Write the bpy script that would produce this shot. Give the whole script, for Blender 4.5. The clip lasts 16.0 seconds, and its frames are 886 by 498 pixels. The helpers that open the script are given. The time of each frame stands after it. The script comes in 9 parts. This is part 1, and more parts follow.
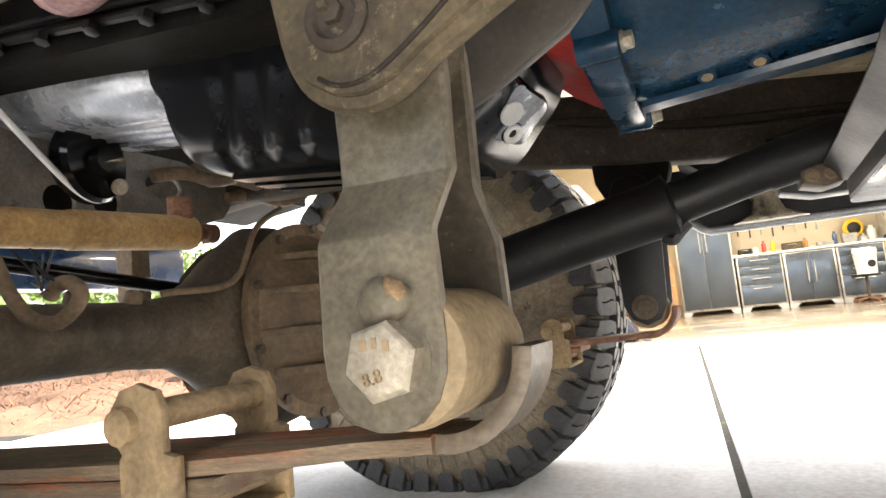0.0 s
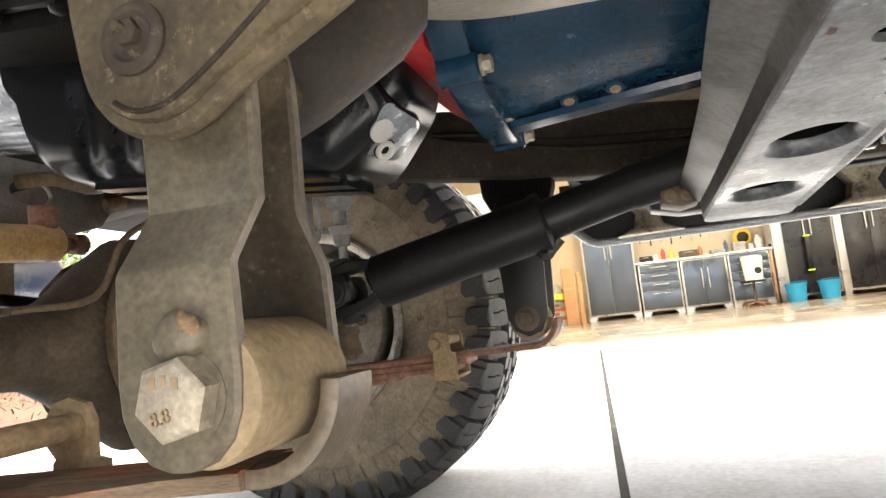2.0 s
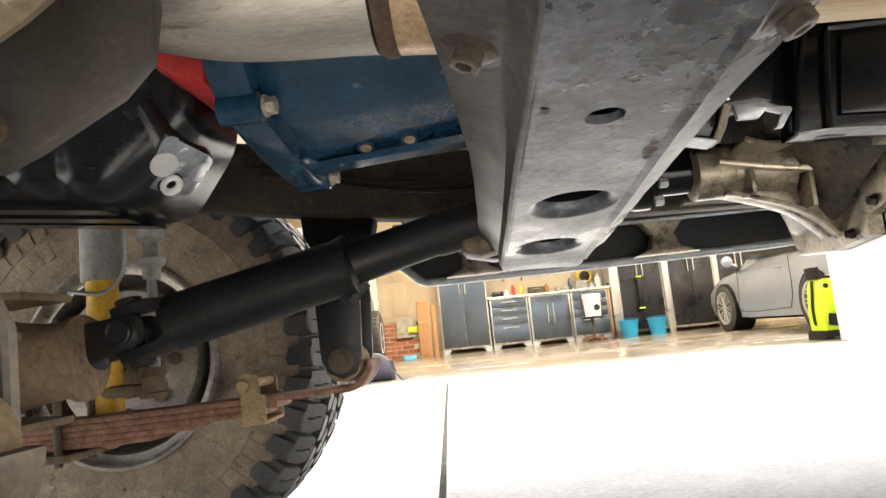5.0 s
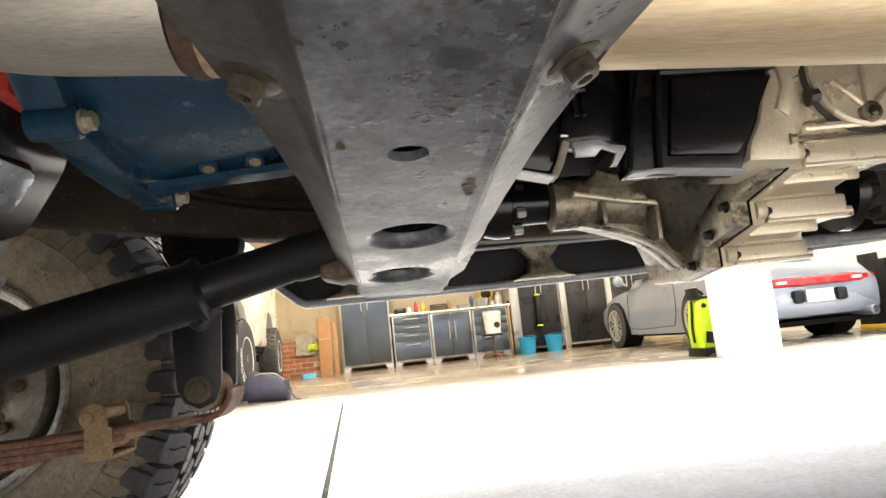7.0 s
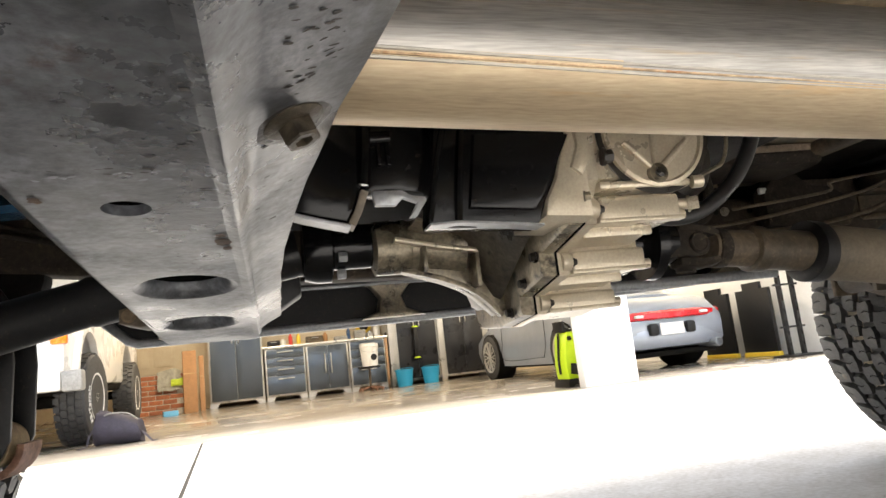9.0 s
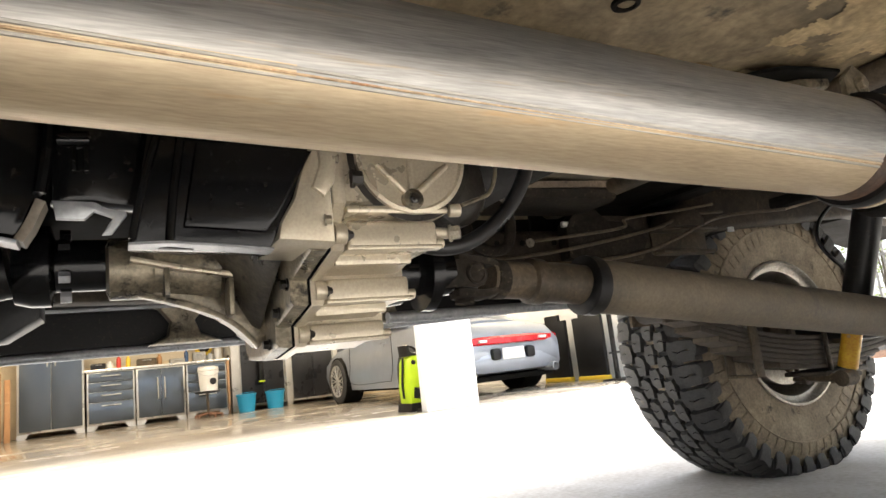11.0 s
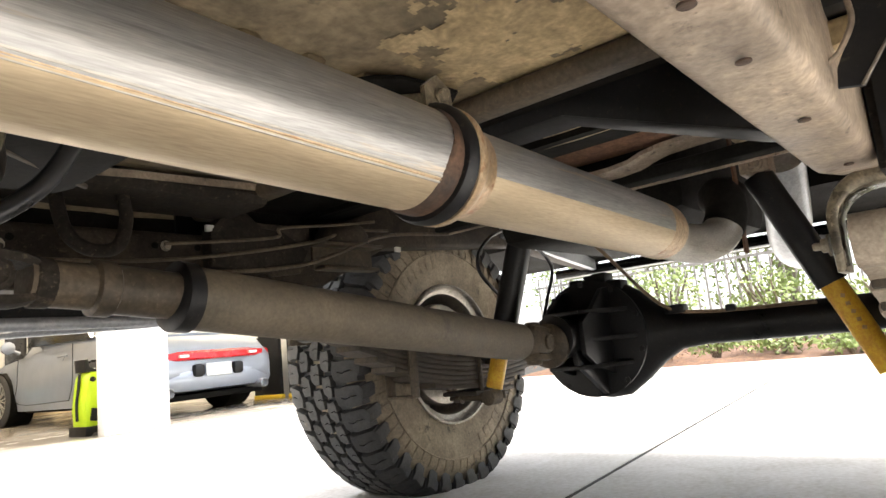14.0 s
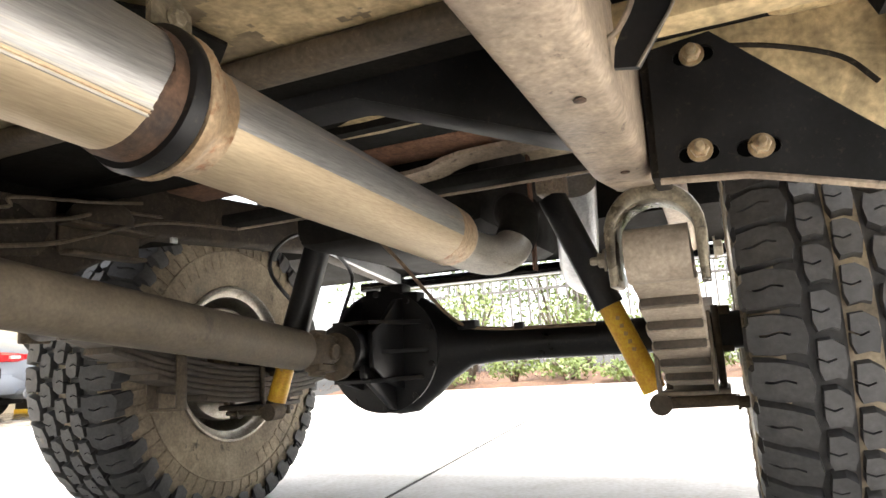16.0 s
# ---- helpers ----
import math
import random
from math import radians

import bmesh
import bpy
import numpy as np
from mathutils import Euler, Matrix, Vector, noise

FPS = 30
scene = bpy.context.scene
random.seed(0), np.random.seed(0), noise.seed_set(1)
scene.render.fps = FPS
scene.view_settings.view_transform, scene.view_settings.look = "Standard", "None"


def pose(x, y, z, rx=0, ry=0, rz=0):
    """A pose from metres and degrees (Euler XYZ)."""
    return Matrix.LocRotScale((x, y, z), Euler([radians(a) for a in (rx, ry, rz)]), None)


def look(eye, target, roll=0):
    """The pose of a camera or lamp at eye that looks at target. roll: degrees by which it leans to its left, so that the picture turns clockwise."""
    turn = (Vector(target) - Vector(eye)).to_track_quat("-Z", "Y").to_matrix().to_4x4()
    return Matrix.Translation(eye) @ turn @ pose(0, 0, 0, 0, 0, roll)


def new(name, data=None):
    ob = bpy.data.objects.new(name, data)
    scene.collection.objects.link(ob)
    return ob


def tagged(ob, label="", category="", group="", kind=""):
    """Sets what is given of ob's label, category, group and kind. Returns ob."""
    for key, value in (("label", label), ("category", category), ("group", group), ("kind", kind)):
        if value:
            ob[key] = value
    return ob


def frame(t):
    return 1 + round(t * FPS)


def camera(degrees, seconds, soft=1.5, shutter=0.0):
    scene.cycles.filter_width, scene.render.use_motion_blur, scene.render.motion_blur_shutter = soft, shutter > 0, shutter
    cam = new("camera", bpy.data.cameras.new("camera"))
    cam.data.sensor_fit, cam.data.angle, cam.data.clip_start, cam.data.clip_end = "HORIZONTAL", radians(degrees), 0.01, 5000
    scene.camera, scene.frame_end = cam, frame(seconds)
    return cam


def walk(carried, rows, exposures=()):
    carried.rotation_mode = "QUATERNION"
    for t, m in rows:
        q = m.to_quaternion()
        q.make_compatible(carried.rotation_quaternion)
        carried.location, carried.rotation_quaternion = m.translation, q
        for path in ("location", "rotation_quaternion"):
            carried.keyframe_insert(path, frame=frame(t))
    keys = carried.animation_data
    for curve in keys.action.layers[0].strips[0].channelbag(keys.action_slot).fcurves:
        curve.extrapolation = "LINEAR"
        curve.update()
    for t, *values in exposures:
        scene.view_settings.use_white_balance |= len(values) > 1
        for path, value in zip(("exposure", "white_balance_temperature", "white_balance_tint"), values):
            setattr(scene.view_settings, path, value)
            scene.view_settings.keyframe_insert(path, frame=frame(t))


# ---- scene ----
cam = camera(68.5, 16.0)
PATH = [
    (0, (0.125, -0.009, 0.353), (-0.674, 1.812, 0.57), -5.9),
    (0.5, (0.138, -0.005, 0.356), (-0.604, 1.84, 0.574), -6.2),
    (1, (0.149, 0.0, 0.358), (-0.533, 1.867, 0.574), -6.4),
    (1.5, (0.159, 0.003, 0.359), (-0.462, 1.892, 0.569), -6.3),
    (2, (0.168, 0.007, 0.359), (-0.39, 1.917, 0.566), -6.4),
    (2.5, (0.179, 0.007, 0.363), (-0.316, 1.934, 0.568), -6.2),
    (3, (0.189, 0.013, 0.363), (-0.239, 1.955, 0.575), -6.3),
    (3.5, (0.2, 0.023, 0.362), (-0.157, 1.978, 0.586), -6.2),
    (4, (0.213, 0.027, 0.365), (-0.07, 1.993, 0.605), -6.0),
    (6.3, (0.266, 0.04, 0.371), (0.324, 2.023, 0.626), -5.7),
    (6.5, (0.274, 0.045, 0.373), (0.36, 2.026, 0.629), -5.7),
    (7, (0.286, 0.043, 0.376), (0.444, 2.018, 0.651), -5.9),
    (7.5, (0.301, 0.042, 0.38), (0.537, 2.006, 0.674), -6.0),
    (8, (0.32, 0.044, 0.382), (0.646, 1.993, 0.689), -6.1),
    (8.5, (0.337, 0.047, 0.384), (0.759, 1.976, 0.699), -6.2),
    (9, (0.358, 0.046, 0.387), (0.875, 1.95, 0.716), -6.4),
    (9.2, (0.368, 0.045, 0.388), (0.923, 1.937, 0.724), -6.4),
    (11.3, (0.488, 0.061, 0.389), (1.468, 1.77, 0.729), -6.3),
    (11.5, (0.498, 0.06, 0.389), (1.518, 1.747, 0.723), -6.2),
    (12, (0.532, 0.063, 0.387), (1.655, 1.686, 0.714), -6.4),
    (12.5, (0.569, 0.066, 0.386), (1.794, 1.612, 0.714), -6.5),
    (13, (0.595, 0.061, 0.389), (1.93, 1.513, 0.721), -6.4),
    (13.5, (0.63, 0.057, 0.387), (2.073, 1.404, 0.711), -6.1),
    (14, (0.667, 0.052, 0.382), (2.209, 1.288, 0.688), -5.9),
    (14.5, (0.696, 0.047, 0.383), (2.329, 1.167, 0.668), -5.6),
    (15, (0.733, 0.052, 0.372), (2.447, 1.047, 0.645), -5.2),
    (15.5, (0.753, 0.048, 0.367), (2.526, 0.931, 0.645), -4.8),
    (16, (0.779, 0.056, 0.359), (2.598, 0.823, 0.678), -3.6),
]
walk(cam, [(t, look(eye, target, roll)) for t, eye, target, roll in PATH], [(0.0, 2.82), (2.0, 2.76), (4.0, 2.62), (6.5, 2.33), (9.0, 1.9), (11.5, 2.0), (14.0, 2.15), (16.0, 2.32)])

# ---- daylight: bright hazy sky and a soft high sun ----
world = bpy.data.worlds.new("sky")
scene.world = world
world.use_nodes = True
wn = world.node_tree.nodes
wl = world.node_tree.links
sky = wn.new("ShaderNodeTexSky")
sky.sky_type = "NISHITA"
sky.sun_disc = False
sky.sun_elevation = radians(63)
sky.sun_rotation = radians(118)
sky.dust_density = 3.0
sky.air_density = 1.0
wn["Background"].inputs["Strength"].default_value = 0.15
haze = wn.new("ShaderNodeHueSaturation")
haze.inputs["Saturation"].default_value = 0.35
wl.new(sky.outputs["Color"], haze.inputs["Color"])
wl.new(haze.outputs["Color"], wn["Background"].inputs["Color"])
sun_data = bpy.data.lights.new("sun", "SUN")
sun_data.energy = 2.4
sun_data.angle = radians(16)
sun_data.color = (1.0, 0.95, 0.88)
sun = new("sun", sun_data)
sun.matrix_world = look((4.2, -2.2, 9.5), (0.0, 0.0, 0.0))
scene.view_settings.exposure = 2.2

# ---- materials ----


def surf(name, c1, c2, rough=0.6, metal=0.0, scale=9.0, bump=0.15, fine=160.0, spots=None, spot_at=0.6, spot_scale=22.0,
         rough_var=0.15, random_tint=0.0, spec=0.5, stretch=None, coat=0.0, grunge=None, dust=0.0, island=0.0):
    """A weathered surface: two colours in large patches, fine grain in colour, gloss and relief, and a third colour in spots."""
    m = bpy.data.materials.new(name)
    m.use_nodes = True
    n, l = m.node_tree.nodes, m.node_tree.links
    bsdf = n["Principled BSDF"]
    co = n.new("ShaderNodeTexCoord")
    src = co.outputs["Object"]
    if stretch:
        mp = n.new("ShaderNodeMapping")
        mp.inputs["Scale"].default_value = stretch
        l.new(src, mp.inputs["Vector"])
        src = mp.outputs["Vector"]
    big = n.new("ShaderNodeTexNoise")
    big.inputs["Scale"].default_value = scale
    big.inputs["Detail"].default_value = 7
    big.inputs["Roughness"].default_value = 0.62
    l.new(src, big.inputs["Vector"])
    small = n.new("ShaderNodeTexNoise")
    small.inputs["Scale"].default_value = fine
    small.inputs["Detail"].default_value = 4
    l.new(src, small.inputs["Vector"])
    ramp = n.new("ShaderNodeValToRGB")
    ramp.color_ramp.elements[0].position, ramp.color_ramp.elements[1].position = 0.32, 0.68
    ramp.color_ramp.elements[0].color, ramp.color_ramp.elements[1].color = (*c1, 1), (*c2, 1)
    l.new(big.outputs["Fac"], ramp.inputs["Fac"])
    col = ramp.outputs["Color"]
    if spots:
        sp = n.new("ShaderNodeTexNoise")
        sp.inputs["Scale"].default_value = spot_scale
        sp.inputs["Detail"].default_value = 6
        sp.inputs["Roughness"].default_value = 0.7
        l.new(src, sp.inputs["Vector"])
        r2 = n.new("ShaderNodeValToRGB")
        r2.color_ramp.elements[0].position, r2.color_ramp.elements[1].position = spot_at, spot_at + 0.1
        l.new(sp.outputs["Fac"], r2.inputs["Fac"])
        mx = n.new("ShaderNodeMixRGB")
        mx.inputs["Color2"].default_value = (*spots, 1)
        l.new(r2.outputs["Color"], mx.inputs["Fac"])
        l.new(col, mx.inputs["Color1"])
        col = mx.outputs["Color"]
    if grunge is None:
        grunge = 0.0 if bump <= 0.03 else 0.5
    mid = n.new("ShaderNodeTexNoise")
    mid.inputs["Scale"].default_value = scale * 3.7
    mid.inputs["Detail"].default_value = 8
    mid.inputs["Roughness"].default_value = 0.7
    mid.inputs["Distortion"].default_value = 0.6
    l.new(src, mid.inputs["Vector"])
    for tex, lo, hi, fac in ((mid, 0.36, 0.64, grunge), (small, 0.3, 0.7, 0.15 + 0.5 * grunge)):
        st = n.new("ShaderNodeMapRange")
        st.inputs["From Min"].default_value, st.inputs["From Max"].default_value = lo, hi
        st.inputs["To Min"].default_value, st.inputs["To Max"].default_value = 0.2, 0.86
        l.new(tex.outputs["Fac"], st.inputs["Value"])
        gr = n.new("ShaderNodeMixRGB")
        gr.blend_type = "OVERLAY"
        gr.inputs["Fac"].default_value = fac
        l.new(col, gr.inputs["Color1"])
        l.new(st.outputs["Result"], gr.inputs["Color2"])
        col = gr.outputs["Color"]
    if dust:
        dn = n.new("ShaderNodeTexNoise")
        dn.inputs["Scale"].default_value = 130
        dn.inputs["Detail"].default_value = 5
        dn.inputs["Roughness"].default_value = 0.75
        l.new(src, dn.inputs["Vector"])
        dr = n.new("ShaderNodeMapRange")
        dr.inputs["From Min"].default_value, dr.inputs["From Max"].default_value = 0.58, 0.72
        dr.inputs["To Max"].default_value = dust
        l.new(dn.outputs["Fac"], dr.inputs["Value"])
        dm = n.new("ShaderNodeMixRGB")
        dm.inputs["Color2"].default_value = (0.34, 0.27, 0.17, 1)
        l.new(dr.outputs["Result"], dm.inputs["Fac"])
        l.new(col, dm.inputs["Color1"])
        col = dm.outputs["Color"]
    if island:
        ge = n.new("ShaderNodeNewGeometry")
        im = n.new("ShaderNodeMapRange")
        im.inputs["To Min"].default_value, im.inputs["To Max"].default_value = 1 - island, 1 + island
        l.new(ge.outputs["Random Per Island"], im.inputs["Value"])
        ih = n.new("ShaderNodeHueSaturation")
        l.new(im.outputs["Result"], ih.inputs["Value"])
        l.new(col, ih.inputs["Color"])
        col = ih.outputs["Color"]
    if random_tint:
        oi = n.new("ShaderNodeObjectInfo")
        hv = n.new("ShaderNodeHueSaturation")
        mr = n.new("ShaderNodeMapRange")
        mr.inputs["To Min"].default_value, mr.inputs["To Max"].default_value = 1 - random_tint, 1 + random_tint
        l.new(oi.outputs["Random"], mr.inputs["Value"])
        l.new(mr.outputs["Result"], hv.inputs["Value"])
        l.new(col, hv.inputs["Color"])
        col = hv.outputs["Color"]
    l.new(col, bsdf.inputs["Base Color"])
    bsdf.inputs["Metallic"].default_value = metal
    bsdf.inputs["Specular IOR Level"].default_value = spec
    bsdf.inputs["Coat Weight"].default_value = coat
    rr = n.new("ShaderNodeMapRange")
    rr.inputs["From Min"].default_value, rr.inputs["From Max"].default_value = 0.3, 0.7
    rr.inputs["To Min"].default_value, rr.inputs["To Max"].default_value = max(0.03, rough - rough_var), min(1, rough + rough_var)
    l.new(big.outputs["Fac"], rr.inputs["Value"])
    l.new(rr.outputs["Result"], bsdf.inputs["Roughness"])
    if bump:
        ad = n.new("ShaderNodeMath")
        ad.operation = "MULTIPLY_ADD"
        ad.inputs[1].default_value = 0.45
        l.new(small.outputs["Fac"], ad.inputs[0])
        l.new(big.outputs["Fac"], ad.inputs[2])
        bp = n.new("ShaderNodeBump")
        bp.inputs["Strength"].default_value = bump
        bp.inputs["Distance"].default_value = 0.004
        l.new(ad.outputs["Value"], bp.inputs["Height"])
        l.new(bp.outputs["Normal"], bsdf.inputs["Normal"])
    return m


def glass(name, tint=(0.9, 0.95, 0.95), rough=0.02):
    m = bpy.data.materials.new(name)
    m.use_nodes = True
    b = m.node_tree.nodes["Principled BSDF"]
    b.inputs["Base Color"].default_value = (*tint, 1)
    b.inputs["Transmission Weight"].default_value = 1
    b.inputs["Roughness"].default_value = rough
    return m


# truck
M_shackle = surf("dusty shackle steel", (0.074, 0.064, 0.045), (0.150, 0.129, 0.089), 0.45, 0.15, 8, 0.08, 320, (0.048, 0.043, 0.034), 0.60, 13, dust=0.18, grunge=0.40)
M_plate = surf("dark dusty plate", (0.034, 0.03, 0.025), (0.06, 0.053, 0.043), 0.5, 0, 9, 0.08, 220, (0.10, 0.085, 0.06), 0.68, 26, grunge=0.3, dust=0.15)
M_shackle_shaded = surf("shackle steel with painted shade and dust specks", (0.046, 0.038, 0.027), (0.098, 0.080, 0.055), 0.52, 0.1, 9, 0.12, 220, (0.16, 0.125, 0.08), 0.64, 60, grunge=0.5, dust=0.55)
M_hang = surf("mud-caked hanger", (0.038, 0.030, 0.020), (0.112, 0.089, 0.052), 0.8, 0, 13, 0.3, 240, (0.38, 0.28, 0.13), 0.67, 34, spec=0.3, dust=0.4, grunge=0.35)
# near-black: the gasket's own colour, elsewhere shade painted into recesses
M_gasket_shade = surf("black for the gasket and for painted shade", (0.002, 0.002, 0.002), (0.004, 0.004, 0.004), 0.9, 0, 8, 0, spec=0.05)
M_mud = surf("dried mud on steel", (0.196, 0.139, 0.078), (0.406, 0.292, 0.160), 0.85, 0, 18, 0.35, 240, (0.34, 0.26, 0.15), 0.66, 45, dust=0.3, grunge=0.32)
M_bush = surf("mud-filmed rubber bush", (0.20, 0.148, 0.086), (0.36, 0.27, 0.158), 0.8, 0, 14, 0.18, 240, (0.12, 0.095, 0.06), 0.62, 30, dust=0.2, grunge=0.25)
M_eye = surf("dusty steel spring eye", (0.088, 0.070, 0.049), (0.165, 0.130, 0.092), 0.48, 0.2, 14, 0.12, 240, (0.18, 0.09, 0.048), 0.60, 14, dust=0.2, grunge=0.35)
M_edge = surf("worn steel edge", (0.13, 0.11, 0.085), (0.22, 0.19, 0.15), 0.5, 0.2, 30, 0.15, grunge=0.25)
M_zinc = surf("dusty zinc bolt", (0.308, 0.270, 0.208), (0.426, 0.380, 0.295), 0.5, 0.35, 40, 0.2, 400, (0.35, 0.22, 0.1), 0.66, 60, dust=0.3, grunge=0.25)
M_axle = surf("dusty black axle paint", (0.050, 0.041, 0.030), (0.125, 0.095, 0.063), 0.55, 0, 9, 0.15, 180, (0.11, 0.082, 0.054), 0.62, 14, spec=0.3, dust=0.25, grunge=0.38)
M_axle_mud = surf("mud-filmed casting", (0.106, 0.074, 0.044), (0.227, 0.159, 0.094), 0.7, 0, 9, 0.4, 150, (0.06, 0.05, 0.04), 0.6, 18, dust=0.25, grunge=0.35)
M_black = surf("satin black paint", (0.005, 0.005, 0.005), (0.012, 0.012, 0.013), 0.42, 0, 8, 0.06, 220, (0.035, 0.032, 0.026), 0.68, 16, spec=0.35, dust=0.10, grunge=0.22)
M_gloss = surf("gloss black enamel", (0.003, 0.0032, 0.0036), (0.006, 0.0062, 0.007), 0.16, 0, 9, 0.05, 160, (0.02, 0.017, 0.012), 0.66, 24, rough_var=0.07, spec=0.32, dust=0.04, grunge=0.20)
M_black_dull = surf("dull black underseal", (0.004, 0.004, 0.003), (0.013, 0.011, 0.009), 0.8, 0, 10, 0.2, 140, spec=0.15)
M_leaf = surf("rust-streaked leaf spring", (0.116, 0.078, 0.049), (0.259, 0.189, 0.117), 0.65, 0.1, 8, 0.25, 200, (0.27, 0.085, 0.035), 0.52, 5, stretch=(1, 4, 14), dust=0.2, grunge=0.50)
M_leaf_far = surf("rusty red leaf spring", (0.20, 0.09, 0.055), (0.26, 0.15, 0.10), 0.7, 0.1, 12, 0.25, 200)
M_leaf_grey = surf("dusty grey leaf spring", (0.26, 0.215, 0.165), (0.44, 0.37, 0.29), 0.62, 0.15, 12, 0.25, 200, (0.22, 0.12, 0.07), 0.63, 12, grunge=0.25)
M_leaf_shaded = surf("brown leaf spring with shade painted in", (0.050, 0.041, 0.032), (0.105, 0.086, 0.066), 0.7, 0.1, 12, 0.25, 200, (0.15, 0.09, 0.055), 0.64, 12, grunge=0.3)
M_blue = surf("dark blue gearbox paint", (0.006, 0.032, 0.066), (0.012, 0.054, 0.100), 0.24, 0, 8, 0.05, 200, (0.014, 0.022, 0.034), 0.64, 18, spec=0.7, dust=0.05, grunge=0.25)
M_red = surf("red engine paint", (0.35, 0.02, 0.02), (0.5, 0.035, 0.03), 0.45, 0, 14, 0.15, grunge=0.25)
M_alloy = surf("cast aluminium case", (0.50, 0.435, 0.325), (0.64, 0.565, 0.435), 0.30, 0.45, 7, 0.035, 420, (0.10, 0.082, 0.06), 0.70, 30, grunge=0.05)
M_alloy_dirty = surf("oily cast aluminium", (0.07, 0.059, 0.042), (0.33, 0.285, 0.205), 0.32, 0.45, 16, 0.15, 260, (0.03, 0.027, 0.024), 0.55, 34, grunge=0.40)
M_pipe = surf("brushed stainless exhaust", (0.325, 0.325, 0.32), (0.475, 0.455, 0.415), 0.42, 0.76, 3, 0.012, 110, (0.53, 0.42, 0.28), 0.58, 6, rough_var=0.08, stretch=(0.45, 9, 9), grunge=0.25)
# gold tint plus the ground's light, painted on the pipes' lower half
M_pipe_gold_lit = surf("gold-tinted stainless with ground light painted in", (0.52, 0.41, 0.265), (0.64, 0.52, 0.36), 0.44, 0.62, 3, 0.012, 110, (0.60, 0.41, 0.22), 0.60, 5, rough_var=0.08, stretch=(0.6, 6, 6), grunge=0.12)
M_pipe_heat = surf("heat-tinted exhaust", (0.40, 0.27, 0.15), (0.60, 0.46, 0.30), 0.42, 0.6, 16, 0.1, 260, (0.33, 0.13, 0.045), 0.57, 34, grunge=0.3)
M_pipe_dull = surf("dull tail pipe", (0.33, 0.31, 0.27), (0.50, 0.47, 0.41), 0.42, 0.7, 6, 0.05, 200, (0.24, 0.2, 0.15), 0.62, 12, stretch=(0.6, 4, 4), grunge=0.15)
M_cross = surf("scuffed grey crossmember", (0.026, 0.027, 0.030), (0.128, 0.135, 0.148), 0.33, 0.32, 9, 0.12, 210, (0.040, 0.030, 0.026), 0.60, 34, rough_var=0.2, spec=0.5, grunge=0.75)
M_rail = surf("pale brown chassis rail", (0.20, 0.155, 0.115), (0.40, 0.32, 0.235), 0.55, 0.15, 9, 0.3, 200, (0.07, 0.048, 0.036), 0.60, 45, grunge=0.35)
M_rail_far = surf("brown-black chassis rail with dust specks", (0.022, 0.017, 0.013), (0.066, 0.052, 0.038), 0.7, 0, 9, 0.15, 170, (0.11, 0.082, 0.055), 0.62, 14, spec=0.25, dust=0.3, grunge=0.4)
M_rail_dark = surf("dark brown chassis rail", (0.011, 0.009, 0.007), (0.034, 0.028, 0.022), 0.75, 0, 9, 0.15, 170, (0.09, 0.066, 0.046), 0.64, 14, spec=0.2, dust=0.3, grunge=0.45)
M_cab_tan = surf("dusty tan cab paint", (0.38, 0.285, 0.15), (0.50, 0.385, 0.21), 0.6, 0, 5, 0.15, 120, (0.24, 0.19, 0.12), 0.62, 9)
M_grime = surf("oily black grime", (0.008, 0.007, 0.006), (0.035, 0.029, 0.022), 0.38, 0, 20, 0.35, 240, (0.12, 0.10, 0.07), 0.66, 38)
M_floor = surf("dust-coated floor pan", (0.072, 0.061, 0.043), (0.42, 0.325, 0.195), 0.70, 0, 3.6, 0.12, 90, (0.055, 0.048, 0.038), 0.60, 9, grunge=0.40)
M_rust = surf("rusted bracket", (0.120, 0.054, 0.030), (0.192, 0.102, 0.060), 0.8, 0, 16, 0.35, 200)
M_rust_dark = surf("dark greasy rust", (0.03, 0.02, 0.014), (0.10, 0.055, 0.032), 0.7, 0, 22, 0.4, 240, (0.17, 0.10, 0.06), 0.64, 50)
M_cap = surf("pale dull plug", (0.6, 0.6, 0.58), (0.7, 0.7, 0.67), 0.45, 0.2, 30, 0.05, 300, grunge=0.00)
M_pan = surf("black oil pan enamel", (0.006, 0.007, 0.009), (0.011, 0.0125, 0.015), 0.24, 0, 6, 0.03, 140, (0.035, 0.032, 0.027), 0.70, 22, rough_var=0.03, spec=0.42, dust=0.02, grunge=0.10)
M_facet_sheen = surf("gloss enamel with bright reflection painted in", (0.26, 0.285, 0.32), (0.56, 0.59, 0.64), 0.24, 0.5, 12, 0.03, 160, spec=0.8, grunge=0.15)
# pale colour stands for the drive's reflection on the pan front
M_pan_sheen = surf("dusty pan enamel with drive reflection painted in", (0.15, 0.165, 0.19), (0.58, 0.61, 0.66), 0.28, 0.35, 9, 0.05, 160, (0.07, 0.062, 0.055), 0.60, 18, rough_var=0.1, spec=0.8, grunge=0.3)
M_gold = surf("gold zinc plating", (0.34, 0.25, 0.14), (0.52, 0.42, 0.28), 0.34, 0.7, 40, 0.1, 300, (0.22, 0.10, 0.05), 0.62, 60, grunge=0.15)
M_yellow = surf("yellow shock paint", (0.62, 0.33, 0.015), (0.75, 0.43, 0.03), 0.42, 0, 10, 0.12, 200, (0.25, 0.16, 0.05), 0.68, 22, grunge=0.30)
M_damper = surf("dirty yellow steering damper", (0.40, 0.235, 0.08), (0.62, 0.41, 0.17), 0.5, 0, 9, 0.2, 200, (0.18, 0.12, 0.06), 0.64, 14, grunge=0.35)
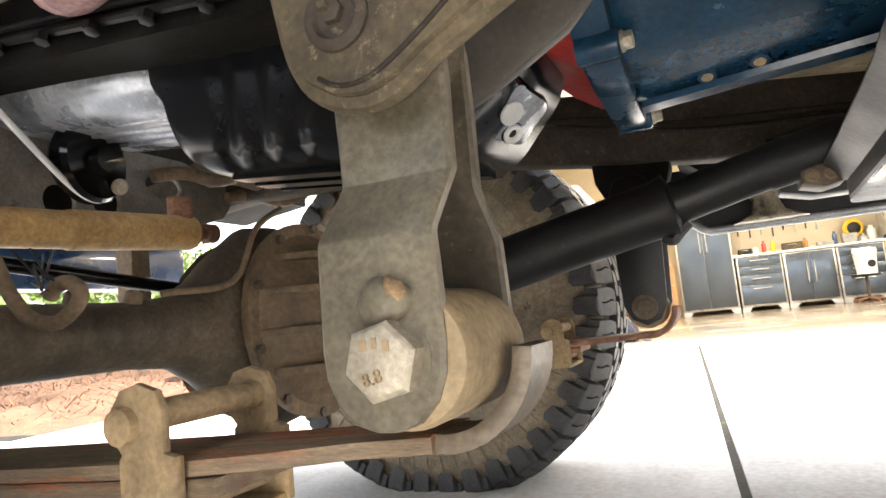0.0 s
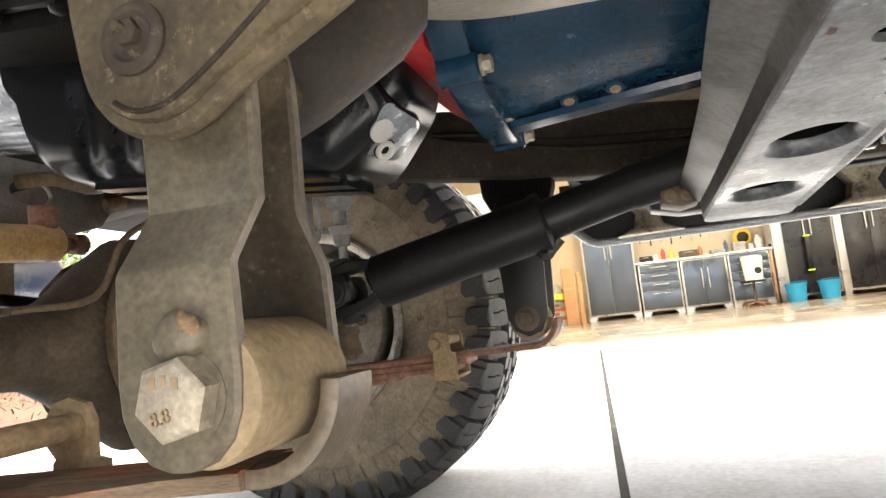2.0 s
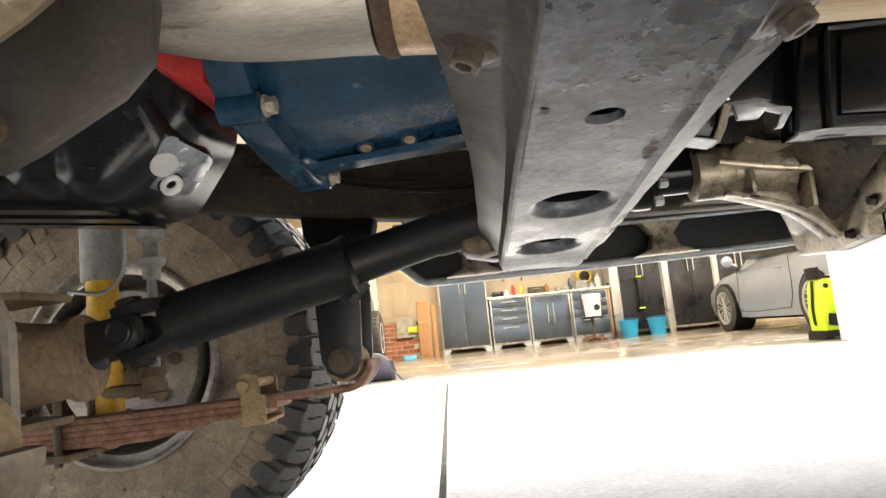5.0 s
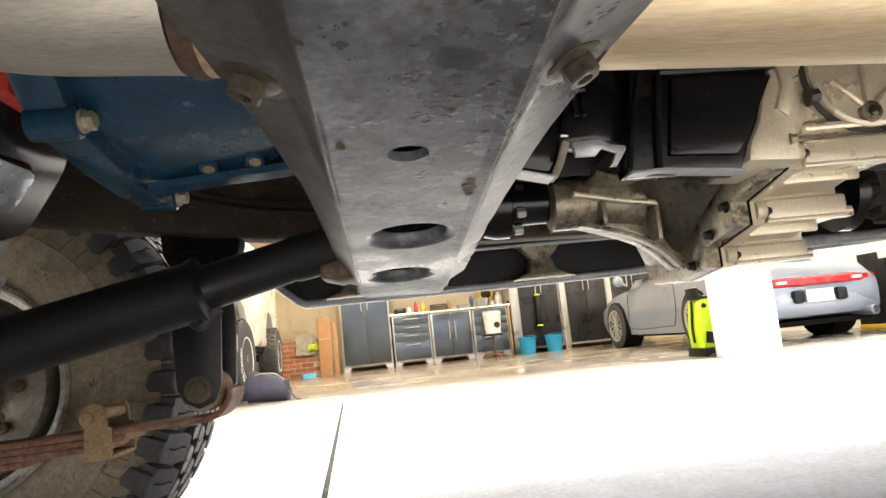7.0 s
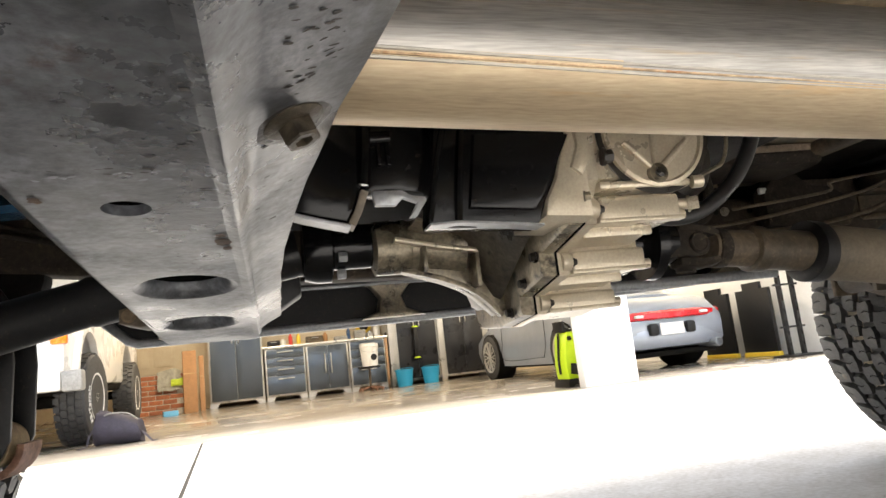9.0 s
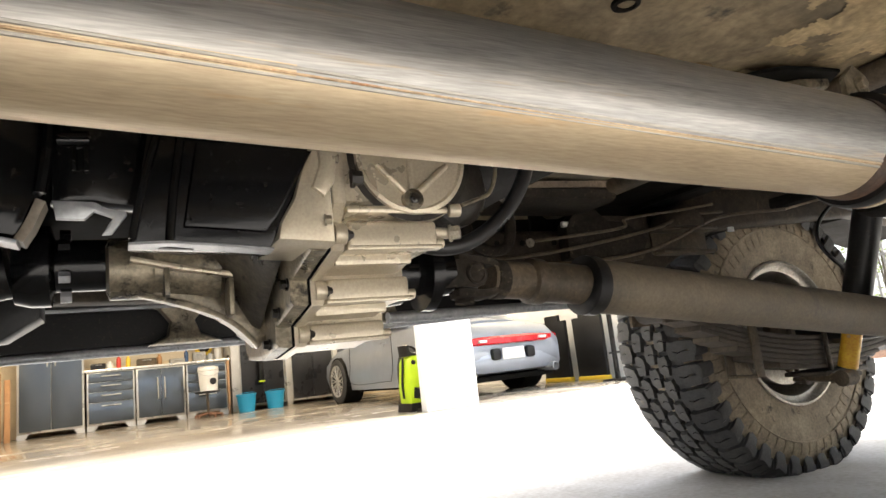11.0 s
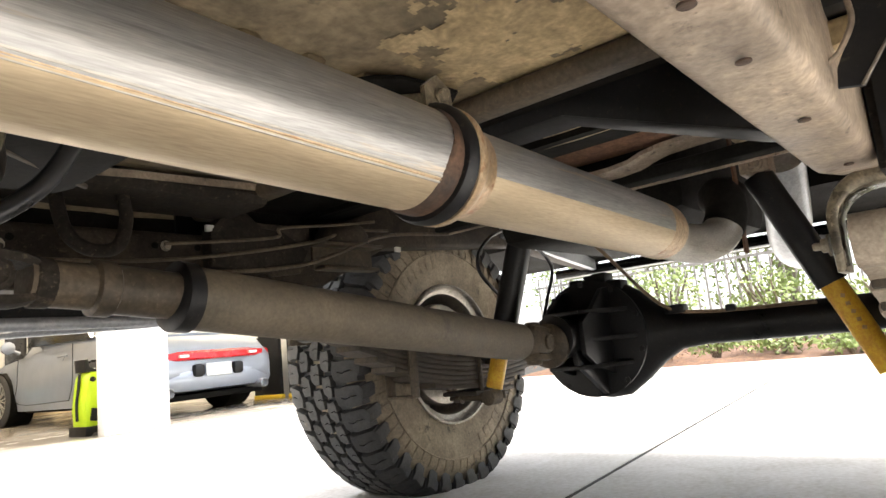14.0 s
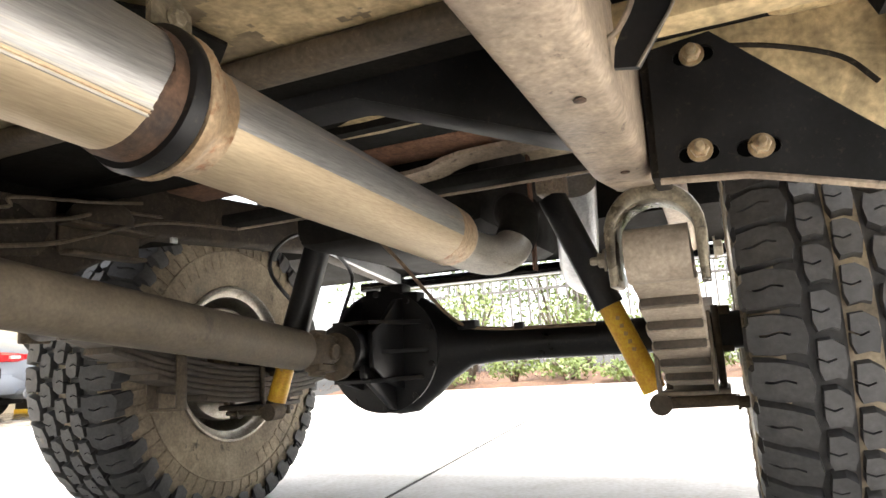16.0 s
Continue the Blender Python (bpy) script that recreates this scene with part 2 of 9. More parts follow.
M_grey_tube = surf("grey shock body", (0.24, 0.24, 0.23), (0.36, 0.35, 0.33), 0.5, 0.2, 12, 0.2, grunge=0.20)
M_shaft = surf("dusty propeller shaft", (0.108, 0.089, 0.063), (0.187, 0.154, 0.110), 0.65, 0.1, 10, 0.25, 200, (0.07, 0.06, 0.05), 0.6, 12, dust=0.2, grunge=0.15)
M_rubber = surf("tyre rubber", (0.036, 0.036, 0.036), (0.062, 0.061, 0.06), 0.72, 0, 12, 0.25, 130, (0.12, 0.11, 0.09), 0.66, 16, grunge=0.25)
M_sidewall = surf("dusty tyre sidewall", (0.185, 0.150, 0.106), (0.375, 0.310, 0.218), 0.8, 0, 8, 0.25, 150, (0.055, 0.05, 0.043), 0.61, 20, grunge=0.30)
M_tread = surf("tread rubber", (0.036, 0.036, 0.037), (0.068, 0.067, 0.065), 0.60, 0, 16, 0.25, 150, (0.135, 0.115, 0.088), 0.61, 20, random_tint=0.15, grunge=0.25)
M_rim = surf("dusty steel rim", (0.26, 0.235, 0.195), (0.44, 0.405, 0.345), 0.40, 0.55, 10, 0.12, 200, (0.12, 0.10, 0.07), 0.60, 18, grunge=0.35)
M_silver = surf("silver coated steel", (0.32, 0.33, 0.34), (0.45, 0.46, 0.47), 0.4, 0.5, 10, 0.1, grunge=0.15)
M_body = surf("dark blue body paint", (0.012, 0.05, 0.14), (0.018, 0.065, 0.17), 0.3, 0, 4, 0.03, 80, coat=0.5)
M_hose = surf("black rubber hose", (0.012, 0.012, 0.013), (0.025, 0.025, 0.026), 0.4, 0, 12, 0.1, grunge=0.15)
# place
M_concrete = surf("pale driveway concrete", (0.54, 0.51, 0.47), (0.64, 0.615, 0.575), 0.85, 0, 1.6, 0.22, 70, (0.47, 0.44, 0.40), 0.66, 7, grunge=0.18)
M_earth = surf("dark joint earth", (0.011, 0.010, 0.008), (0.027, 0.022, 0.016), 0.95, 0, 20, 0.5, 120, (0.08, 0.12, 0.04), 0.6, 8)
M_gfloor = surf("sealed garage floor", (0.245, 0.215, 0.175), (0.33, 0.295, 0.25), 0.2, 0, 1.2, 0.03, 40, (0.22, 0.19, 0.15), 0.62, 3, grunge=0.12)
M_wall = surf("cream garage wall paint", (0.66, 0.55, 0.38), (0.72, 0.61, 0.43), 0.75, 0, 2, 0.05, 90, grunge=0.10)
M_wall_plain = surf("grey render", (0.42, 0.40, 0.37), (0.50, 0.48, 0.45), 0.9, 0, 2, 0.1, 60, grunge=0.10)
M_board = surf("cream slotted board", (0.46, 0.40, 0.30), (0.54, 0.47, 0.36), 0.7, 0, 3, 0.03, 120)
M_white = surf("white painted brickwork", (0.76, 0.76, 0.74), (0.84, 0.84, 0.82), 0.6, 0, 4, 0.08, 120, grunge=0.08)
M_cab = surf("blue-grey metallic cabinet", (0.095, 0.115, 0.14), (0.12, 0.14, 0.165), 0.24, 0.65, 2, 0.02, 300, rough_var=0.04)
M_cabframe = surf("silver cabinet frame", (0.5, 0.49, 0.46), (0.6, 0.59, 0.56), 0.35, 0.5, 4, 0.03)
M_top = surf("brushed steel worktop", (0.7, 0.68, 0.62), (0.8, 0.78, 0.73), 0.3, 0.7, 4, 0.03)
M_cabblack = surf("black locker door", (0.012, 0.012, 0.014), (0.022, 0.022, 0.024), 0.3, 0, 3, 0.03)
M_teal = surf("turquoise plastic", (0.02, 0.26, 0.46), (0.03, 0.31, 0.54), 0.4, 0, 6, 0.03)
M_wplastic = surf("white plastic", (0.75, 0.75, 0.73), (0.82, 0.82, 0.8), 0.4, 0, 6, 0.03)
M_lime = surf("lime green plastic", (0.5, 0.72, 0.01), (0.6, 0.8, 0.02), 0.4, 0, 6, 0.03)
M_carpaint = surf("silver car paint", (0.325, 0.362, 0.422), (0.392, 0.430, 0.500), 0.3, 0.25, 3, 0.0, 300, coat=0.6, rough_var=0.03)
M_redlight = surf("red light lens", (0.55, 0.01, 0.015), (0.65, 0.015, 0.02), 0.2, 0, 10, 0.05)
M_orange = surf("orange lens", (0.85, 0.2, 0.01), (0.95, 0.26, 0.015), 0.2, 0, 10, 0.05)
M_suv = surf("white vehicle paint", (0.74, 0.73, 0.7), (0.8, 0.79, 0.76), 0.3, 0, 3, 0.0, 200, coat=0.4, grunge=0.00)
M_darkglass = surf("dark window glass", (0.015, 0.018, 0.02), (0.02, 0.024, 0.027), 0.06, 0, 3, 0.0)
M_brick = surf("red brick", (0.32, 0.1, 0.045), (0.5, 0.2, 0.09), 0.85, 0, 14, 0.4, 120, (0.55, 0.33, 0.2), 0.66, 20, random_tint=0.2, grunge=0.35)
M_mortar = surf("pale mortar", (0.5, 0.44, 0.36), (0.6, 0.54, 0.45), 0.9, 0, 12, 0.3, grunge=0.30)
M_card = surf("brown cardboard", (0.38, 0.2, 0.09), (0.45, 0.25, 0.12), 0.8, 0, 5, 0.1, grunge=0.15)
M_pack = surf("dark purple-grey nylon", (0.036, 0.032, 0.046), (0.062, 0.056, 0.078), 0.75, 0, 14, 0.3, 400, grunge=0.2)
M_cloth = surf("grey-green cloth", (0.35, 0.33, 0.26), (0.5, 0.48, 0.4), 0.9, 0, 12, 0.3, grunge=0.20)
M_neon = surf("neon yellow cloth", (0.6, 0.75, 0.05), (0.7, 0.85, 0.08), 0.8, 0, 12, 0.2, grunge=0.10)
M_bluefoam = surf("light blue foam", (0.12, 0.38, 0.65), (0.16, 0.45, 0.72), 0.8, 0, 12, 0.2, grunge=0.10)
M_straw = surf("pine straw", (0.081, 0.038, 0.019), (0.171, 0.089, 0.047), 0.9, 0, 10, 0.3, 90, (0.26, 0.14, 0.08), 0.6, 30, island=0.55)
# brighter copy of the hedge leaf, sunlight put into its colour
M_green_lit = surf("hedge leaf with sunlight painted in", (0.15, 0.20, 0.045), (0.24, 0.30, 0.075), 0.55, 0, 6, 0.1, 60, (0.26, 0.27, 0.08), 0.62, 5, grunge=0.20)
M_green = surf("hedge leaf", (0.10, 0.165, 0.035), (0.17, 0.25, 0.06), 0.55, 0, 6, 0.1, 60, (0.18, 0.22, 0.05), 0.62, 5, grunge=0.20)
M_bark = surf("grey bark", (0.14, 0.11, 0.08), (0.24, 0.2, 0.15), 0.9, 0, 12, 0.5, 60)
M_fence = surf("pale weathered fence rail", (0.3, 0.28, 0.25), (0.42, 0.4, 0.36), 0.8, 0, 8, 0.2, grunge=0.25)
M_redpaint = surf("red enamel", (0.5, 0.03, 0.02), (0.6, 0.05, 0.03), 0.4, 0, 8, 0.1, grunge=0.10)
M_yelpaint = surf("yellow enamel", (0.75, 0.5, 0.03), (0.8, 0.58, 0.05), 0.5, 0, 8, 0.1, grunge=0.10)

# ---- building tools ----


def thing(name, loc, label, category, group="", turn=0.0):
    ob = new(name)
    ob.empty_display_size = 0.1
    ob.matrix_basis = pose(*loc, 0, 0, turn)
    ob["base"] = [0.0, 0.0, 0.0] if turn else list(loc)
    return tagged(ob, label, category, group)


def finish(bm, name, mat, sharp=38):
    me = bpy.data.meshes.new(name)
    bmesh.ops.recalc_face_normals(bm, faces=bm.faces)
    bm.to_mesh(me)
    bm.free()
    me.materials.append(mat)
    me.shade_smooth()
    me.set_sharp_from_angle(angle=radians(sharp))
    return me


def root(ob):
    while ob.parent:
        ob = ob.parent
    return ob


def part(name, bm, mat, parent, label="", kind=""):
    """Links bm as one mesh under a thing or a part. The mesh is given in the coordinates the thing was built in."""
    base = Vector(root(parent)["base"])
    bmesh.ops.translate(bm, verts=bm.verts, vec=-base)
    ob = new(name, finish(bm, name, mat))
    ob.parent = parent
    return tagged(ob, label, kind=kind)


def solo(name, bm, mat, label="", category="", group="", kind="", base=None):
    """One mesh that is a thing by itself."""
    if base is not None:
        bmesh.ops.translate(bm, verts=bm.verts, vec=-Vector(base))
    ob = new(name, finish(bm, name, mat))
    if base is not None:
        ob.location = base
    return tagged(ob, label, category, group, kind)


def B():
    return bmesh.new()


def box(bm, x0, x1, y0, y1, z0, z1, bev=0.0, seg=2):
    m = Matrix.LocRotScale(((x0 + x1) / 2, (y0 + y1) / 2, (z0 + z1) / 2), None, (abs(x1 - x0), abs(y1 - y0), abs(z1 - z0)))
    vs = bmesh.ops.create_cube(bm, size=1, matrix=m)["verts"]
    if bev:
        es = list({e for v in vs for e in v.link_edges})
        bmesh.ops.bevel(bm, geom=es, offset=bev, segments=seg, affect="EDGES", profile=0.5)
    return bm


def slab(bm, pts, plane, a, b, holes=(), bev=0.0):
    """A flat polygon (with holes) in the plane xz, xy or yz, as thick as a to b along the third axis."""
    def lift(p, c):
        return {"xz": (p[0], c, p[1]), "xy": (p[0], p[1], c), "yz": (c, p[0], p[1])}[plane]
    edges = []
    for loop in (pts, *holes):
        vs = [bm.verts.new(lift(p, a)) for p in loop]
        edges += [bm.edges.new((vs[i], vs[(i + 1) % len(vs)])) for i in range(len(vs))]
    faces = [f for f in bmesh.ops.triangle_fill(bm, edges=edges, use_beauty=True, use_dissolve=True)["geom"] if isinstance(f, bmesh.types.BMFace)]
    ext = bmesh.ops.extrude_face_region(bm, geom=faces)["geom"]
    axis = {"xz": 1, "xy": 2, "yz": 0}[plane]
    vec = Vector((0, 0, 0))
    vec[axis] = b - a
    top = [v for v in ext if isinstance(v, bmesh.types.BMVert)]
    bmesh.ops.translate(bm, verts=top, vec=vec)
    if bev:
        fs = set(faces) | {f for f in ext if isinstance(f, bmesh.types.BMFace)}
        es = [e for e in bm.edges if len(e.link_faces) == 2 and sum(f in fs for f in e.link_faces) == 1]
        bmesh.ops.bevel(bm, geom=es, offset=bev, segments=2, affect="EDGES", profile=0.5)
    return bm


def circle(cx, cy, r, n=20, ry=None):
    return [(cx + r * math.cos(2 * math.pi * i / n), cy + (ry or r) * math.sin(2 * math.pi * i / n)) for i in range(n)]


def smooth_path(pts, n=6):
    """A Catmull-Rom line through the points."""
    p = [Vector(q) for q in pts]
    p = [2 * p[0] - p[1], *p, 2 * p[-1] - p[-2]]
    out = []
    for i in range(1, len(p) - 2):
        a, b, c, d = p[i - 1:i + 3]
        for k in range(n):
            t = k / n
            out.append(0.5 * (2 * b + (c - a) * t + (2 * a - 5 * b + 4 * c - d) * t * t + (3 * b - a - 3 * c + d) * t ** 3))
    out.append(p[-2])
    return out


def tube(bm, pts, r, n=14, flat=1.0, cap=True):
    """A round bar along a line; r is one radius or one for each point."""
    pts = [Vector(p) for p in pts]
    rs = r if isinstance(r, (list, tuple)) else [r] * len(pts)
    up = None
    rings = []
    for i, p in enumerate(pts):
        d = (pts[min(i + 1, len(pts) - 1)] - pts[max(i - 1, 0)]).normalized()
        if up is None:
            up = Vector((0, 0, 1)) if abs(d.z) < 0.9 else Vector((1, 0, 0))
        side = d.cross(up).normalized()
        up = side.cross(d).normalized()
        rings.append([bm.verts.new(p + rs[i] * (side * math.cos(2 * math.pi * k / n) + flat * up * math.sin(2 * math.pi * k / n))) for k in range(n)])
    for a, b in zip(rings, rings[1:]):
        for k in range(n):
            bm.faces.new((a[k], a[(k + 1) % n], b[(k + 1) % n], b[k]))
    if cap:
        bm.faces.new(rings[0])
        bm.faces.new(rings[-1])
    return bm


def lathe(bm, start, axis, prof, n=24, closed=True, phase=0.0):
    """Turns a profile of (distance along the axis, radius) round the axis."""
    a = Vector(axis).normalized()
    u = a.orthogonal().normalized() if abs(a.z) > 0.99 else Vector((0, 0, 1)).cross(a).normalized()
    w = a.cross(u)
    s = Vector(start)
    rings = []
    for d, r in prof:
        rings.append([bm.verts.new(s + a * d + max(r, 1e-4) * (u * math.cos(2 * math.pi * k / n + phase) + w * math.sin(2 * math.pi * k / n + phase))) for k in range(n)])
    for p, q in zip(rings, rings[1:]):
        for k in range(n):
            bm.faces.new((p[k], p[(k + 1) % n], q[(k + 1) % n], q[k]))
    if closed:
        bm.faces.new(rings[0])
        bm.faces.new(rings[-1])
    return bm


def bolt(bm, at, axis, r, h, washer=1.35, shank=0.0):
    """A hexagon head with its washer, standing at a point of a surface."""
    if washer:
        lathe(bm, at, axis, [(0, r * washer), (h * 0.25, r * washer)], 20)
    lathe(bm, at, axis, [(h * 0.2, r), (h * 0.9, r), (h, r * 0.86)], 6)
    if shank:
        lathe(bm, at, axis, [(h * 0.8, r * 0.52), (h + shank * 0.8, r * 0.52), (h + shank, r * 0.4)], 12)
    return bm


def loft(bm, loops, cap=True):
    """Skins loops of equal length."""
    rings = [[bm.verts.new(p) for p in lp] for lp in loops]
    n = len(rings[0])
    for a, b in zip(rings, rings[1:]):
        for k in range(n):
            bm.faces.new((a[k], a[(k + 1) % n], b[(k + 1) % n], b[k]))
    if cap:
        bm.faces.new(rings[0])
        bm.faces.new(rings[-1])
    return bm


def rrect(x0, x1, y0, y1, r, n=4):
    """A rectangle with round corners."""
    out = []
    for cx, cy, a0 in ((x1 - r, y1 - r, 0), (x0 + r, y1 - r, 90), (x0 + r, y0 + r, 180), (x1 - r, y0 + r, 270)):
        out += [(cx + r * math.cos(radians(a0 + 90 * i / n)), cy + r * math.sin(radians(a0 + 90 * i / n))) for i in range(n + 1)]
    return out


def strip(bm, pts, width, thick, axis=1):
    """A flat bar whose middle line runs in the xz plane, its width along y."""
    pts = [Vector(p) for p in pts]
    rings = []
    for i, p in enumerate(pts):
        d = (pts[min(i + 1, len(pts) - 1)] - pts[max(i - 1, 0)]).normalized()
        nrm = Vector((-d.z, 0, d.x))
        side = Vector((0, 1, 0)) * width / 2
        h = nrm * thick / 2
        e = side * 0.04
        rings.append([bm.verts.new(p + q) for q in (-side + h * 0.55, -side + e + h, side - e + h, side + h * 0.55, side - h * 0.55, side - e - h, -side + e - h, -side - h * 0.55)])
    for a, b in zip(rings, rings[1:]):
        for k in range(8):
            bm.faces.new((a[k], a[(k + 1) % 8], b[(k + 1) % 8], b[k]))
    bm.faces.new(rings[0])
    bm.faces.new(rings[-1])
    return bm

# ---- ground, drive and garage shell; the drive and garage lie turned by four degrees to the truck ----
GT = 4.0
GM = pose(0, 0, 0, 0, 0, GT)


def gpart(bm):
    bmesh.ops.transform(bm, matrix=GM, verts=bm.verts)
    return bm


bm = B()
box(bm, -120, 120, -120, 120, -0.3, -0.03)
ground = solo("ground", bm, M_earth, "dark bare earth round the drive", "ground", kind="structure")
drive = new("driveway")
tagged(drive, "pale concrete driveway cast in large slabs", "driveway", kind="structure")
drive["base"] = [0.0, 0.0, 0.0]
JU = [-5.98, -2.9, 0.18, 3.26, 7.1]
JV = [-6.1, -2.6, 0.755, 4.9]
for i in range(len(JU) - 1):
    for j in range(len(JV) - 1):
        bm = B()
        g = 0.0085
        v1 = 2.2 if i == 0 and j == 2 else JV[j + 1]
        box(bm, JU[i] + g, JU[i + 1] - g, JV[j] + g, v1 - g, -0.12, 0, 0.002)
        part("slab", gpart(bm), M_concrete, drive)
for i in range(1, len(JU) - 1):
    bm = B()
    box(bm, JU[i] - 0.0078, JU[i] + 0.0078, JV[0], 2.19 if i == 1 else JV[-1], -0.1, -0.0012)
    part("joint_filler", gpart(bm), M_earth, drive)
for j in range(1, len(JV) - 1):
    bm = B()
    box(bm, JU[0], JU[-1], JV[j] - 0.0078, JV[j] + 0.0078, -0.1, -0.0022)
    part("joint_filler", gpart(bm), M_earth, drive)
bm = B()
box(bm, -2.7, 7.0, 4.906, 12.2, -0.12, 0.0, 0.004)
solo("garage_floor", gpart(bm), M_gfloor, "sealed tan concrete garage floor", "floor", kind="structure")
bm = B()
box(bm, -2.9, 7.0, 11.75, 11.95, 0, 2.9)
solo("wall_back", gpart(bm), M_wall, "cream painted garage back wall", "wall", kind="structure")
bm = B()
box(bm, 6.45, 6.65, 4.95, 11.748, 0, 2.9)
solo("wall_right", gpart(bm), M_white, "white painted garage side wall", "wall", kind="structure")
bm = B()
box(bm, -2.9, -2.7, 4.95, 11.748, 0, 2.9)
solo("wall_left", gpart(bm), M_wall, "cream painted garage side wall", "wall", kind="structure")
bm = B()
box(bm, -2.9, 6.65, 4.95, 11.95, 2.904, 3.1)
solo("ceiling", gpart(bm), M_white, "white garage ceiling", "ceiling", kind="structure")
bm = B()
box(bm, 3.26, 3.80, 5.05, 5.16, 0.0, 2.3, 0.01)
solo("garage_post", gpart(bm), M_white, "white painted post between garage doors", "post", kind="structure")
bm = B()
box(bm, -2.9, 6.65, 4.95, 5.5, 2.3, 2.9)
solo("garage_lintel", gpart(bm), M_white, "white beam above the garage openings", "lintel", kind="structure")

# unseen wall added behind the drive, to cut horizon light and reflections
bm = B()
box(bm, -9.0, 9.0, -6.5, -6.2, -0.1, 2.4)
solo("wall_drive", gpart(bm), M_wall_plain, "plain grey wall, unseen, added to block low light from behind", "wall", kind="structure")

# unseen ceiling lamps, assumed from the warm tint and added to brighten the garage
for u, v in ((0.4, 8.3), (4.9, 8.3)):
    lamp = new("added_ceiling_light")
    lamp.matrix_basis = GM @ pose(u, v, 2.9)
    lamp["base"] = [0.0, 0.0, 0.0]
    tagged(lamp, "long warm white ceiling light, unseen, added to brighten the garage", "light", "garage ceiling lights")
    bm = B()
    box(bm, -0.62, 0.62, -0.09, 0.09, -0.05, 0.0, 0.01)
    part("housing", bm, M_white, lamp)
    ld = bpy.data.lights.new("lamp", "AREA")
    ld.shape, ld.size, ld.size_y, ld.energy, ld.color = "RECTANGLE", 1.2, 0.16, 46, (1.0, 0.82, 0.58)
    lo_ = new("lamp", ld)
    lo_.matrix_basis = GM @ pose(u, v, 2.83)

# ---- the truck ----
truck = thing("off_road_truck", (0.8, 0.6, 0.0), "dark blue lifted off-road truck with dusty underside on the drive", "truck")
CY = 0.65                          # its middle line
FX, RX, WZ = -0.50, 2.17, 0.372    # axles and hub height


def mirror(y):
    return 2 * CY - y


def arch(cx, r, z0, n=14):
    return [(cx - r * math.cos(math.pi * i / n), z0 + r * math.sin(math.pi * i / n)) for i in range(n + 1)]


# body closing the underside above
bm = B()
prof = [(-1.2, 0.70), *arch(FX, 0.47, 0.72), *arch(RX, 0.47, 0.72), (2.95, 0.66), (3.0, 1.2), (2.9, 1.85), (0.95, 1.88), (0.45, 1.25), (-1.15, 1.2)]
slab(bm, prof, "xz", -0.22, 1.52)
body = part("body", bm, M_body, truck)
bm = B()
under = [(-1.17, 0.69), *arch(FX, 0.45, 0.712), *arch(RX, 0.45, 0.712), (2.93, 0.65), (2.93, 1.16), (-1.14, 1.16)]
slab(bm, under, "xz", -0.205, 1.505)
part("underseal", bm, M_black_dull, truck, "black underseal inside the arches")
bm = B()
slab(bm, [(0.03, 0.73), (1.30, 0.73), (1.30, 0.60), (1.26, 0.56), (0.12, 0.56), (0.05, 0.62)], "xz", -0.2, -0.06)
part("rocker_panel", bm, M_black_dull, truck)
bm = B()
slab(bm, [(0.03, 0.73), (1.62, 0.73), (1.62, 0.60), (1.58, 0.56), (0.12, 0.56), (0.05, 0.62)], "xz", 1.3, 1.50)
part("rocker_panel", bm, M_black_dull, truck, "black underseal on the rocker panels")

# floor pan with pressed ribs and a rolled seam
bm = B()
top = bmesh.ops.create_grid(bm, x_segments=66, y_segments=66, size=1.0)["verts"]
for v in top:
    x, y = 0.715 + 0.655 * v.co.x, 0.65 + 0.67 * v.co.y
    dent = noise.noise(Vector((x * 7, y * 7, 3.1))) * 0.006 + noise.noise(Vector((x * 19, y * 19, 8.7))) * 0.0022
    v.co = Vector((x, y, 0.703 + dent))
ret = bmesh.ops.extrude_face_region(bm, geom=list(bm.faces))["geom"]
bmesh.ops.translate(bm, verts=[v for v in ret if isinstance(v, bmesh.types.BMVert)], vec=(0, 0, 0.014))
floor_pan = part("floor_pan", bm, M_floor, truck, "dust-coated pressed floor pan")
bm = B()
grid = bmesh.ops.create_grid(bm, x_segments=80, y_segments=80, size=1.0)["verts"]
for v in grid:
    x, y = 1.21 + 0.15 * v.co.x, 0.39 + 0.19 * v.co.y
    dent = noise.noise(Vector((x * 7, y * 7, 3.1))) * 0.006 + noise.noise(Vector((x * 19, y * 19, 8.7))) * 0.0022
    v.co = Vector((x, y, 0.7015 + dent))
bmesh.ops.delete(bm, geom=[f for f in bm.faces if ((f.calc_center_median().x - 1.27) / 0.14) ** 2 + ((f.calc_center_median().y - 0.36) / 0.15) ** 2 > 1 + 1.5 * noise.fractal(f.calc_center_median() * 24, 1.0, 2.0, 5)], context="FACES")
part("dust_patch", bm, surf("tan patch on the floor pan", (0.36, 0.27, 0.145), (0.54, 0.415, 0.235), 0.7, 0, 7, 0.12, 120, (0.25, 0.2, 0.14), 0.62, 16, grunge=0.4), floor_pan, "tan patch on the floor pan", kind="stuff")
for yy in (0.20, 0.93, 1.06):
    bm = B()
    box(bm, 0.55, 1.30, yy - 0.022, yy + 0.022, 0.690, 0.704, 0.006)
    part("pressed_rib", bm, M_floor, floor_pan)
for xx in (1.02, 1.10, 1.18):
    bm = B()
    box(bm, xx - 0.014, xx + 0.014, 0.54, 0.65, 0.692, 0.704, 0.007)
    part("pressed_rib", bm, M_floor, floor_pan)
bm = B()
box(bm, 1.325, 1.372, 0.1, 1.2, 0.676, 0.704, 0.013, 4)
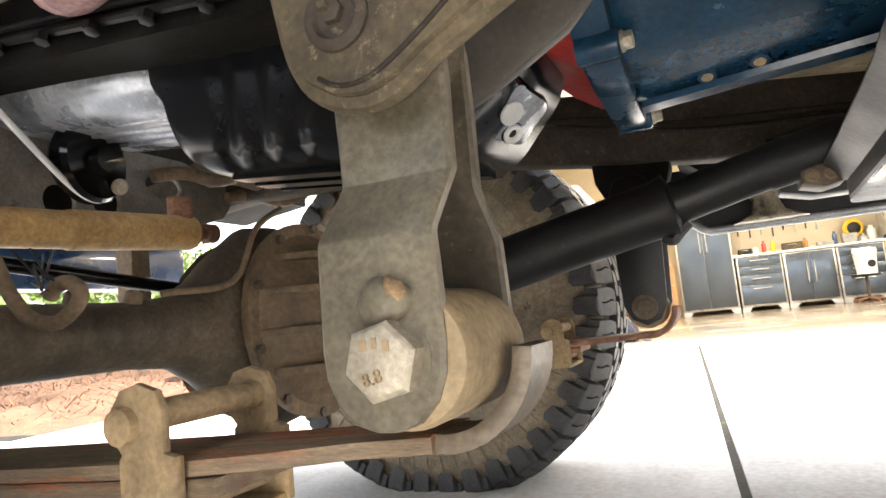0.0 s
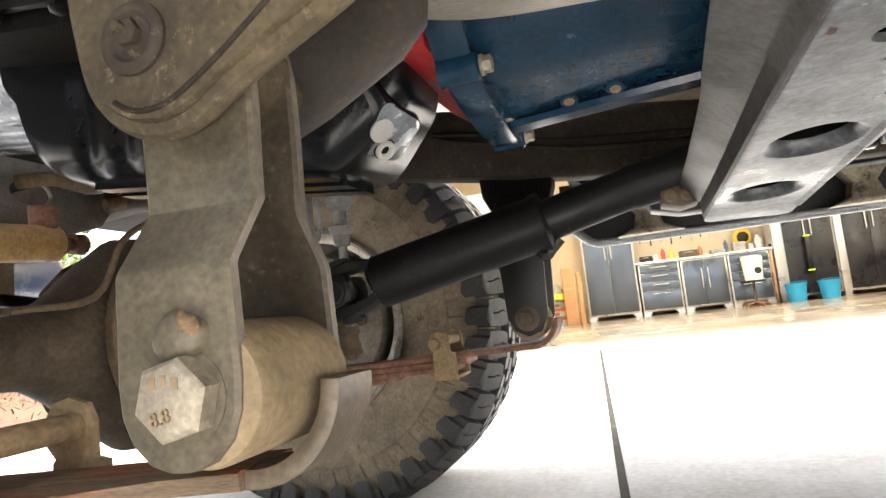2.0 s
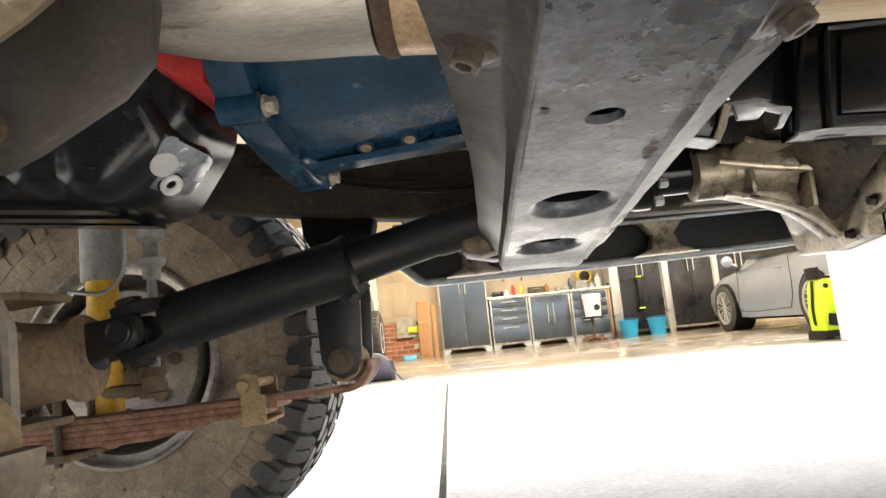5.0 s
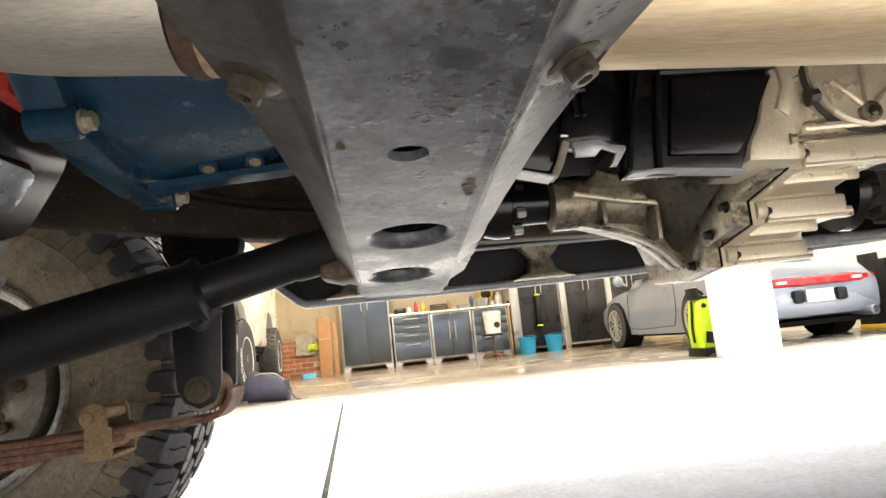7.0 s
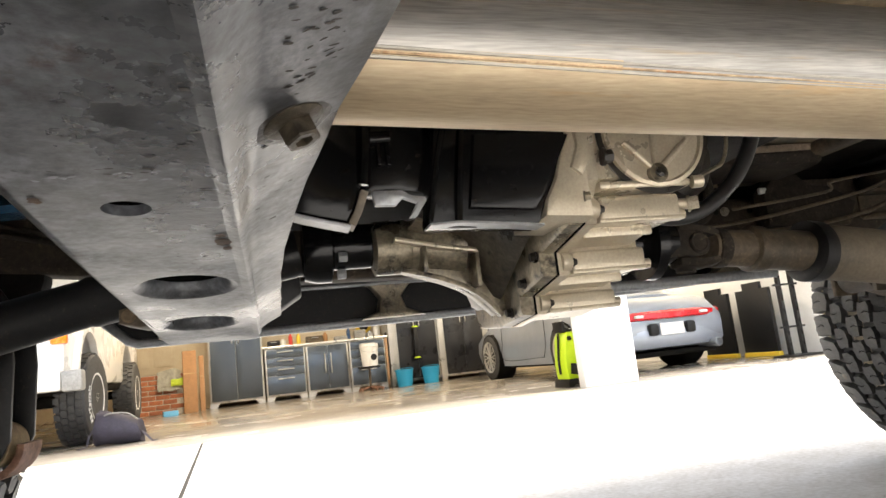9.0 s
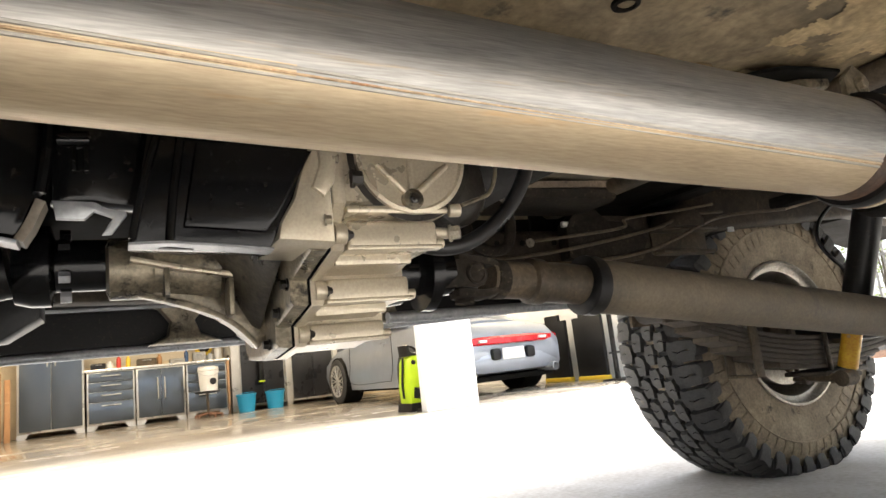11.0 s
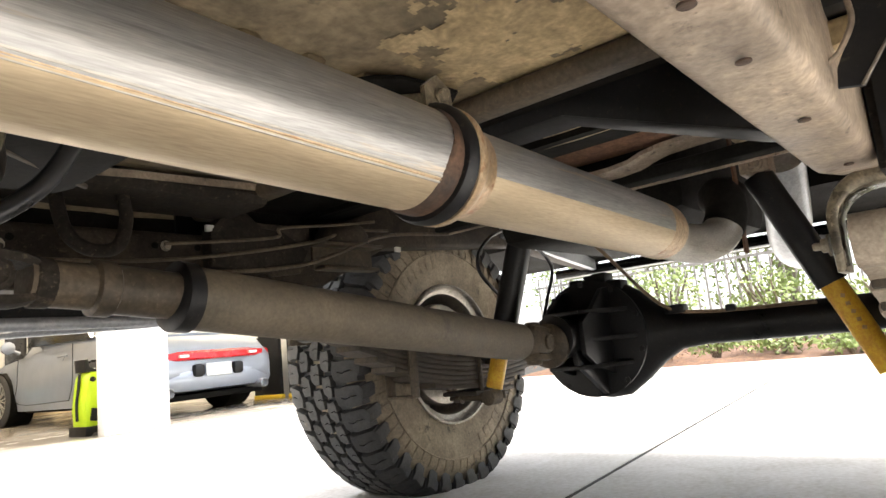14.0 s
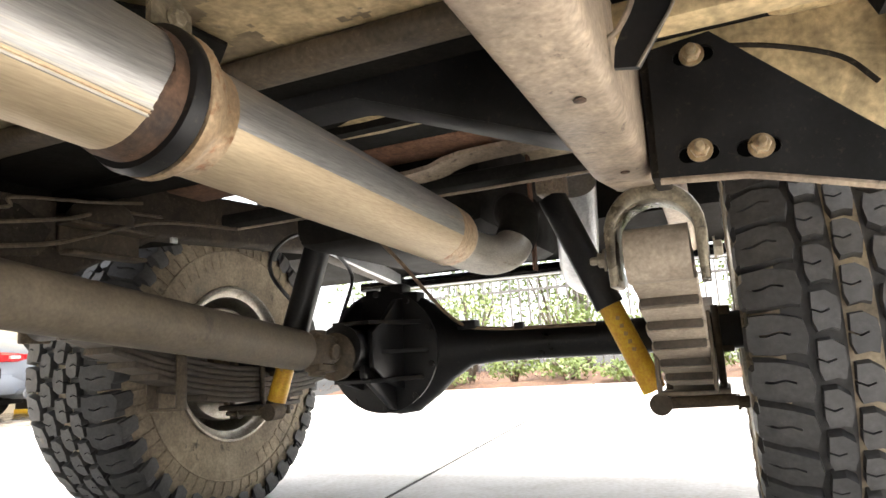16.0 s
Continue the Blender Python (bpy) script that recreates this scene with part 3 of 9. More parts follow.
part("floor_edge", bm, M_axle, floor_pan, "dusty rolled floor edge")
bm = B()
lathe(bm, (0.909, 0.467, 0.703), (0, 0, -1), [(0, 0.014), (0.004, 0.0135), (0.005, 0.010), (0.001, 0.008)], 20)
part("drain_grommet", bm, M_black_dull, floor_pan, "black rubber drain grommet")
bm = B()
box(bm, 0.7, 1.36, 0.98, 1.12, 0.66, 0.70, 0.02)
part("floor_channel", bm, M_rail_dark, floor_pan)
bm = B()
slab(bm, [(1.6, 0.98), (1.66, 0.86), (2.2, 0.86), (2.9, 0.80), (2.9, 0.815), (2.2, 0.875), (1.67, 0.875), (1.61, 1.0)], "xz", -0.02, 1.32)
part("rear_floor", bm, M_floor, truck, "dust-coated rear load floor")


# chassis rails
def rail(side, mat):
    bm = B()
    loops = []
    for x, y, z in ((-1.15, 0.26, 0.60), (-0.75, 0.26, 0.63), (-0.3, 0.26, 0.615), (0.0, 0.25, 0.565), (0.35, 0.20, 0.53), (0.9, 0.135, 0.523), (1.45, 0.135, 0.525), (1.6, 0.135, 0.545), (1.8, 0.135, 0.64), (2.4, 0.135, 0.68), (2.95, 0.135, 0.62)):
        yy = y if side else mirror(y)
        loops.append([(x, yy + p, z + q) for p, q in rrect(-0.030, 0.030, 0.0, 0.115, 0.012, 3)])
    loft(bm, loops)
    return part("chassis_rail", bm, mat, truck)


# the far rail's base colour is much darker than the near rail's
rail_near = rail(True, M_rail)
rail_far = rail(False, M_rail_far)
for x, z in ((1.04, 0.521), (1.204, 0.523), (0.95, 0.521), (1.42, 0.524)):
    bm = B()
    lathe(bm, (x, 0.128, z), (0, 0, -1), [(0, 0.0045), (0.0012, 0.0045), (0.0015, 0.003)], 12)
    part("plug", bm, M_rust_dark, rail_near)
# black discs laid on the rail paint its holes as dark shade
for x in (1.00, 1.08, 1.16, 1.22, 1.30, 1.36, 1.44, 1.50, -0.115, -0.083):
    bm = B()
    lathe(bm, (x, mirror(0.167) - (0.0 if x > 0.5 else 0.113), 0.612 if x > 0.5 else 0.622), (0, -1, 0), [(0, 0.006), (0.002, 0.006)], 10)
    part("rail_hole", bm, M_black_dull, rail_far)
for x, z in ((1.24, 0.612), (0.985, 0.60), (1.47, 0.628)):
    bm = B()
    bolt(bm, (x, mirror(0.167), z), (0, -1, 0), 0.007, 0.008)
    part("rail_bolt", bm, M_zinc, rail_far)
bm = B()
strip(bm, smooth_path([(0.55, 1.09, 0.535), (0.9, 1.11, 0.528), (1.5, 1.12, 0.535)], 6), 0.06, 0.006)
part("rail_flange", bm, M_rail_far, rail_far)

# brake and fuel lines along the far rail
for k, pts in enumerate(([(0.75, 1.090, 0.58), (1.05, 1.090, 0.572), (1.2, 1.070, 0.575), (1.38, 1.080, 0.60), (1.52, 1.060, 0.625), (1.60, 1.050, 0.65), (1.72, 1.050, 0.66)],
                         [(1.15, 1.080, 0.555), (1.35, 1.070, 0.56), (1.48, 1.050, 0.575), (1.56, 1.040, 0.60), (1.70, 1.040, 0.645), (1.9, 1.020, 0.66)],
                         [(1.2, 1.060, 0.60), (1.40, 1.040, 0.62), (1.42, 1.040, 0.64), (1.55, 1.030, 0.655), (1.62, 0.990, 0.66)],
                         [(0.62, 0.62, 0.62), (0.80, 0.66, 0.60), (0.86, 0.70, 0.60), (0.98, 0.82, 0.61)])):
    bm = B()
    tube(bm, smooth_path(pts, 7), (0.0035, 0.004, 0.003, 0.0035)[k], 8)
    part("brake_line", bm, M_axle, truck)
for pts in ([(2.20, 1.06, 0.70), (2.136, 1.06, 0.676), (2.074, 1.06, 0.627), (2.073, 1.06, 0.574), (2.147, 1.06, 0.517), (2.19, 1.05, 0.47)], [(2.23, 1.0, 0.67), (2.272, 1.0, 0.647), (2.336, 1.0, 0.609), (2.347, 1.0, 0.57), (2.299, 1.0, 0.493), (2.23, 0.98, 0.43)]):
    bm = B()
    tube(bm, smooth_path(pts, 7), 0.005, 8)
    part("brake_hose", bm, M_hose, truck)
bm = B()
slab(bm, [(1.30, 0.57), (1.30, 0.64), (1.33, 0.668), (1.38, 0.675), (1.41, 0.65), (1.46, 0.645), (1.52, 0.61), (1.50, 0.575), (1.40, 0.56)], "xz", 1.085, 1.12, bev=0.006)
part("valve_bracket", bm, M_rail_dark, truck)
bm = B()
tube(bm, smooth_path([(1.02, 1.020, 0.66), (1.03, 1.010, 0.60), (1.06, 1.010, 0.575), (1.10, 1.010, 0.58), (1.115, 1.010, 0.62), (1.11, 1.010, 0.66)], 6), 0.010, 12)
part("hanger_hook", bm, M_rail_dark, truck)

# spring bracket, bump stop and tabs on the far rail
for x0, x1, y0, y1, z0, z1 in ((1.535, 1.715, 1.062, 1.105, 0.622, 0.629), (1.545, 1.705, 1.070, 1.105, 0.571, 0.579), (1.54, 1.71, 1.098, 1.106, 0.575, 0.626)):
    bm = B()
    box(bm, x0, x1, y0, y1, z0, z1, 0.0025)
    part("channel_bracket", bm, M_axle, rail_far)
bm = B()
lathe(bm, (1.61, 1.085, 0.630), (0, -0.1, 1), [(0, 0.058), (0.018, 0.056), (0.034, 0.046), (0.045, 0.028), (0.05, 0.01)], 24)
part("bump_stop_cup", bm, M_rail_far, rail_far)
for x, z in ((1.444, 0.626), (1.790, 0.628), (1.30, 0.640)):
    bm = B()
    box(bm, x - 0.008, x + 0.008, 1.086, 1.094, z - 0.006, z + 0.006, 0.0015)
    part("pale_clip", bm, M_cap, rail_far, "small pale clip")
for x0, x1, z0, z1 in ((1.40, 1.53, 0.575, 0.66),):
    bm = B()
    slab(bm, [(x0, z0), (x0 + 0.03, z0 - 0.02), (x1 - 0.03, z0 - 0.012), (x1, z0 + 0.02), (x1, z1), (x0, z1)], "xz", 1.092, 1.10, [circle(x0 + 0.05, z0 + 0.02, 0.008, 12), circle(x1 - 0.05, z0 + 0.022, 0.006, 12)], bev=0.002)
    part("gusset", bm, M_rail_far, rail_far)
bm = B()
loft(bm, [[(x, 0.98, z), (x, 1.02, z - 0.006), (x, 1.05, z - 0.006), (x, 1.06, z + 0.012), (x, 0.98, z + 0.012)] for x, z in ((0.98, 0.672), (1.12, 0.680), (1.38, 0.690))])
part("floor_brace", bm, M_rail, truck, "dull grey floor brace")
# exhaust: long pipe, clamp, rear pipe and elbow
bm = B()
tube(bm, smooth_path([(0.206, 0.386, 0.5765), (0.6, 0.389, 0.558), (1.075, 0.394, 0.5415)], 10), 0.0448, 40)
exhaust = part("exhaust_pipe", bm, M_pipe, truck, "brushed stainless exhaust pipe, gold tint and painted light below")


def light_tint(ob, a0, a1):
    """Gold tint and painted ground light on the skin below an angle from its side, which turns from a0 to a1 along it.
    """
    ob.data.materials.append(M_pipe_gold_lit)
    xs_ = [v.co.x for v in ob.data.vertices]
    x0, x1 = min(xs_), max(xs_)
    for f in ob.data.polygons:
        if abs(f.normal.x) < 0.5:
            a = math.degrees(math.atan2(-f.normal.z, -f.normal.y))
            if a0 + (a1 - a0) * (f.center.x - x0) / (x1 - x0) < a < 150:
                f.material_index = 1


light_tint(exhaust, 27, 38)
def pipe_seam(x0, x1, a0, a1, r, sink):
    """A line on the long pipe's skin, turning from angle a0 to a1 below its side."""
    bm = B()
    pts = []
    for i in range(25):
        x = x0 + (x1 - x0) * i / 24
        a = radians(a0 + (a1 - a0) * i / 24)
        k = (x - 0.6) / 0.475 if x > 0.6 else (x - 0.6) / 0.394
        cy, cz = (0.389 + 0.005 * k, 0.558 - 0.0165 * k) if k > 0 else (0.389 + 0.003 * k, 0.558 - 0.0165 * k)
        pts.append((x, cy - (0.0448 - sink) * math.cos(a), cz - (0.0448 - sink) * math.sin(a)))
    tube(bm, pts, r, 8)
    return bm


part("seam", pipe_seam(0.25, 1.062, 25, 36, 0.0016, 0.0012), M_pipe_dull, exhaust, "pale welded seam")
part("seam", pipe_seam(0.25, 1.062, 28.5, 39.5, 0.0009, 0.0005), M_pipe_heat, exhaust, "rusty thin seam line")
part("seam", pipe_seam(0.25, 1.062, 31.5, 42.5, 0.0016, 0.0012), M_pipe_dull, exhaust, "pale welded seam")
bm = B()
tube(bm, smooth_path([(-0.10, 0.40, 0.86), (-0.07, 0.395, 0.74), (-0.01, 0.388, 0.636), (0.08, 0.386, 0.590), (0.185, 0.386, 0.5785)], 8), 0.044, 32)
part("down_pipe", bm, M_pipe_dull, truck)
bm = B()
tube(bm, [(0.186, 0.386, 0.5782), (0.189, 0.386, 0.578), (0.194, 0.386, 0.5777), (0.197, 0.386, 0.5775)], [0.0445, 0.0465, 0.0465, 0.0450], 32)
part("weld", bm, M_rust_dark, exhaust, "dark rusty weld bead")
bm = B()
tube(bm, [(0.1965, 0.386, 0.5775), (0.21, 0.386, 0.5765), (0.224, 0.386, 0.575)], [0.0448, 0.0452, 0.0450], 32)
part("heat_band", bm, M_pipe_heat, exhaust, "orange heat-tinted band")
bm = B()
tube(bm, [(1.064, 0.394, 0.5415), (1.065, 0.394, 0.541), (1.077, 0.394, 0.5405), (1.078, 0.394, 0.5405)], [0.0448, 0.0466, 0.0468, 0.0448], 40)
part("pipe_end", bm, M_rust_dark, exhaust, "rusty pipe end band")
bm = B()
tube(bm, [(1.0765, 0.394, 0.5405), (1.078, 0.394, 0.5404), (1.082, 0.394, 0.540), (1.0885, 0.394, 0.540), (1.0900, 0.394, 0.5398)], [0.0470, 0.0510, 0.0530, 0.0530, 0.0515], 40)
part("pipe_collar", bm, M_black, exhaust)
bm = B()
tube(bm, [(1.0902, 0.394, 0.5398), (1.0915, 0.394, 0.5398), (1.099, 0.394, 0.5396), (1.106, 0.3941, 0.5394), (1.113, 0.3942, 0.539), (1.128, 0.3944, 0.5386)], [0.0515, 0.0530, 0.0530, 0.0490, 0.0450, 0.0423], 40)
part("flared_joint", bm, M_pipe_heat, exhaust, "rusty flared pipe joint")
bm = B()
slab(bm, [(1.080, 0.588), (1.080, 0.608), (1.098, 0.622), (1.116, 0.612), (1.118, 0.588)], "xz", 0.385, 0.39)
bolt(bm, (1.10, 0.384, 0.602), (0, -1, 0), 0.006, 0.006, 1.4)
part("pipe_hanger", bm, M_alloy_dirty, exhaust, "greasy steel hanger tab with bolt")
# dark sheet stands in for a shaded opening in the floor pan
bm = B()
slab(bm, [(1.164, 0.60), (1.151, 0.548), (1.166, 0.524), (1.192, 0.505), (1.226, 0.499), (1.277, 0.493), (1.311, 0.535), (1.30, 0.61)], "xy", 0.686, 0.692, bev=0.002)
plate_up = part("hanger_plate", bm, M_black_dull, truck, "dark sheet painting the shaded opening in the floor pan")
bm = B()
slab(bm, [(1.19, 0.60), (1.20, 0.55), (1.23, 0.515), (1.27, 0.505), (1.285, 0.53), (1.25, 0.57), (1.24, 0.61)], "xy", 0.672, 0.684, [circle(1.235, 0.545, 0.007, 10)], bev=0.003)
part("hanger_arm", bm, M_alloy_dirty, plate_up)
bm = B()
tube(bm, [(1.11, 0.3942, 0.5390), (1.35, 0.397, 0.5325), (1.58, 0.401, 0.5263)], 0.0420, 40)
tail = part("rear_pipe", bm, M_pipe, truck, "brushed stainless rear exhaust pipe")
# lower half painted brighter here too, for light from the ground
light_tint(tail, 22, 22)
bm = B()
tube(bm, [(1.575, 0.4008, 0.5265), (1.590, 0.4015, 0.526), (1.612, 0.403, 0.5255), (1.630, 0.404, 0.525), (1.640, 0.4043, 0.5245), (1.647, 0.4045, 0.5235), (1.651, 0.4046, 0.522)], [0.0421, 0.0424, 0.0426, 0.0424, 0.0405, 0.0365, 0.0310], 40)
part("heat_band", bm, M_pipe_heat, tail, "orange heat-tinted pipe end")
bm = B()
tube(bm, smooth_path([(1.640, 0.404, 0.5170), (1.70, 0.402, 0.5135), (1.77, 0.390, 0.5125), (1.815, 0.374, 0.524), (1.832, 0.365, 0.543)], 6), 0.0320, 32)
part("tail_elbow", bm, M_pipe_dull, tail)
# upper pipe coloured black, its shade put into the colour
bm = B()
tube(bm, smooth_path([(1.828, 0.3670, 0.539), (1.838, 0.3620, 0.556), (1.846, 0.361, 0.575), (1.856, 0.366, 0.592), (1.88, 0.38, 0.604), (1.93, 0.395, 0.61), (2.02, 0.40, 0.63)], 6), 0.0345, 28)
part("over_axle_pipe", bm, M_black_dull, tail)
bm = B()
slab(bm, [(1.925, 0.50), (1.945, 0.50), (1.955, 0.72), (1.935, 0.72)], "xz", 0.36, 0.364)
part("hanger_strap", bm, M_rust, tail)

# skid crossmember: hat section with dimpled holes
def cz(y):
    return 0.4932 - 0.074 * y


# outer and fold lines of the section at each station across the truck
XS = [(0.06, 0.186, 0.518, 0.264, 0.3445, 0.440, 0.516), (0.20, 0.206, 0.505, 0.2625, 0.3440, 0.413, 0.507), (0.30, 0.218, 0.4985, 0.2605, 0.3435, 0.393, 0.498), (0.40, 0.2235, 0.4985, 0.2575, 0.3430, 0.377, 0.4835),
      (0.50, 0.2275, 0.4935, 0.2555, 0.3430, 0.3675, 0.4690), (0.60, 0.2275, 0.4860, 0.2535, 0.3425, 0.366, 0.4625), (0.70, 0.2265, 0.4785, 0.2510, 0.3425, 0.366, 0.4565), (0.775, 0.2260, 0.4740, 0.2480, 0.3420, 0.367, 0.4530)]


def xs(y, i):
    for a, b in zip(XS, XS[1:]):
        if y <= b[0]:
            f = (y - a[0]) / (b[0] - a[0])
            return a[i] + (b[i] - a[i]) * f
    return XS[-1][i]


bm = B()
holes = [circle(0.2985, 0.351, 0.0104, 24), circle(0.3015, 0.525, 0.0262, 32, 0.0300), circle(0.2940, 0.683, 0.0265, 32, 0.0300)]
mid = lambda h: (sum(q[0] for q in h) / len(h), sum(q[1] for q in h) / len(h))
wide = [holes[0]] + [[(mid(h)[0] + (p[0] - mid(h)[0]) * 1.3, mid(h)[1] + (p[1] - mid(h)[1]) * 1.3) for p in h] for h in holes[1:]]
outline = [(xs(y, 3), y) for y in (0.06, 0.2, 0.3, 0.4, 0.5, 0.6, 0.7, 0.775)] + [(0.2475, 0.790), (0.2500, 0.803), (0.2560, 0.811), (0.3330, 0.8245), (0.3395, 0.822), (0.3418, 0.812)] + [(xs(y, 4), y) for y in (0.775, 0.7, 0.6, 0.5, 0.4, 0.3, 0.2, 0.06)]
slab(bm, outline, "xy", 0.0, 0.005, wide)
lips = []
for h in holes[1:]:
    cx, cy = mid(h)
    loft(bm, [[(cx + (p[0] - cx) * k, cy + (p[1] - cy) * k, d) for p in h] for k, d in ((1.302, 0.0001), (1.22, 0.0007), (1.12, 0.0026), (1.05, 0.0056), (1.0, 0.0100), (1.01, 0.0120), (1.28, 0.0065))], cap=False)
    lb = B()
    loft(lb, [[(cx + (p[0] - cx) * k, cy + (p[1] - cy) * k, d) for p in h] for k, d in ((0.998, 0.0110), (0.985, 0.0145), (0.96, 0.027), (0.98, 0.027), (1.02, 0.0145))], cap=False)
    for v in lb.verts:
        v.co.z += cz(v.co.y)
    lips.append(lb)
for v in bm.verts:
    v.co.z += cz(v.co.y)
for side in (-1, 1):
    lo = []
    for k in range(21):
        y = 0.06 + 0.715 * k / 20
        xf, xo, zo = (xs(y, 3), xs(y, 1), xs(y, 2)) if side < 0 else (xs(y, 4), xs(y, 5), xs(y, 6))
        z = cz(y)
        xk, zk = xf + (xo - xf) * (0.24 if side < 0 else 0.22), z + (zo - z) * (0.55 if side < 0 else 0.42)
        bead = -0.0016 if side > 0 else 0.0
        wob = 0.0012 * noise.noise(Vector((y * 31, side, 0.3)))
        lo.append([(xf - side * 0.006, y, z + 0.0002), (xf - side * 0.002, y, z + bead * 0.7), (xf + side * 0.0005, y, z + bead), (xf + side * 0.003, y, z + 0.0018 + bead), (xk - side * 0.002, y, zk - 0.003), (xk + side * 0.003, y, zk + 0.0008), (xo - side * 0.001 + wob, y, zo - 0.0012), (xo + wob, y, zo), (xo - side * 0.001 + wob, y, zo + 0.0035), (xk + side * 0.003, y, zk + 0.0052), (xk - side * 0.004, y, zk + 0.001), (xf - side * 0.004, y, z + 0.006)])
    loft(bm, lo)
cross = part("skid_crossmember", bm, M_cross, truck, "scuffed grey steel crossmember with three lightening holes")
# faces ahead of the front fold take a darker, browner colour
cross.data.materials.append(surf("dark brown-grey on the crossmember's front face", (0.018, 0.016, 0.015), (0.060, 0.056, 0.052), 0.5, 0.1, 9, 0.15, 210, (0.09, 0.06, 0.04), 0.63, 24, grunge=0.6))
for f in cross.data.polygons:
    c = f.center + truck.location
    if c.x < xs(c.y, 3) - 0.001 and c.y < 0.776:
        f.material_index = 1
# rust blooms where the paint has chipped
for x, y, r in ((0.3345, 0.413, 0.0048), (0.267, 0.335, 0.0026), (0.3360, 0.425, 0.0030), (0.334, 0.400, 0.0026)):
    bm = B()
    n = 13
    ring = [(x + r * random.uniform(0.6, 1.2) * math.cos(6.283 * k / n), y + 1.5 * r * random.uniform(0.6, 1.2) * math.sin(6.283 * k / n)) for k in range(n)]
    bm.faces.new([bm.verts.new((px, py, cz(py) - 0.0004)) for px, py in reversed(ring)])
    part("rust_bloom", bm, M_rust_dark, cross, "rust bloom through chipped paint")
# channel and hole lips painted black for the shade inside the holes
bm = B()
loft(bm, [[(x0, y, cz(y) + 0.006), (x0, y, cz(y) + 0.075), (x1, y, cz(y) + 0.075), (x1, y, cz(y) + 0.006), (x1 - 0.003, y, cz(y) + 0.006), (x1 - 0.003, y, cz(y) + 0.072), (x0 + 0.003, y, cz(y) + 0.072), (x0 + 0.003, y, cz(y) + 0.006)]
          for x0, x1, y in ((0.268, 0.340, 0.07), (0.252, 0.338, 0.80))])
part("closing_channel", bm, M_gasket_shade, cross)
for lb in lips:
    part("hole_lip", lb, M_gasket_shade, cross)
for x, y, z, tilt in ((0.2345, 0.306, 0.4925, -0.38), (0.3710, 0.303, 0.4886, 0.40)):
    nb = Vector((tilt, -0.10, -1)).normalized()
    # thin dark disc paints the bolt's shaded recess along with its grime
    bm = B()
    lathe(bm, Vector((x, y, z)) + nb * 0.0004, nb, [(0, 0.0175), (0.0004, 0.0150)], 20)
    part("grime_ring", bm, M_grime, cross, "dark ring for the shaded recess and grime round the bolt")
    bm = B()
    lathe(bm, (x, y, z), nb, [(0, 0.0132), (0.0012, 0.0132), (0.0026, 0.0105)], 24)
    lathe(bm, Vector((x, y, z)) + nb * 0.003, nb, [(0, 0.0080), (0.0066, 0.0080), (0.0074, 0.0070), (0.0074, 0.0042), (0.0040, 0.0040), (0.0040, 0.001)], 6)
    part("bolt", bm, surf("greasy brown-black bolt", (0.022, 0.018, 0.013), (0.075, 0.06, 0.04), 0.42, 0.2, 60, 0.3, 300, (0.11, 0.055, 0.03), 0.66, 70, grunge=0.4), cross, "greasy dark hexagon bolt")


def flange_z(x, y):
    xk, zk = xs(y, 4) + (xs(y, 5) - xs(y, 4)) * 0.22 + 0.003, cz(y) + (xs(y, 6) - cz(y)) * 0.42 + 0.0008
    return zk + (xs(y, 6) - zk) * (x - xk) / max(0.001, xs(y, 5) - xk)


# gouges and chips in the paint
rnd = random.Random(12)
M_chip = surf("bare oxidised steel in paint chips", (0.020, 0.018, 0.017), (0.05, 0.042, 0.037), 0.6, 0.1, 40, 0.1, 300, grunge=0.3)
M_scuff = surf("thin pale scuffed paint", (0.15, 0.16, 0.18), (0.24, 0.25, 0.27), 0.38, 0.3, 40, 0.1, 300, grunge=0.3)
for label_, mat_, spots in (("dark gouges in the grey paint", M_chip, ((9, 0.270, 0.322, 0.302, 0.309, 0.0017, 0), (5, 0.300, 0.334, 0.262, 0.330, 0.0015, 0), (14, 0.330, 0.341, 0.20, 0.43, 0.0015, 0), (10, 0.262, 0.330, 0.42, 0.47, 0.0012, 0), (14, 0.256, 0.337, 0.57, 0.79, 0.0013, 0), (52, 0.368, 0.392, 0.21, 0.280, 0.0013, 1), (10, 0.352, 0.372, 0.30, 0.45, 0.0012, 1))),
                            ("pale scuffs in the grey paint", M_scuff, ((9, 0.270, 0.325, 0.307, 0.316, 0.0015, 0), (12, 0.262, 0.336, 0.36, 0.50, 0.0012, 0), (14, 0.256, 0.338, 0.56, 0.80, 0.0013, 0)))):
    bm = B()
    for n_, x0, x1, y0, y1, r, on in spots:
        for _ in range(n_):
            x, y = rnd.uniform(x0, x1), rnd.uniform(y0, y1)
            if not on and any((x - hx) ** 2 / 0.0013 + (y - hy) ** 2 / 0.0017 < 1 for hx, hy in ((0.3015, 0.525), (0.294, 0.683))):
                continue
            a, e = rnd.uniform(-0.5, 0.5), rnd.uniform(0.35, 0.9)
            rr = r * rnd.uniform(0.4, 1.3)
            ring = []
            for q in range(9):
                t = 6.283 * q / 9
                u, w = rr * 1.5 * rnd.uniform(0.6, 1.15) * math.cos(t), rr * e * rnd.uniform(0.6, 1.15) * math.sin(t)
                px, py = x + u * math.cos(a) - w * math.sin(a), y + u * math.sin(a) + w * math.cos(a)
                ring.append((px, py, (flange_z(px, py) if on else cz(py)) - 0.0004))
            bm.faces.new([bm.verts.new(p) for p in reversed(ring)])
    part("paint_chip_rest", bm, mat_, cross, label_, kind="stuff")
bm = B()
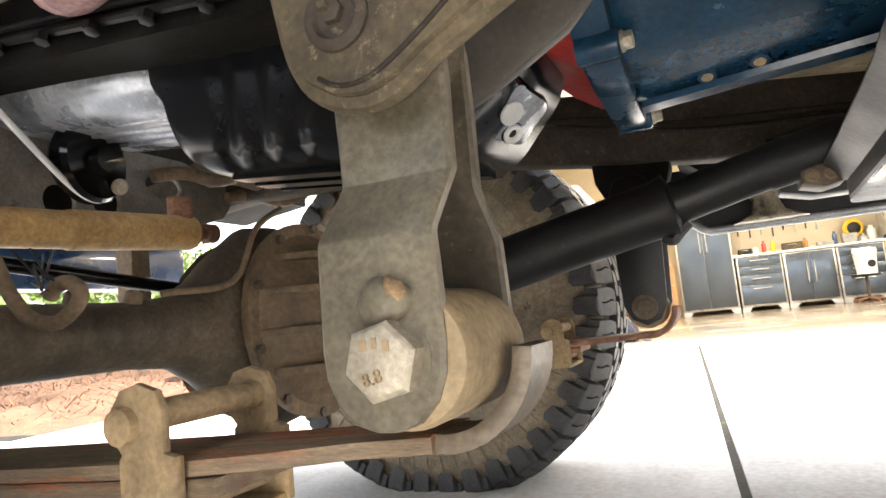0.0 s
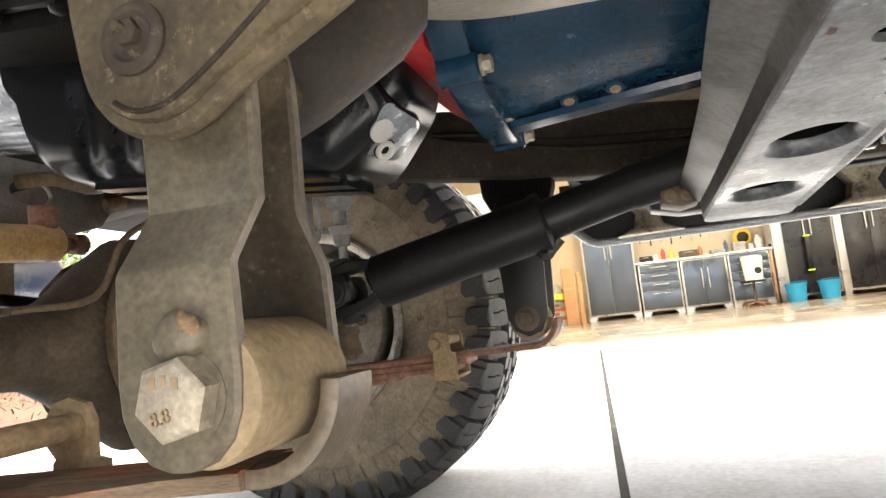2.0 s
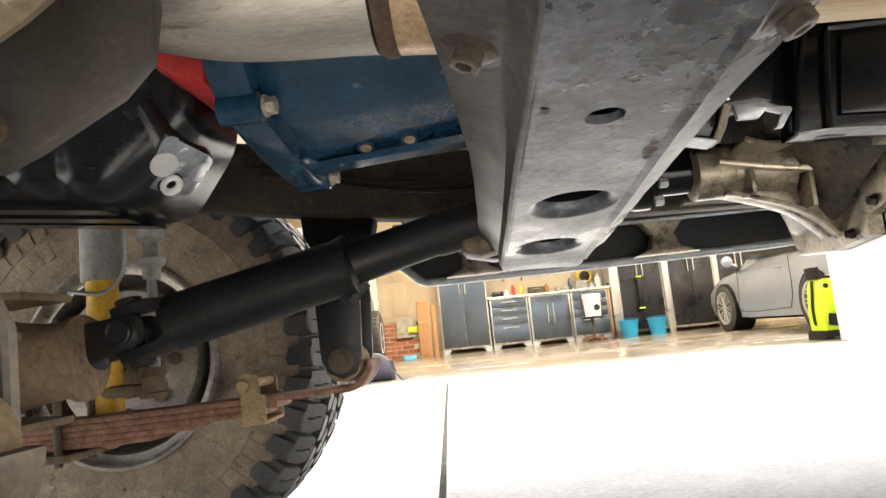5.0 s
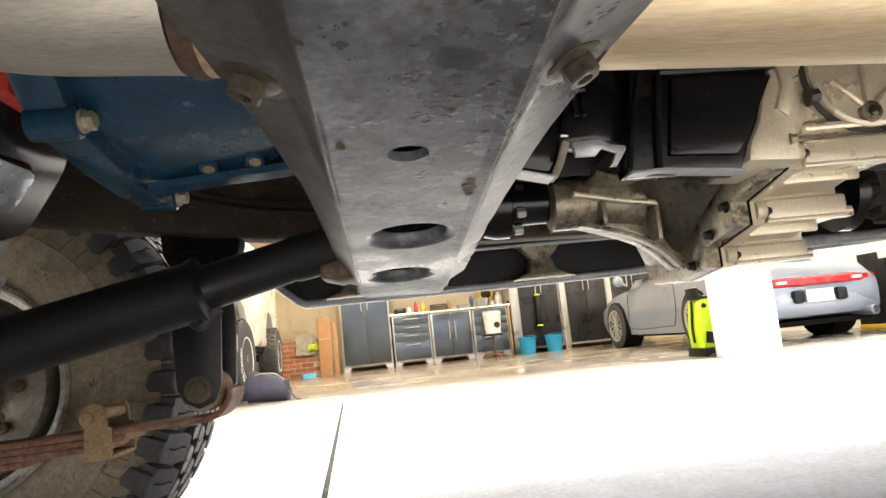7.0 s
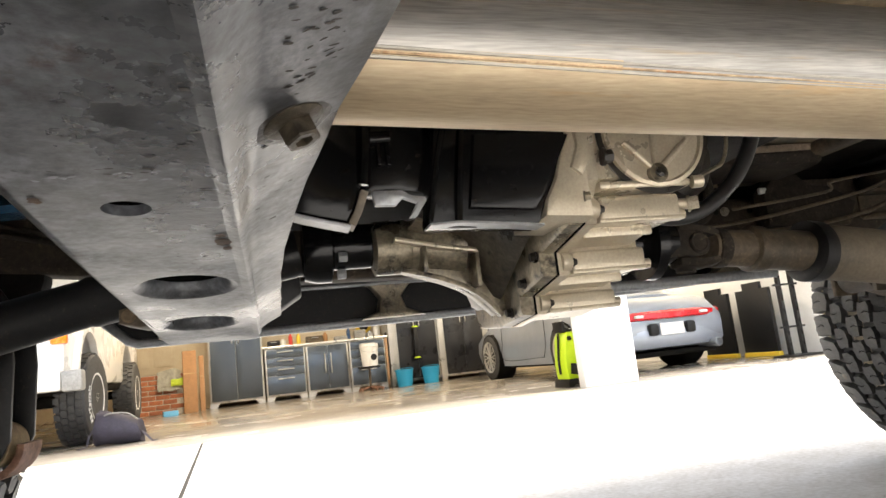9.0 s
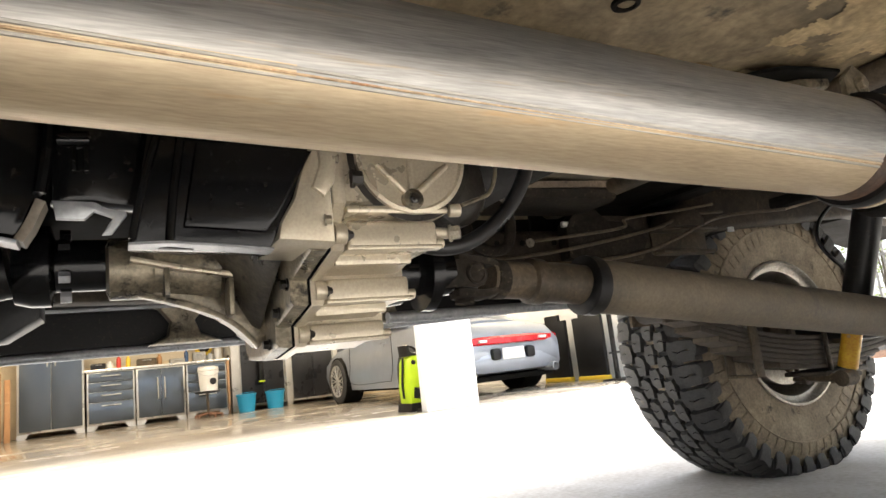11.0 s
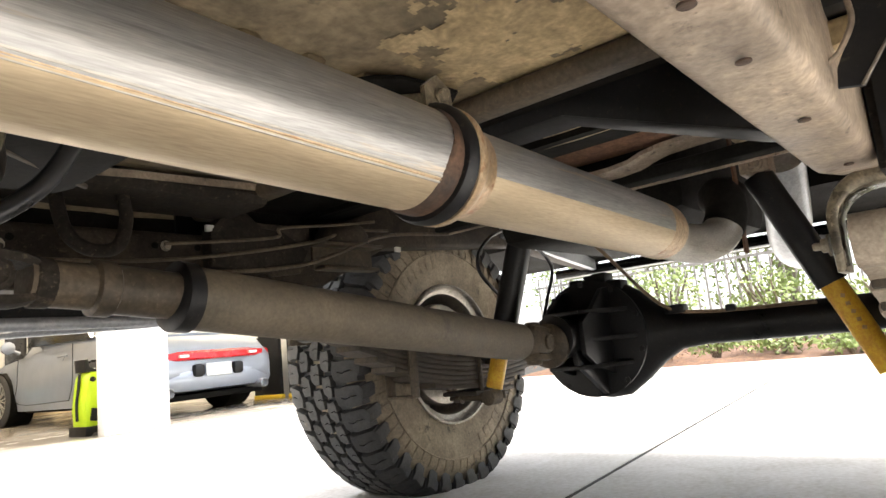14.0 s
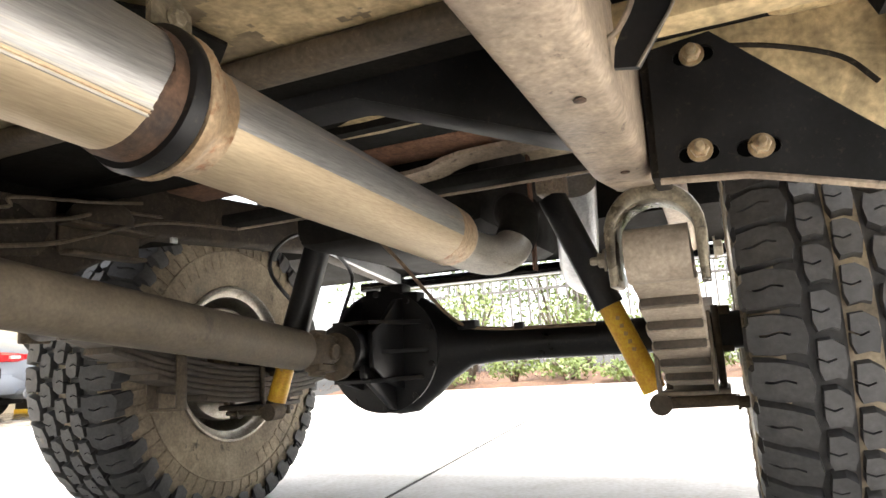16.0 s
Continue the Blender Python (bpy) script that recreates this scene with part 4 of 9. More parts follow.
slab(bm, [(0.205, 0.458), (0.205, 0.472), (0.222, 0.480), (0.243, 0.474), (0.245, 0.456), (0.226, 0.452)], "xz", 0.775, 0.83, bev=0.003)
part("end_bracket", bm, M_axle, cross)
for x in (0.215, 0.233):
    bm = B()
    bolt(bm, (x, 0.775, 0.465), (0, -1, 0), 0.0055, 0.006, 1.3)
    part("bracket_bolt", bm, M_axle_mud, cross)
# far mount of the crossmember
bm = B()
slab(bm, [(0.19, 0.51), (0.20, 0.480), (0.24, 0.470), (0.30, 0.470), (0.36, 0.475), (0.40, 0.50), (0.40, 0.56), (0.19, 0.56)], "xz", 1.0, 1.06, [circle(0.31, 0.515, 0.02, 16)], bev=0.006)
part("crossmember_mount", bm, M_black, truck)

# engine block, blue gearbox
bm = B()
sec = [(0.49, 0.72), (0.485, 0.64), (0.496, 0.605), (0.513, 0.582), (0.538, 0.566), (0.575, 0.557), (0.640, 0.5525), (0.652, 0.549), (0.668, 0.549), (0.685, 0.562), (0.73, 0.62), (0.73, 0.72)]
loft(bm, [[(x, 0.61 + (y - 0.61) * k + dy, 0.72 + (z - 0.72) * (0.5 + 0.5 * k)) for y, z in sec] for x, k, dy in ((0.060, 0.94, 0.0), (0.072, 0.985, 0.0), (0.085, 1.0, 0.0), (0.12, 0.985, -0.005), (0.22, 0.95, -0.022), (0.36, 0.90, -0.045))])
gear = part("gearbox", bm, M_blue, truck, "dark blue painted gearbox housing")
bm = B()
fl = [(0.465, 0.72), (0.46, 0.64), (0.478, 0.60), (0.505, 0.572), (0.535, 0.555), (0.60, 0.545), (0.69, 0.540), (0.745, 0.543), (0.775, 0.57), (0.80, 0.64), (0.80, 0.72)]
slab(bm, fl, "yz", 0.030, 0.064, bev=0.006)
for y, z in ((0.521, 0.562), (0.730, 0.552)):
    lathe(bm, (0.032, y, z), (1, 0, 0), [(0, 0.013), (0.034, 0.013), (0.036, 0.011)], 14)
part("bell_flange", bm, M_blue, gear)
for y, z in ((0.521, 0.562), (0.730, 0.552)):
    bm = B()
    bolt(bm, (0.068, y, z), (1, 0, 0), 0.0075, 0.010, 1.2)
    part("bolt", bm, M_zinc, gear, "pale zinc bolt")
bm = B()
loft(bm, [[(x, y - 0.013, 0.5475), (x, y - 0.011, 0.5415), (x, y + 0.010, 0.5405), (x, y + 0.013, 0.5475)] for x, y in ((0.066, 0.662), (0.14, 0.644), (0.224, 0.626), (0.33, 0.602))])
for x, y in ((0.128, 0.632), (0.172, 0.621)):
    lathe(bm, (x, y, 0.556), (0, -0.4, -1), [(0, 0.0095), (0.006, 0.0085)], 16)
part("pan_lip", bm, M_blue, gear)
for x, y in ((0.128, 0.630), (0.172, 0.619)):
    bm = B()
    lathe(bm, (x, y, 0.5503), (0, -0.4, -1), [(0, 0.0056), (0.0012, 0.0050)], 9)
    part("chipped_tab", bm, M_mud, gear)
bm = B()
tube(bm, smooth_path([(0.10, 0.50, 0.585), (0.13, 0.478, 0.62), (0.2, 0.475, 0.632), (0.30, 0.478, 0.65)], 6), 0.003, 8)
part("breather_line", bm, M_blue, gear)
bm = B()
slab(bm, [(-0.06, 0.74), (-0.045, 0.63), (-0.02, 0.605), (0.008, 0.585), (0.029, 0.578), (0.029, 0.74)], "xz", 0.50, 0.78, bev=0.008)
part("engine_block", bm, M_red, truck, "red painted engine block end")
bm = B()
slab(bm, [(-0.9, 0.80), (-0.9, 0.73), (-0.06, 0.645), (-0.06, 0.80)], "xz", 0.47, 0.78)
part("crankcase", bm, M_black_dull, truck)


# oil pan: shallow front with a painted reflection, deep ribbed sump cut off by a slanting plug face
def pan_loop(x, top, bot, w, r=0.05):
    c = CY + 0.01
    h = min(r, (top - bot) * 0.8)
    near = [(c - w - 0.008, top), (c - w, bot + h * 1.15)] + [(c - w + r * (1 - math.cos(a)), bot + h * (1 - math.sin(a))) for a in (0.35, 0.75, 1.15, 1.571)]
    return [(x, y, z) for y, z in near] + [(x, c, bot)] + [(x, 2 * c - y, z) for y, z in reversed(near)]


def pan_bottom(x):
    return 0.515 - 0.12 * (x + 0.11)


bm = B()
loops = []
for x, b, w in ((-0.478, 0.648, 0.116), (-0.470, 0.640, 0.115), (-0.463, 0.622, 0.113), (-0.459, 0.602, 0.111), (-0.454, 0.584, 0.109), (-0.446, 0.570, 0.107), (-0.434, 0.560, 0.106), (-0.418, 0.5535, 0.105), (-0.40, 0.550, 0.105)):
    loops.append(pan_loop(x, 0.71, b, w, 0.034))
x = -0.40
while x < -0.14:
    for i in range(10):
        xx = x + 0.0475 * (i + 1) / 10
        loops.append(pan_loop(xx, 0.70 - 0.13 * (xx + 0.4), pan_bottom(xx), 0.105 - 0.0016 * (1 - math.cos(2 * math.pi * (i + 1) / 10)) ** 1.5, 0.034))
    x += 0.0475
out = Vector((0.60, -0.34, -0.72)).normalized()    # the way the plugs point
for x, b, w in ((-0.100, 0.5155, 0.105), (-0.088, 0.5215, 0.104), (-0.074, 0.5305, 0.103), (-0.05, 0.5465, 0.101), (-0.03, 0.5600, 0.098), (-0.020, 0.5690, 0.096), (-0.013, 0.581, 0.094), (-0.010, 0.60, 0.092), (-0.009, 0.63, 0.090)):
    loops.append(pan_loop(x, 0.655, b, w, 0.030))
loft(bm, loops)
for v in bm.verts:
    if v.co.z < 0.62:
        v.co.z += 0.11 * (v.co.y - 0.615) * min(1, max(0, (v.co.x + 0.14) / 0.05))
far_cut = Vector((0.70, 0.69, -0.05)).normalized()
bmesh.ops.bisect_plane(bm, geom=bm.verts[:] + bm.edges[:] + bm.faces[:], plane_co=(-0.048, 0.702, 0.553), plane_no=far_cut, clear_outer=True)
bmesh.ops.holes_fill(bm, edges=[e for e in bm.edges if e.is_boundary], sides=0)
pan = part("oil_pan", bm, M_pan, truck, "gloss black ribbed oil pan with a slanting plug face")
nrm = Vector((0.50, -0.06, -0.864)).normalized()
corner = [Vector(p) for p in ((-0.030, 0.549, 0.5635), (-0.021, 0.630, 0.5610), (-0.066, 0.664, 0.5355), (-0.0765, 0.596, 0.5270))]
face_at = sum(corner, Vector()) / 4 + nrm * 0.003
ring = []
for a, b, c in zip(corner[-1:] + corner[:-1], corner, corner[1:] + corner[:1]):
    for t in (0.0, 0.25, 0.5, 0.75, 1.0):
        p, q = b.lerp(a, 0.22), b.lerp(c, 0.22)
        r = p.lerp(b, t).lerp(b.lerp(q, t), t)
        ring.append(r - nrm * (r - face_at).dot(nrm))
bm = B()
loft(bm, [[face_at + (p - face_at) * k + nrm * d for p in ring] for k, d in ((1.12, -0.040), (1.05, -0.004), (1.02, -0.0012), (0.97, 0.0))])
# the face's pale colour paints the reflection in its black enamel
face = part("plug_face", bm, M_pan, pan, "plug face with painted bright reflection")
face.data.materials.append(M_facet_sheen)
for f in face.data.polygons:
    if abs(f.normal.dot(nrm)) > 0.8:
        f.material_index = 1
bm = B()
lp = []
for x, top, bot, w in ((-0.90, 0.770, 0.706, 0.126), (-0.80, 0.757, 0.686, 0.130), (-0.70, 0.744, 0.669, 0.130), (-0.60, 0.730, 0.656, 0.128), (-0.53, 0.721, 0.649, 0.124), (-0.490, 0.716, 0.645, 0.119), (-0.468, 0.712, 0.642, 0.115)):
    lp.append(pan_loop(x, top, bot, w, 0.058))
loft(bm, lp)
pan_front = part("pan_front", bm, M_pan_sheen, pan, "front of the pan with painted bright reflection")
for y, x0, dz in ((0.600, -0.72, 0.0035), (0.628, -0.70, 0.0), (0.656, -0.72, 0.0), (0.684, -0.76, 0.0)):
    bm = B()
    tube(bm, [(x, y, 0.656 - (x + 0.60) * 0.13 + dz) for x in (x0, x0 + 0.02, -0.60, -0.54, -0.52)], [0.002, 0.0042, 0.0048, 0.0042, 0.002], 10)
    part("pressed_rib", bm, M_pan_sheen, pan_front)
bm = B()
tube(bm, [(-0.9, 0.462, 0.768), (-0.37, 0.462, 0.697), (0.0, 0.468, 0.655)], 0.006, 8)
tube(bm, [(-0.9, 0.459, 0.782), (-0.37, 0.459, 0.711), (0.0, 0.465, 0.669)], 0.004, 8)
for i in range(11):
    x = -0.86 + 0.08 * i
    lathe(bm, (x, 0.458, 0.763 - (x + 0.9) * 0.133), (0, -0.3, -1), [(0, 0.009), (0.01, 0.009), (0.011, 0.006)], 6)
part("pan_flange", bm, M_black, pan)
cap_at = Vector((-0.0451, 0.5773, 0.5407)) - out * 0.0085
plug_at = Vector((-0.0555, 0.6117, 0.5296)) - out * 0.0100
bm = B()
lathe(bm, cap_at - out * 0.006, out, [(0, 0.0085), (0.010, 0.0085), (0.0115, 0.0125), (0.014, 0.0125), (0.0145, 0.0118)], 28)
part("sensor_cap", bm, M_cap, pan, "pale round cap")
bm = B()
lathe(bm, plug_at - out * 0.006, out, [(0, 0.0105), (0.008, 0.0105), (0.009, 0.0122), (0.0105, 0.0122), (0.011, 0.0100)], 24)
part("plug_collar", bm, M_gloss, pan)
bm = B()
lathe(bm, plug_at, out, [(0, 0.0095), (0.004, 0.0095), (0.005, 0.0108), (0.0085, 0.0108), (0.0095, 0.0098), (0.0097, 0.0080), (0.0075, 0.0062), (0.0075, 0.0056), (0.002, 0.0040)], 24)
plug = part("drain_plug", bm, M_cap, pan, "zinc drain plug")
bm = B()
lathe(bm, plug_at + out * 0.003, out, [(0, 0.0046), (0.0012, 0.0046), (0.0014, 0.004)], 6)
part("hex_socket", bm, M_grime, plug, "dark hexagon socket")
for y, dz in ((0.600, 0.006), (0.64, 0.0075), (0.69, 0.006)):
    bm = B()
    loft(bm, [[(x, y - 0.012, pan_bottom(x) - dz), (x, y + 0.012, pan_bottom(x) - dz), (x, y + 0.009, pan_bottom(x) - dz + 0.022), (x, y - 0.009, pan_bottom(x) - dz + 0.022)] for x in (-0.40, -0.32, -0.2, -0.11)])
    part("skid_strip", bm, M_pan, pan)
# pulley, belt and mount plate ahead of the pan
bm = B()
lathe(bm, (-0.72, 0.632, 0.632), (1, 0.15, 0), [(0, 0.055), (0.008, 0.06), (0.016, 0.05), (0.026, 0.06), (0.034, 0.055), (0.036, 0.02), (0.05, 0.018)], 28)
pulley = part("crank_pulley", bm, M_gloss, truck)
bm = B()
tube(bm, smooth_path([(-0.715, 0.46, 0.735), (-0.71, 0.52, 0.673), (-0.705, 0.565, 0.628), (-0.70, 0.600, 0.594), (-0.70, 0.635, 0.577), (-0.70, 0.665, 0.583)], 6), 0.0045, 8)
part("belt", bm, M_wplastic, pulley)
bm = B()
bolt(bm, (-0.68, 0.665, 0.597), (1, -0.3, -0.4), 0.009, 0.012)
part("bolt", bm, M_zinc, pulley)
bm = B()
slab(bm, [(0.35, 0.56), (0.35, 0.70), (0.9, 0.70), (1.05, 0.66), (1.0, 0.60), (0.85, 0.555)], "yz", -0.80, -0.79, [circle(0.65, 0.593, 0.026), circle(0.732, 0.603, 0.026), circle(0.852, 0.645, 0.04, 20, 0.022)], bev=0.003)
M_dull = surf("dull grey cast steel", (0.10, 0.092, 0.078), (0.22, 0.20, 0.165), 0.6, 0.1, 9, 0.2, 200, (0.07, 0.055, 0.04), 0.6, 20, grunge=0.3)
mount = part("front_crossmember", bm, M_dull, truck, "dull grey front crossmember with round holes")
# black plate added behind the holes to paint them shaded
bm = B()
box(bm, -0.838, -0.832, 0.40, 0.80, 0.565, 0.70)
part("crossmember_web", bm, M_black_dull, mount)
for y, z in ((0.98, 0.635), (0.93, 0.66), (0.80, 0.65)):
    bm = B()
    tube(bm, smooth_path([(-0.76, y, z), (-0.74, y + 0.05, z + 0.01), (-0.70, y + 0.09, z - 0.005), (-0.66, y + 0.12, z + 0.01)], 5), 0.012, 10)
    part("steering_link", bm, M_axle_mud, mount)
bm = B()
box(bm, -0.86, -0.82, 0.80, 0.84, 0.44, 0.56, 0.004)
part("tow_bracket", bm, M_axle_mud, truck)
bm = B()
box(bm, -1.25, -1.2, -0.1, 1.3, 0.50, 0.62, 0.02)
part("front_bumper", bm, M_body, truck)
bm = B()
tube(bm, smooth_path([(-0.36, 0.42, 0.768), (-0.42, 0.43, 0.752), (-0.468, 0.435, 0.747), (-0.492, 0.44, 0.768), (-0.50, 0.445, 0.82)], 5), 0.036, 20)
part("coolant_hose", bm, surf("faded pink hose", (0.5, 0.28, 0.28), (0.58, 0.36, 0.35), 0.6), truck, "faded pink coolant hose")
bm = B()
tube(bm, [(-0.9, 0.30, 0.78), (-0.5, 0.44, 0.80)], 0.012, 10)
part("hose_clamp_bar", bm, M_rail, truck)

# gloss black transmission with its pan, and the bright bracket beneath
bm = B()
slab(bm, [(0.355, 0.72), (0.355, 0.522), (0.379, 0.5105), (0.40, 0.5045), (0.420, 0.500), (0.428, 0.509), (0.434, 0.532), (0.438, 0.59), (0.44, 0.72)], "xz", 0.548, 0.585, bev=0.006)
tbell = part("transmission", bm, M_gloss, truck, "gloss black transmission housing")
# silver strip paints the ground's reflection in the rolled black edge
bm = B()
strip(bm, smooth_path([(0.35, 0.556, 0.5185), (0.379, 0.556, 0.5080), (0.40, 0.556, 0.5020), (0.4215, 0.556, 0.4965)], 4), 0.022, 0.0028)
part("pressed_edge", bm, M_silver, tbell, "lower edge with ground reflection painted silver")
bm = B()
strip(bm, [(0.4225, 0.556, 0.4975), (0.428, 0.556, 0.507), (0.435, 0.556, 0.5245)], 0.022, 0.006)
part("side_flange", bm, M_edge, tbell)
bm = B()
tube(bm, smooth_path([(0.4345, 0.548, 0.530), (0.4385, 0.546, 0.56), (0.4405, 0.546, 0.60)], 4), 0.004, 8)
part("case_ridge", bm, M_gloss, tbell)
bm = B()
slab(bm, [(0.438, 0.72), (0.438, 0.531), (0.452, 0.528), (0.468, 0.5295), (0.498, 0.527), (0.50, 0.72)], "xz", 0.572, 0.60, bev=0.006)
part("adapter", bm, M_gloss, tbell)
for x in (0.453, 0.461):
    bm = B()
    box(bm, x - 0.002, x + 0.002, 0.567, 0.575, 0.552, 0.572, 0.0015)
    part("cooling_fin", bm, M_gloss, tbell)
bm = B()
tube(bm, [(0.443, 0.570, 0.576), (0.463, 0.570, 0.577)], 0.006, 10)
part("case_ridge", bm, M_gloss, tbell)
bm = B()
slab(bm, [(0.441, 0.5255), (0.466, 0.5252), (0.474, 0.5205), (0.485, 0.5188), (0.486, 0.5160), (0.4765, 0.5025), (0.4705, 0.5020), (0.4775, 0.5140), (0.4660, 0.5185), (0.460, 0.5125), (0.443, 0.5130)], "xz", 0.550, 0.556, bev=0.0012)
part("shift_bracket", bm, M_silver, truck, "bright stamped shift bracket")
bm = B()
slab(bm, [(0.506, 0.72), (0.500, 0.58), (0.487, 0.50), (0.4875, 0.4955), (0.586, 0.4905), (0.593, 0.505), (0.611, 0.54), (0.634, 0.576), (0.636, 0.72)], "xz", 0.558, 0.585, bev=0.004)
tpan = part("transmission_pan", bm, M_gloss, truck, "gloss black transmission pan")
bm = B()
slab(bm, [(0.534, 0.574), (0.523, 0.508), (0.582, 0.504), (0.592, 0.516), (0.624, 0.572)], "xz", 0.5525, 0.560, bev=0.0035)
part("raised_panel", bm, M_gloss, tpan)
bm = B()
tube(bm, smooth_path([(0.5135, 0.556, 0.4985), (0.5165, 0.554, 0.53), (0.5235, 0.554, 0.578)], 4), 0.0032, 8)
part("pan_rib", bm, M_gloss, tpan)
bm = B()
tube(bm, smooth_path([(0.489, 0.557, 0.500), (0.497, 0.556, 0.54), (0.508, 0.556, 0.582)], 4), 0.0028, 8)
part("pan_rib", bm, M_gloss, tpan)
bm = B()
tube(bm, [(0.525, 0.556, 0.581), (0.634, 0.556, 0.580)], 0.0045, 8)
part("pan_rib", bm, M_gloss, tpan)
bm = B()
strip(bm, [(0.4865, 0.558, 0.4948), (0.513, 0.558, 0.4958), (0.552, 0.558, 0.4925), (0.586, 0.558, 0.4893)], 0.02, 0.002)
part("pan_lip", bm, M_silver, tpan, "bright pan lip")

# black block added to paint the shaded void behind the transmission
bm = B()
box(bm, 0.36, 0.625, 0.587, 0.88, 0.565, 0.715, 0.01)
part("transmission_core", bm, M_gasket_shade, truck)

# transfer case: stepped cast aluminium
SEC = [(0.566, 0.70), (0.566, 0.532), (0.580, 0.519), (0.580, 0.494), (0.650, 0.480), (0.650, 0.457), (0.720, 0.444), (0.720, 0.424), (0.80, 0.416), (0.88, 0.42), (0.90, 0.46), (0.90, 0.70)]
SEC_IN = [(0.570, 0.70), (0.570, 0.534), (0.592, 0.522), (0.592, 0.4985), (0.662, 0.4845), (0.662, 0.4615), (0.732, 0.4485), (0.732, 0.428), (0.80, 0.42), (0.88, 0.424), (0.896, 0.46), (0.896, 0.70)]
bm = B()
loft(bm, [[(x, 0.73 + (y - 0.73) * k, 0.70 + (z - 0.70) * k) for y, z in SEC_IN] for x, k in ((0.648, 1.0), (0.732, 1.0), (0.739, 0.985), (0.742, 0.95))])
tcase = part("transfer_case", bm, M_alloy, truck, "silver cast aluminium transfer case")
bm = B()
loft(bm, [[(x, 0.73 + (y - 0.73) * k, 0.70 + (z - 0.70) * k) for y, z in SEC] for x, k in ((0.6405, 0.998), (0.642, 1.006), (0.651, 1.006), (0.653, 0.998))])
part("case_flange", bm, M_alloy, tcase)
for y, z0, z1, x1 in ((0.579, 0.4945, 0.519, 0.743), (0.649, 0.4575, 0.480, 0.741), (0.719, 0.4245, 0.444, 0.739)):
    bm = B()
    box(bm, 0.657, x1, y, y + 0.072, z0, z1, 0.0036, 3)
    part("step_pocket", bm, M_alloy, tcase)
    bm = B()
    box(bm, 0.655, x1 + 0.004, y - 0.0015, y + 0.012, z0 - 0.0012, z0 + 0.0030, 0.0014)
    part("step_lip", bm, M_alloy, tcase)
    bm = B()
    lathe(bm, (0.645, y + 0.005, (z0 + z1) / 2 + 0.001), (1, 0, 0), [(0, 0.0105), (0.008, 0.0105), (0.011, 0.0085)], 14)
    part("boss", bm, M_alloy, tcase)
    bm = B()
    bolt(bm, (0.655, y + 0.004, (z0 + z1) / 2), (1, 0, 0), 0.0058, 0.007, 1.15)
    part("case_bolt", bm, M_grime, tcase, "grimy bolt")
    bm = B()
    tube(bm, [(x1 - 0.002, y + 0.012, z0 + 0.006), (x1 + 0.010, y + 0.012, z0 + 0.006)], 0.0048, 10)
    part("boss", bm, M_alloy, tcase)
for y, z in ((0.612, 0.4885), (0.684, 0.4515)):
    bm = B()
    box(bm, 0.653, 0.728, y - 0.0035, y + 0.0035, z - 0.003, z + 0.012, 0.002)
    part("casting_rib", bm, M_alloy, tcase)
bm = B()
box(bm, 0.653, 0.750, 0.5655, 0.60, 0.5225, 0.5300, 0.003)
part("mount_ledge", bm, M_alloy, tcase)
bm = B()
lathe(bm, (0.750, 0.566, 0.5255), (1, -0.2, 0), [(0, 0.0062), (0.010, 0.0062), (0.011, 0.0045)], 10)
part("dowel", bm, M_alloy, tcase)
bm = B()
lathe(bm, (0.718, 0.570, 0.576), (0, -1, 0), [(-0.01, 0.056), (0.0, 0.055), (0.005, 0.0535), (0.0058, 0.0500), (0.0030, 0.0480), (0.0028, 0.02)], 40)
cover = part("round_cover", bm, M_alloy, tcase, "round ribbed aluminium cover")
bm = B()
lathe(bm, (0.718, 0.569, 0.576), (0, -1, 0), [(0.0, 0.060), (0.001, 0.060), (0.0012, 0.056)], 40)
part("cover_gasket", bm, M_grime, tcase)
for x1, z1 in ((0.6835, 0.566), (0.7155, 0.60), (0.752, 0.568)):
    bm = B()
    a, b = Vector((0.7145, 0.5655, 0.536)), Vector((x1, 0.5655, z1))
    tube(bm, [a.lerp(b, 0.1), a.lerp(b, 0.5), b], [0.0034, 0.0032, 0.0026], 8)
    part("cover_rib", bm, M_alloy, tcase)
bm = B()
lathe(bm, (0.7145, 0.568, 0.535), (0, -1, 0), [(-0.004, 0.0105), (0.006, 0.0095), (0.0065, 0.007)], 18)
boss = part("cover_boss", bm, M_alloy_dirty, tcase)
bm = B()
bolt(bm, (0.7145, 0.562, 0.535), (0, -1, 0), 0.0052, 0.004, 0)
part("cover_bolt", bm, M_grime, tcase)
bm = B()
bolt(bm, (0.766, 0.60, 0.512), (0.8, -0.6, 0), 0.007, 0.011, 1.2)
part("filler_plug", bm, M_zinc, tcase, "bright plug")
bm = B()
tube(bm, [(0.742, 0.60, 0.513), (0.766, 0.60, 0.512)], 0.0055, 10)
part("filler_neck", bm, M_alloy, tcase)
bm = B()
bolt(bm, (0.658, 0.563, 0.552), (1, -0.15, 0), 0.0065, 0.010, 1.3)
part("case_bolt", bm, M_grime, tcase)
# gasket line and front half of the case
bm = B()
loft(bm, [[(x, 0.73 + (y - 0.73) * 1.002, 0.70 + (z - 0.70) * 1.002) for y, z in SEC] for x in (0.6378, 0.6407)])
part("gasket", bm, M_gasket_shade, tcase)
bm = B()
slab(bm, [(0.638, 0.70), (0.624, 0.70), (0.624, 0.600), (0.620, 0.572), (0.612, 0.552), (0.606, 0.532), (0.594, 0.512), (0.591, 0.4975), (0.638, 0.4945)], "xz", 0.554, 0.64, bev=0.005)
part("case_front", bm, M_alloy, tcase)
bm = B()
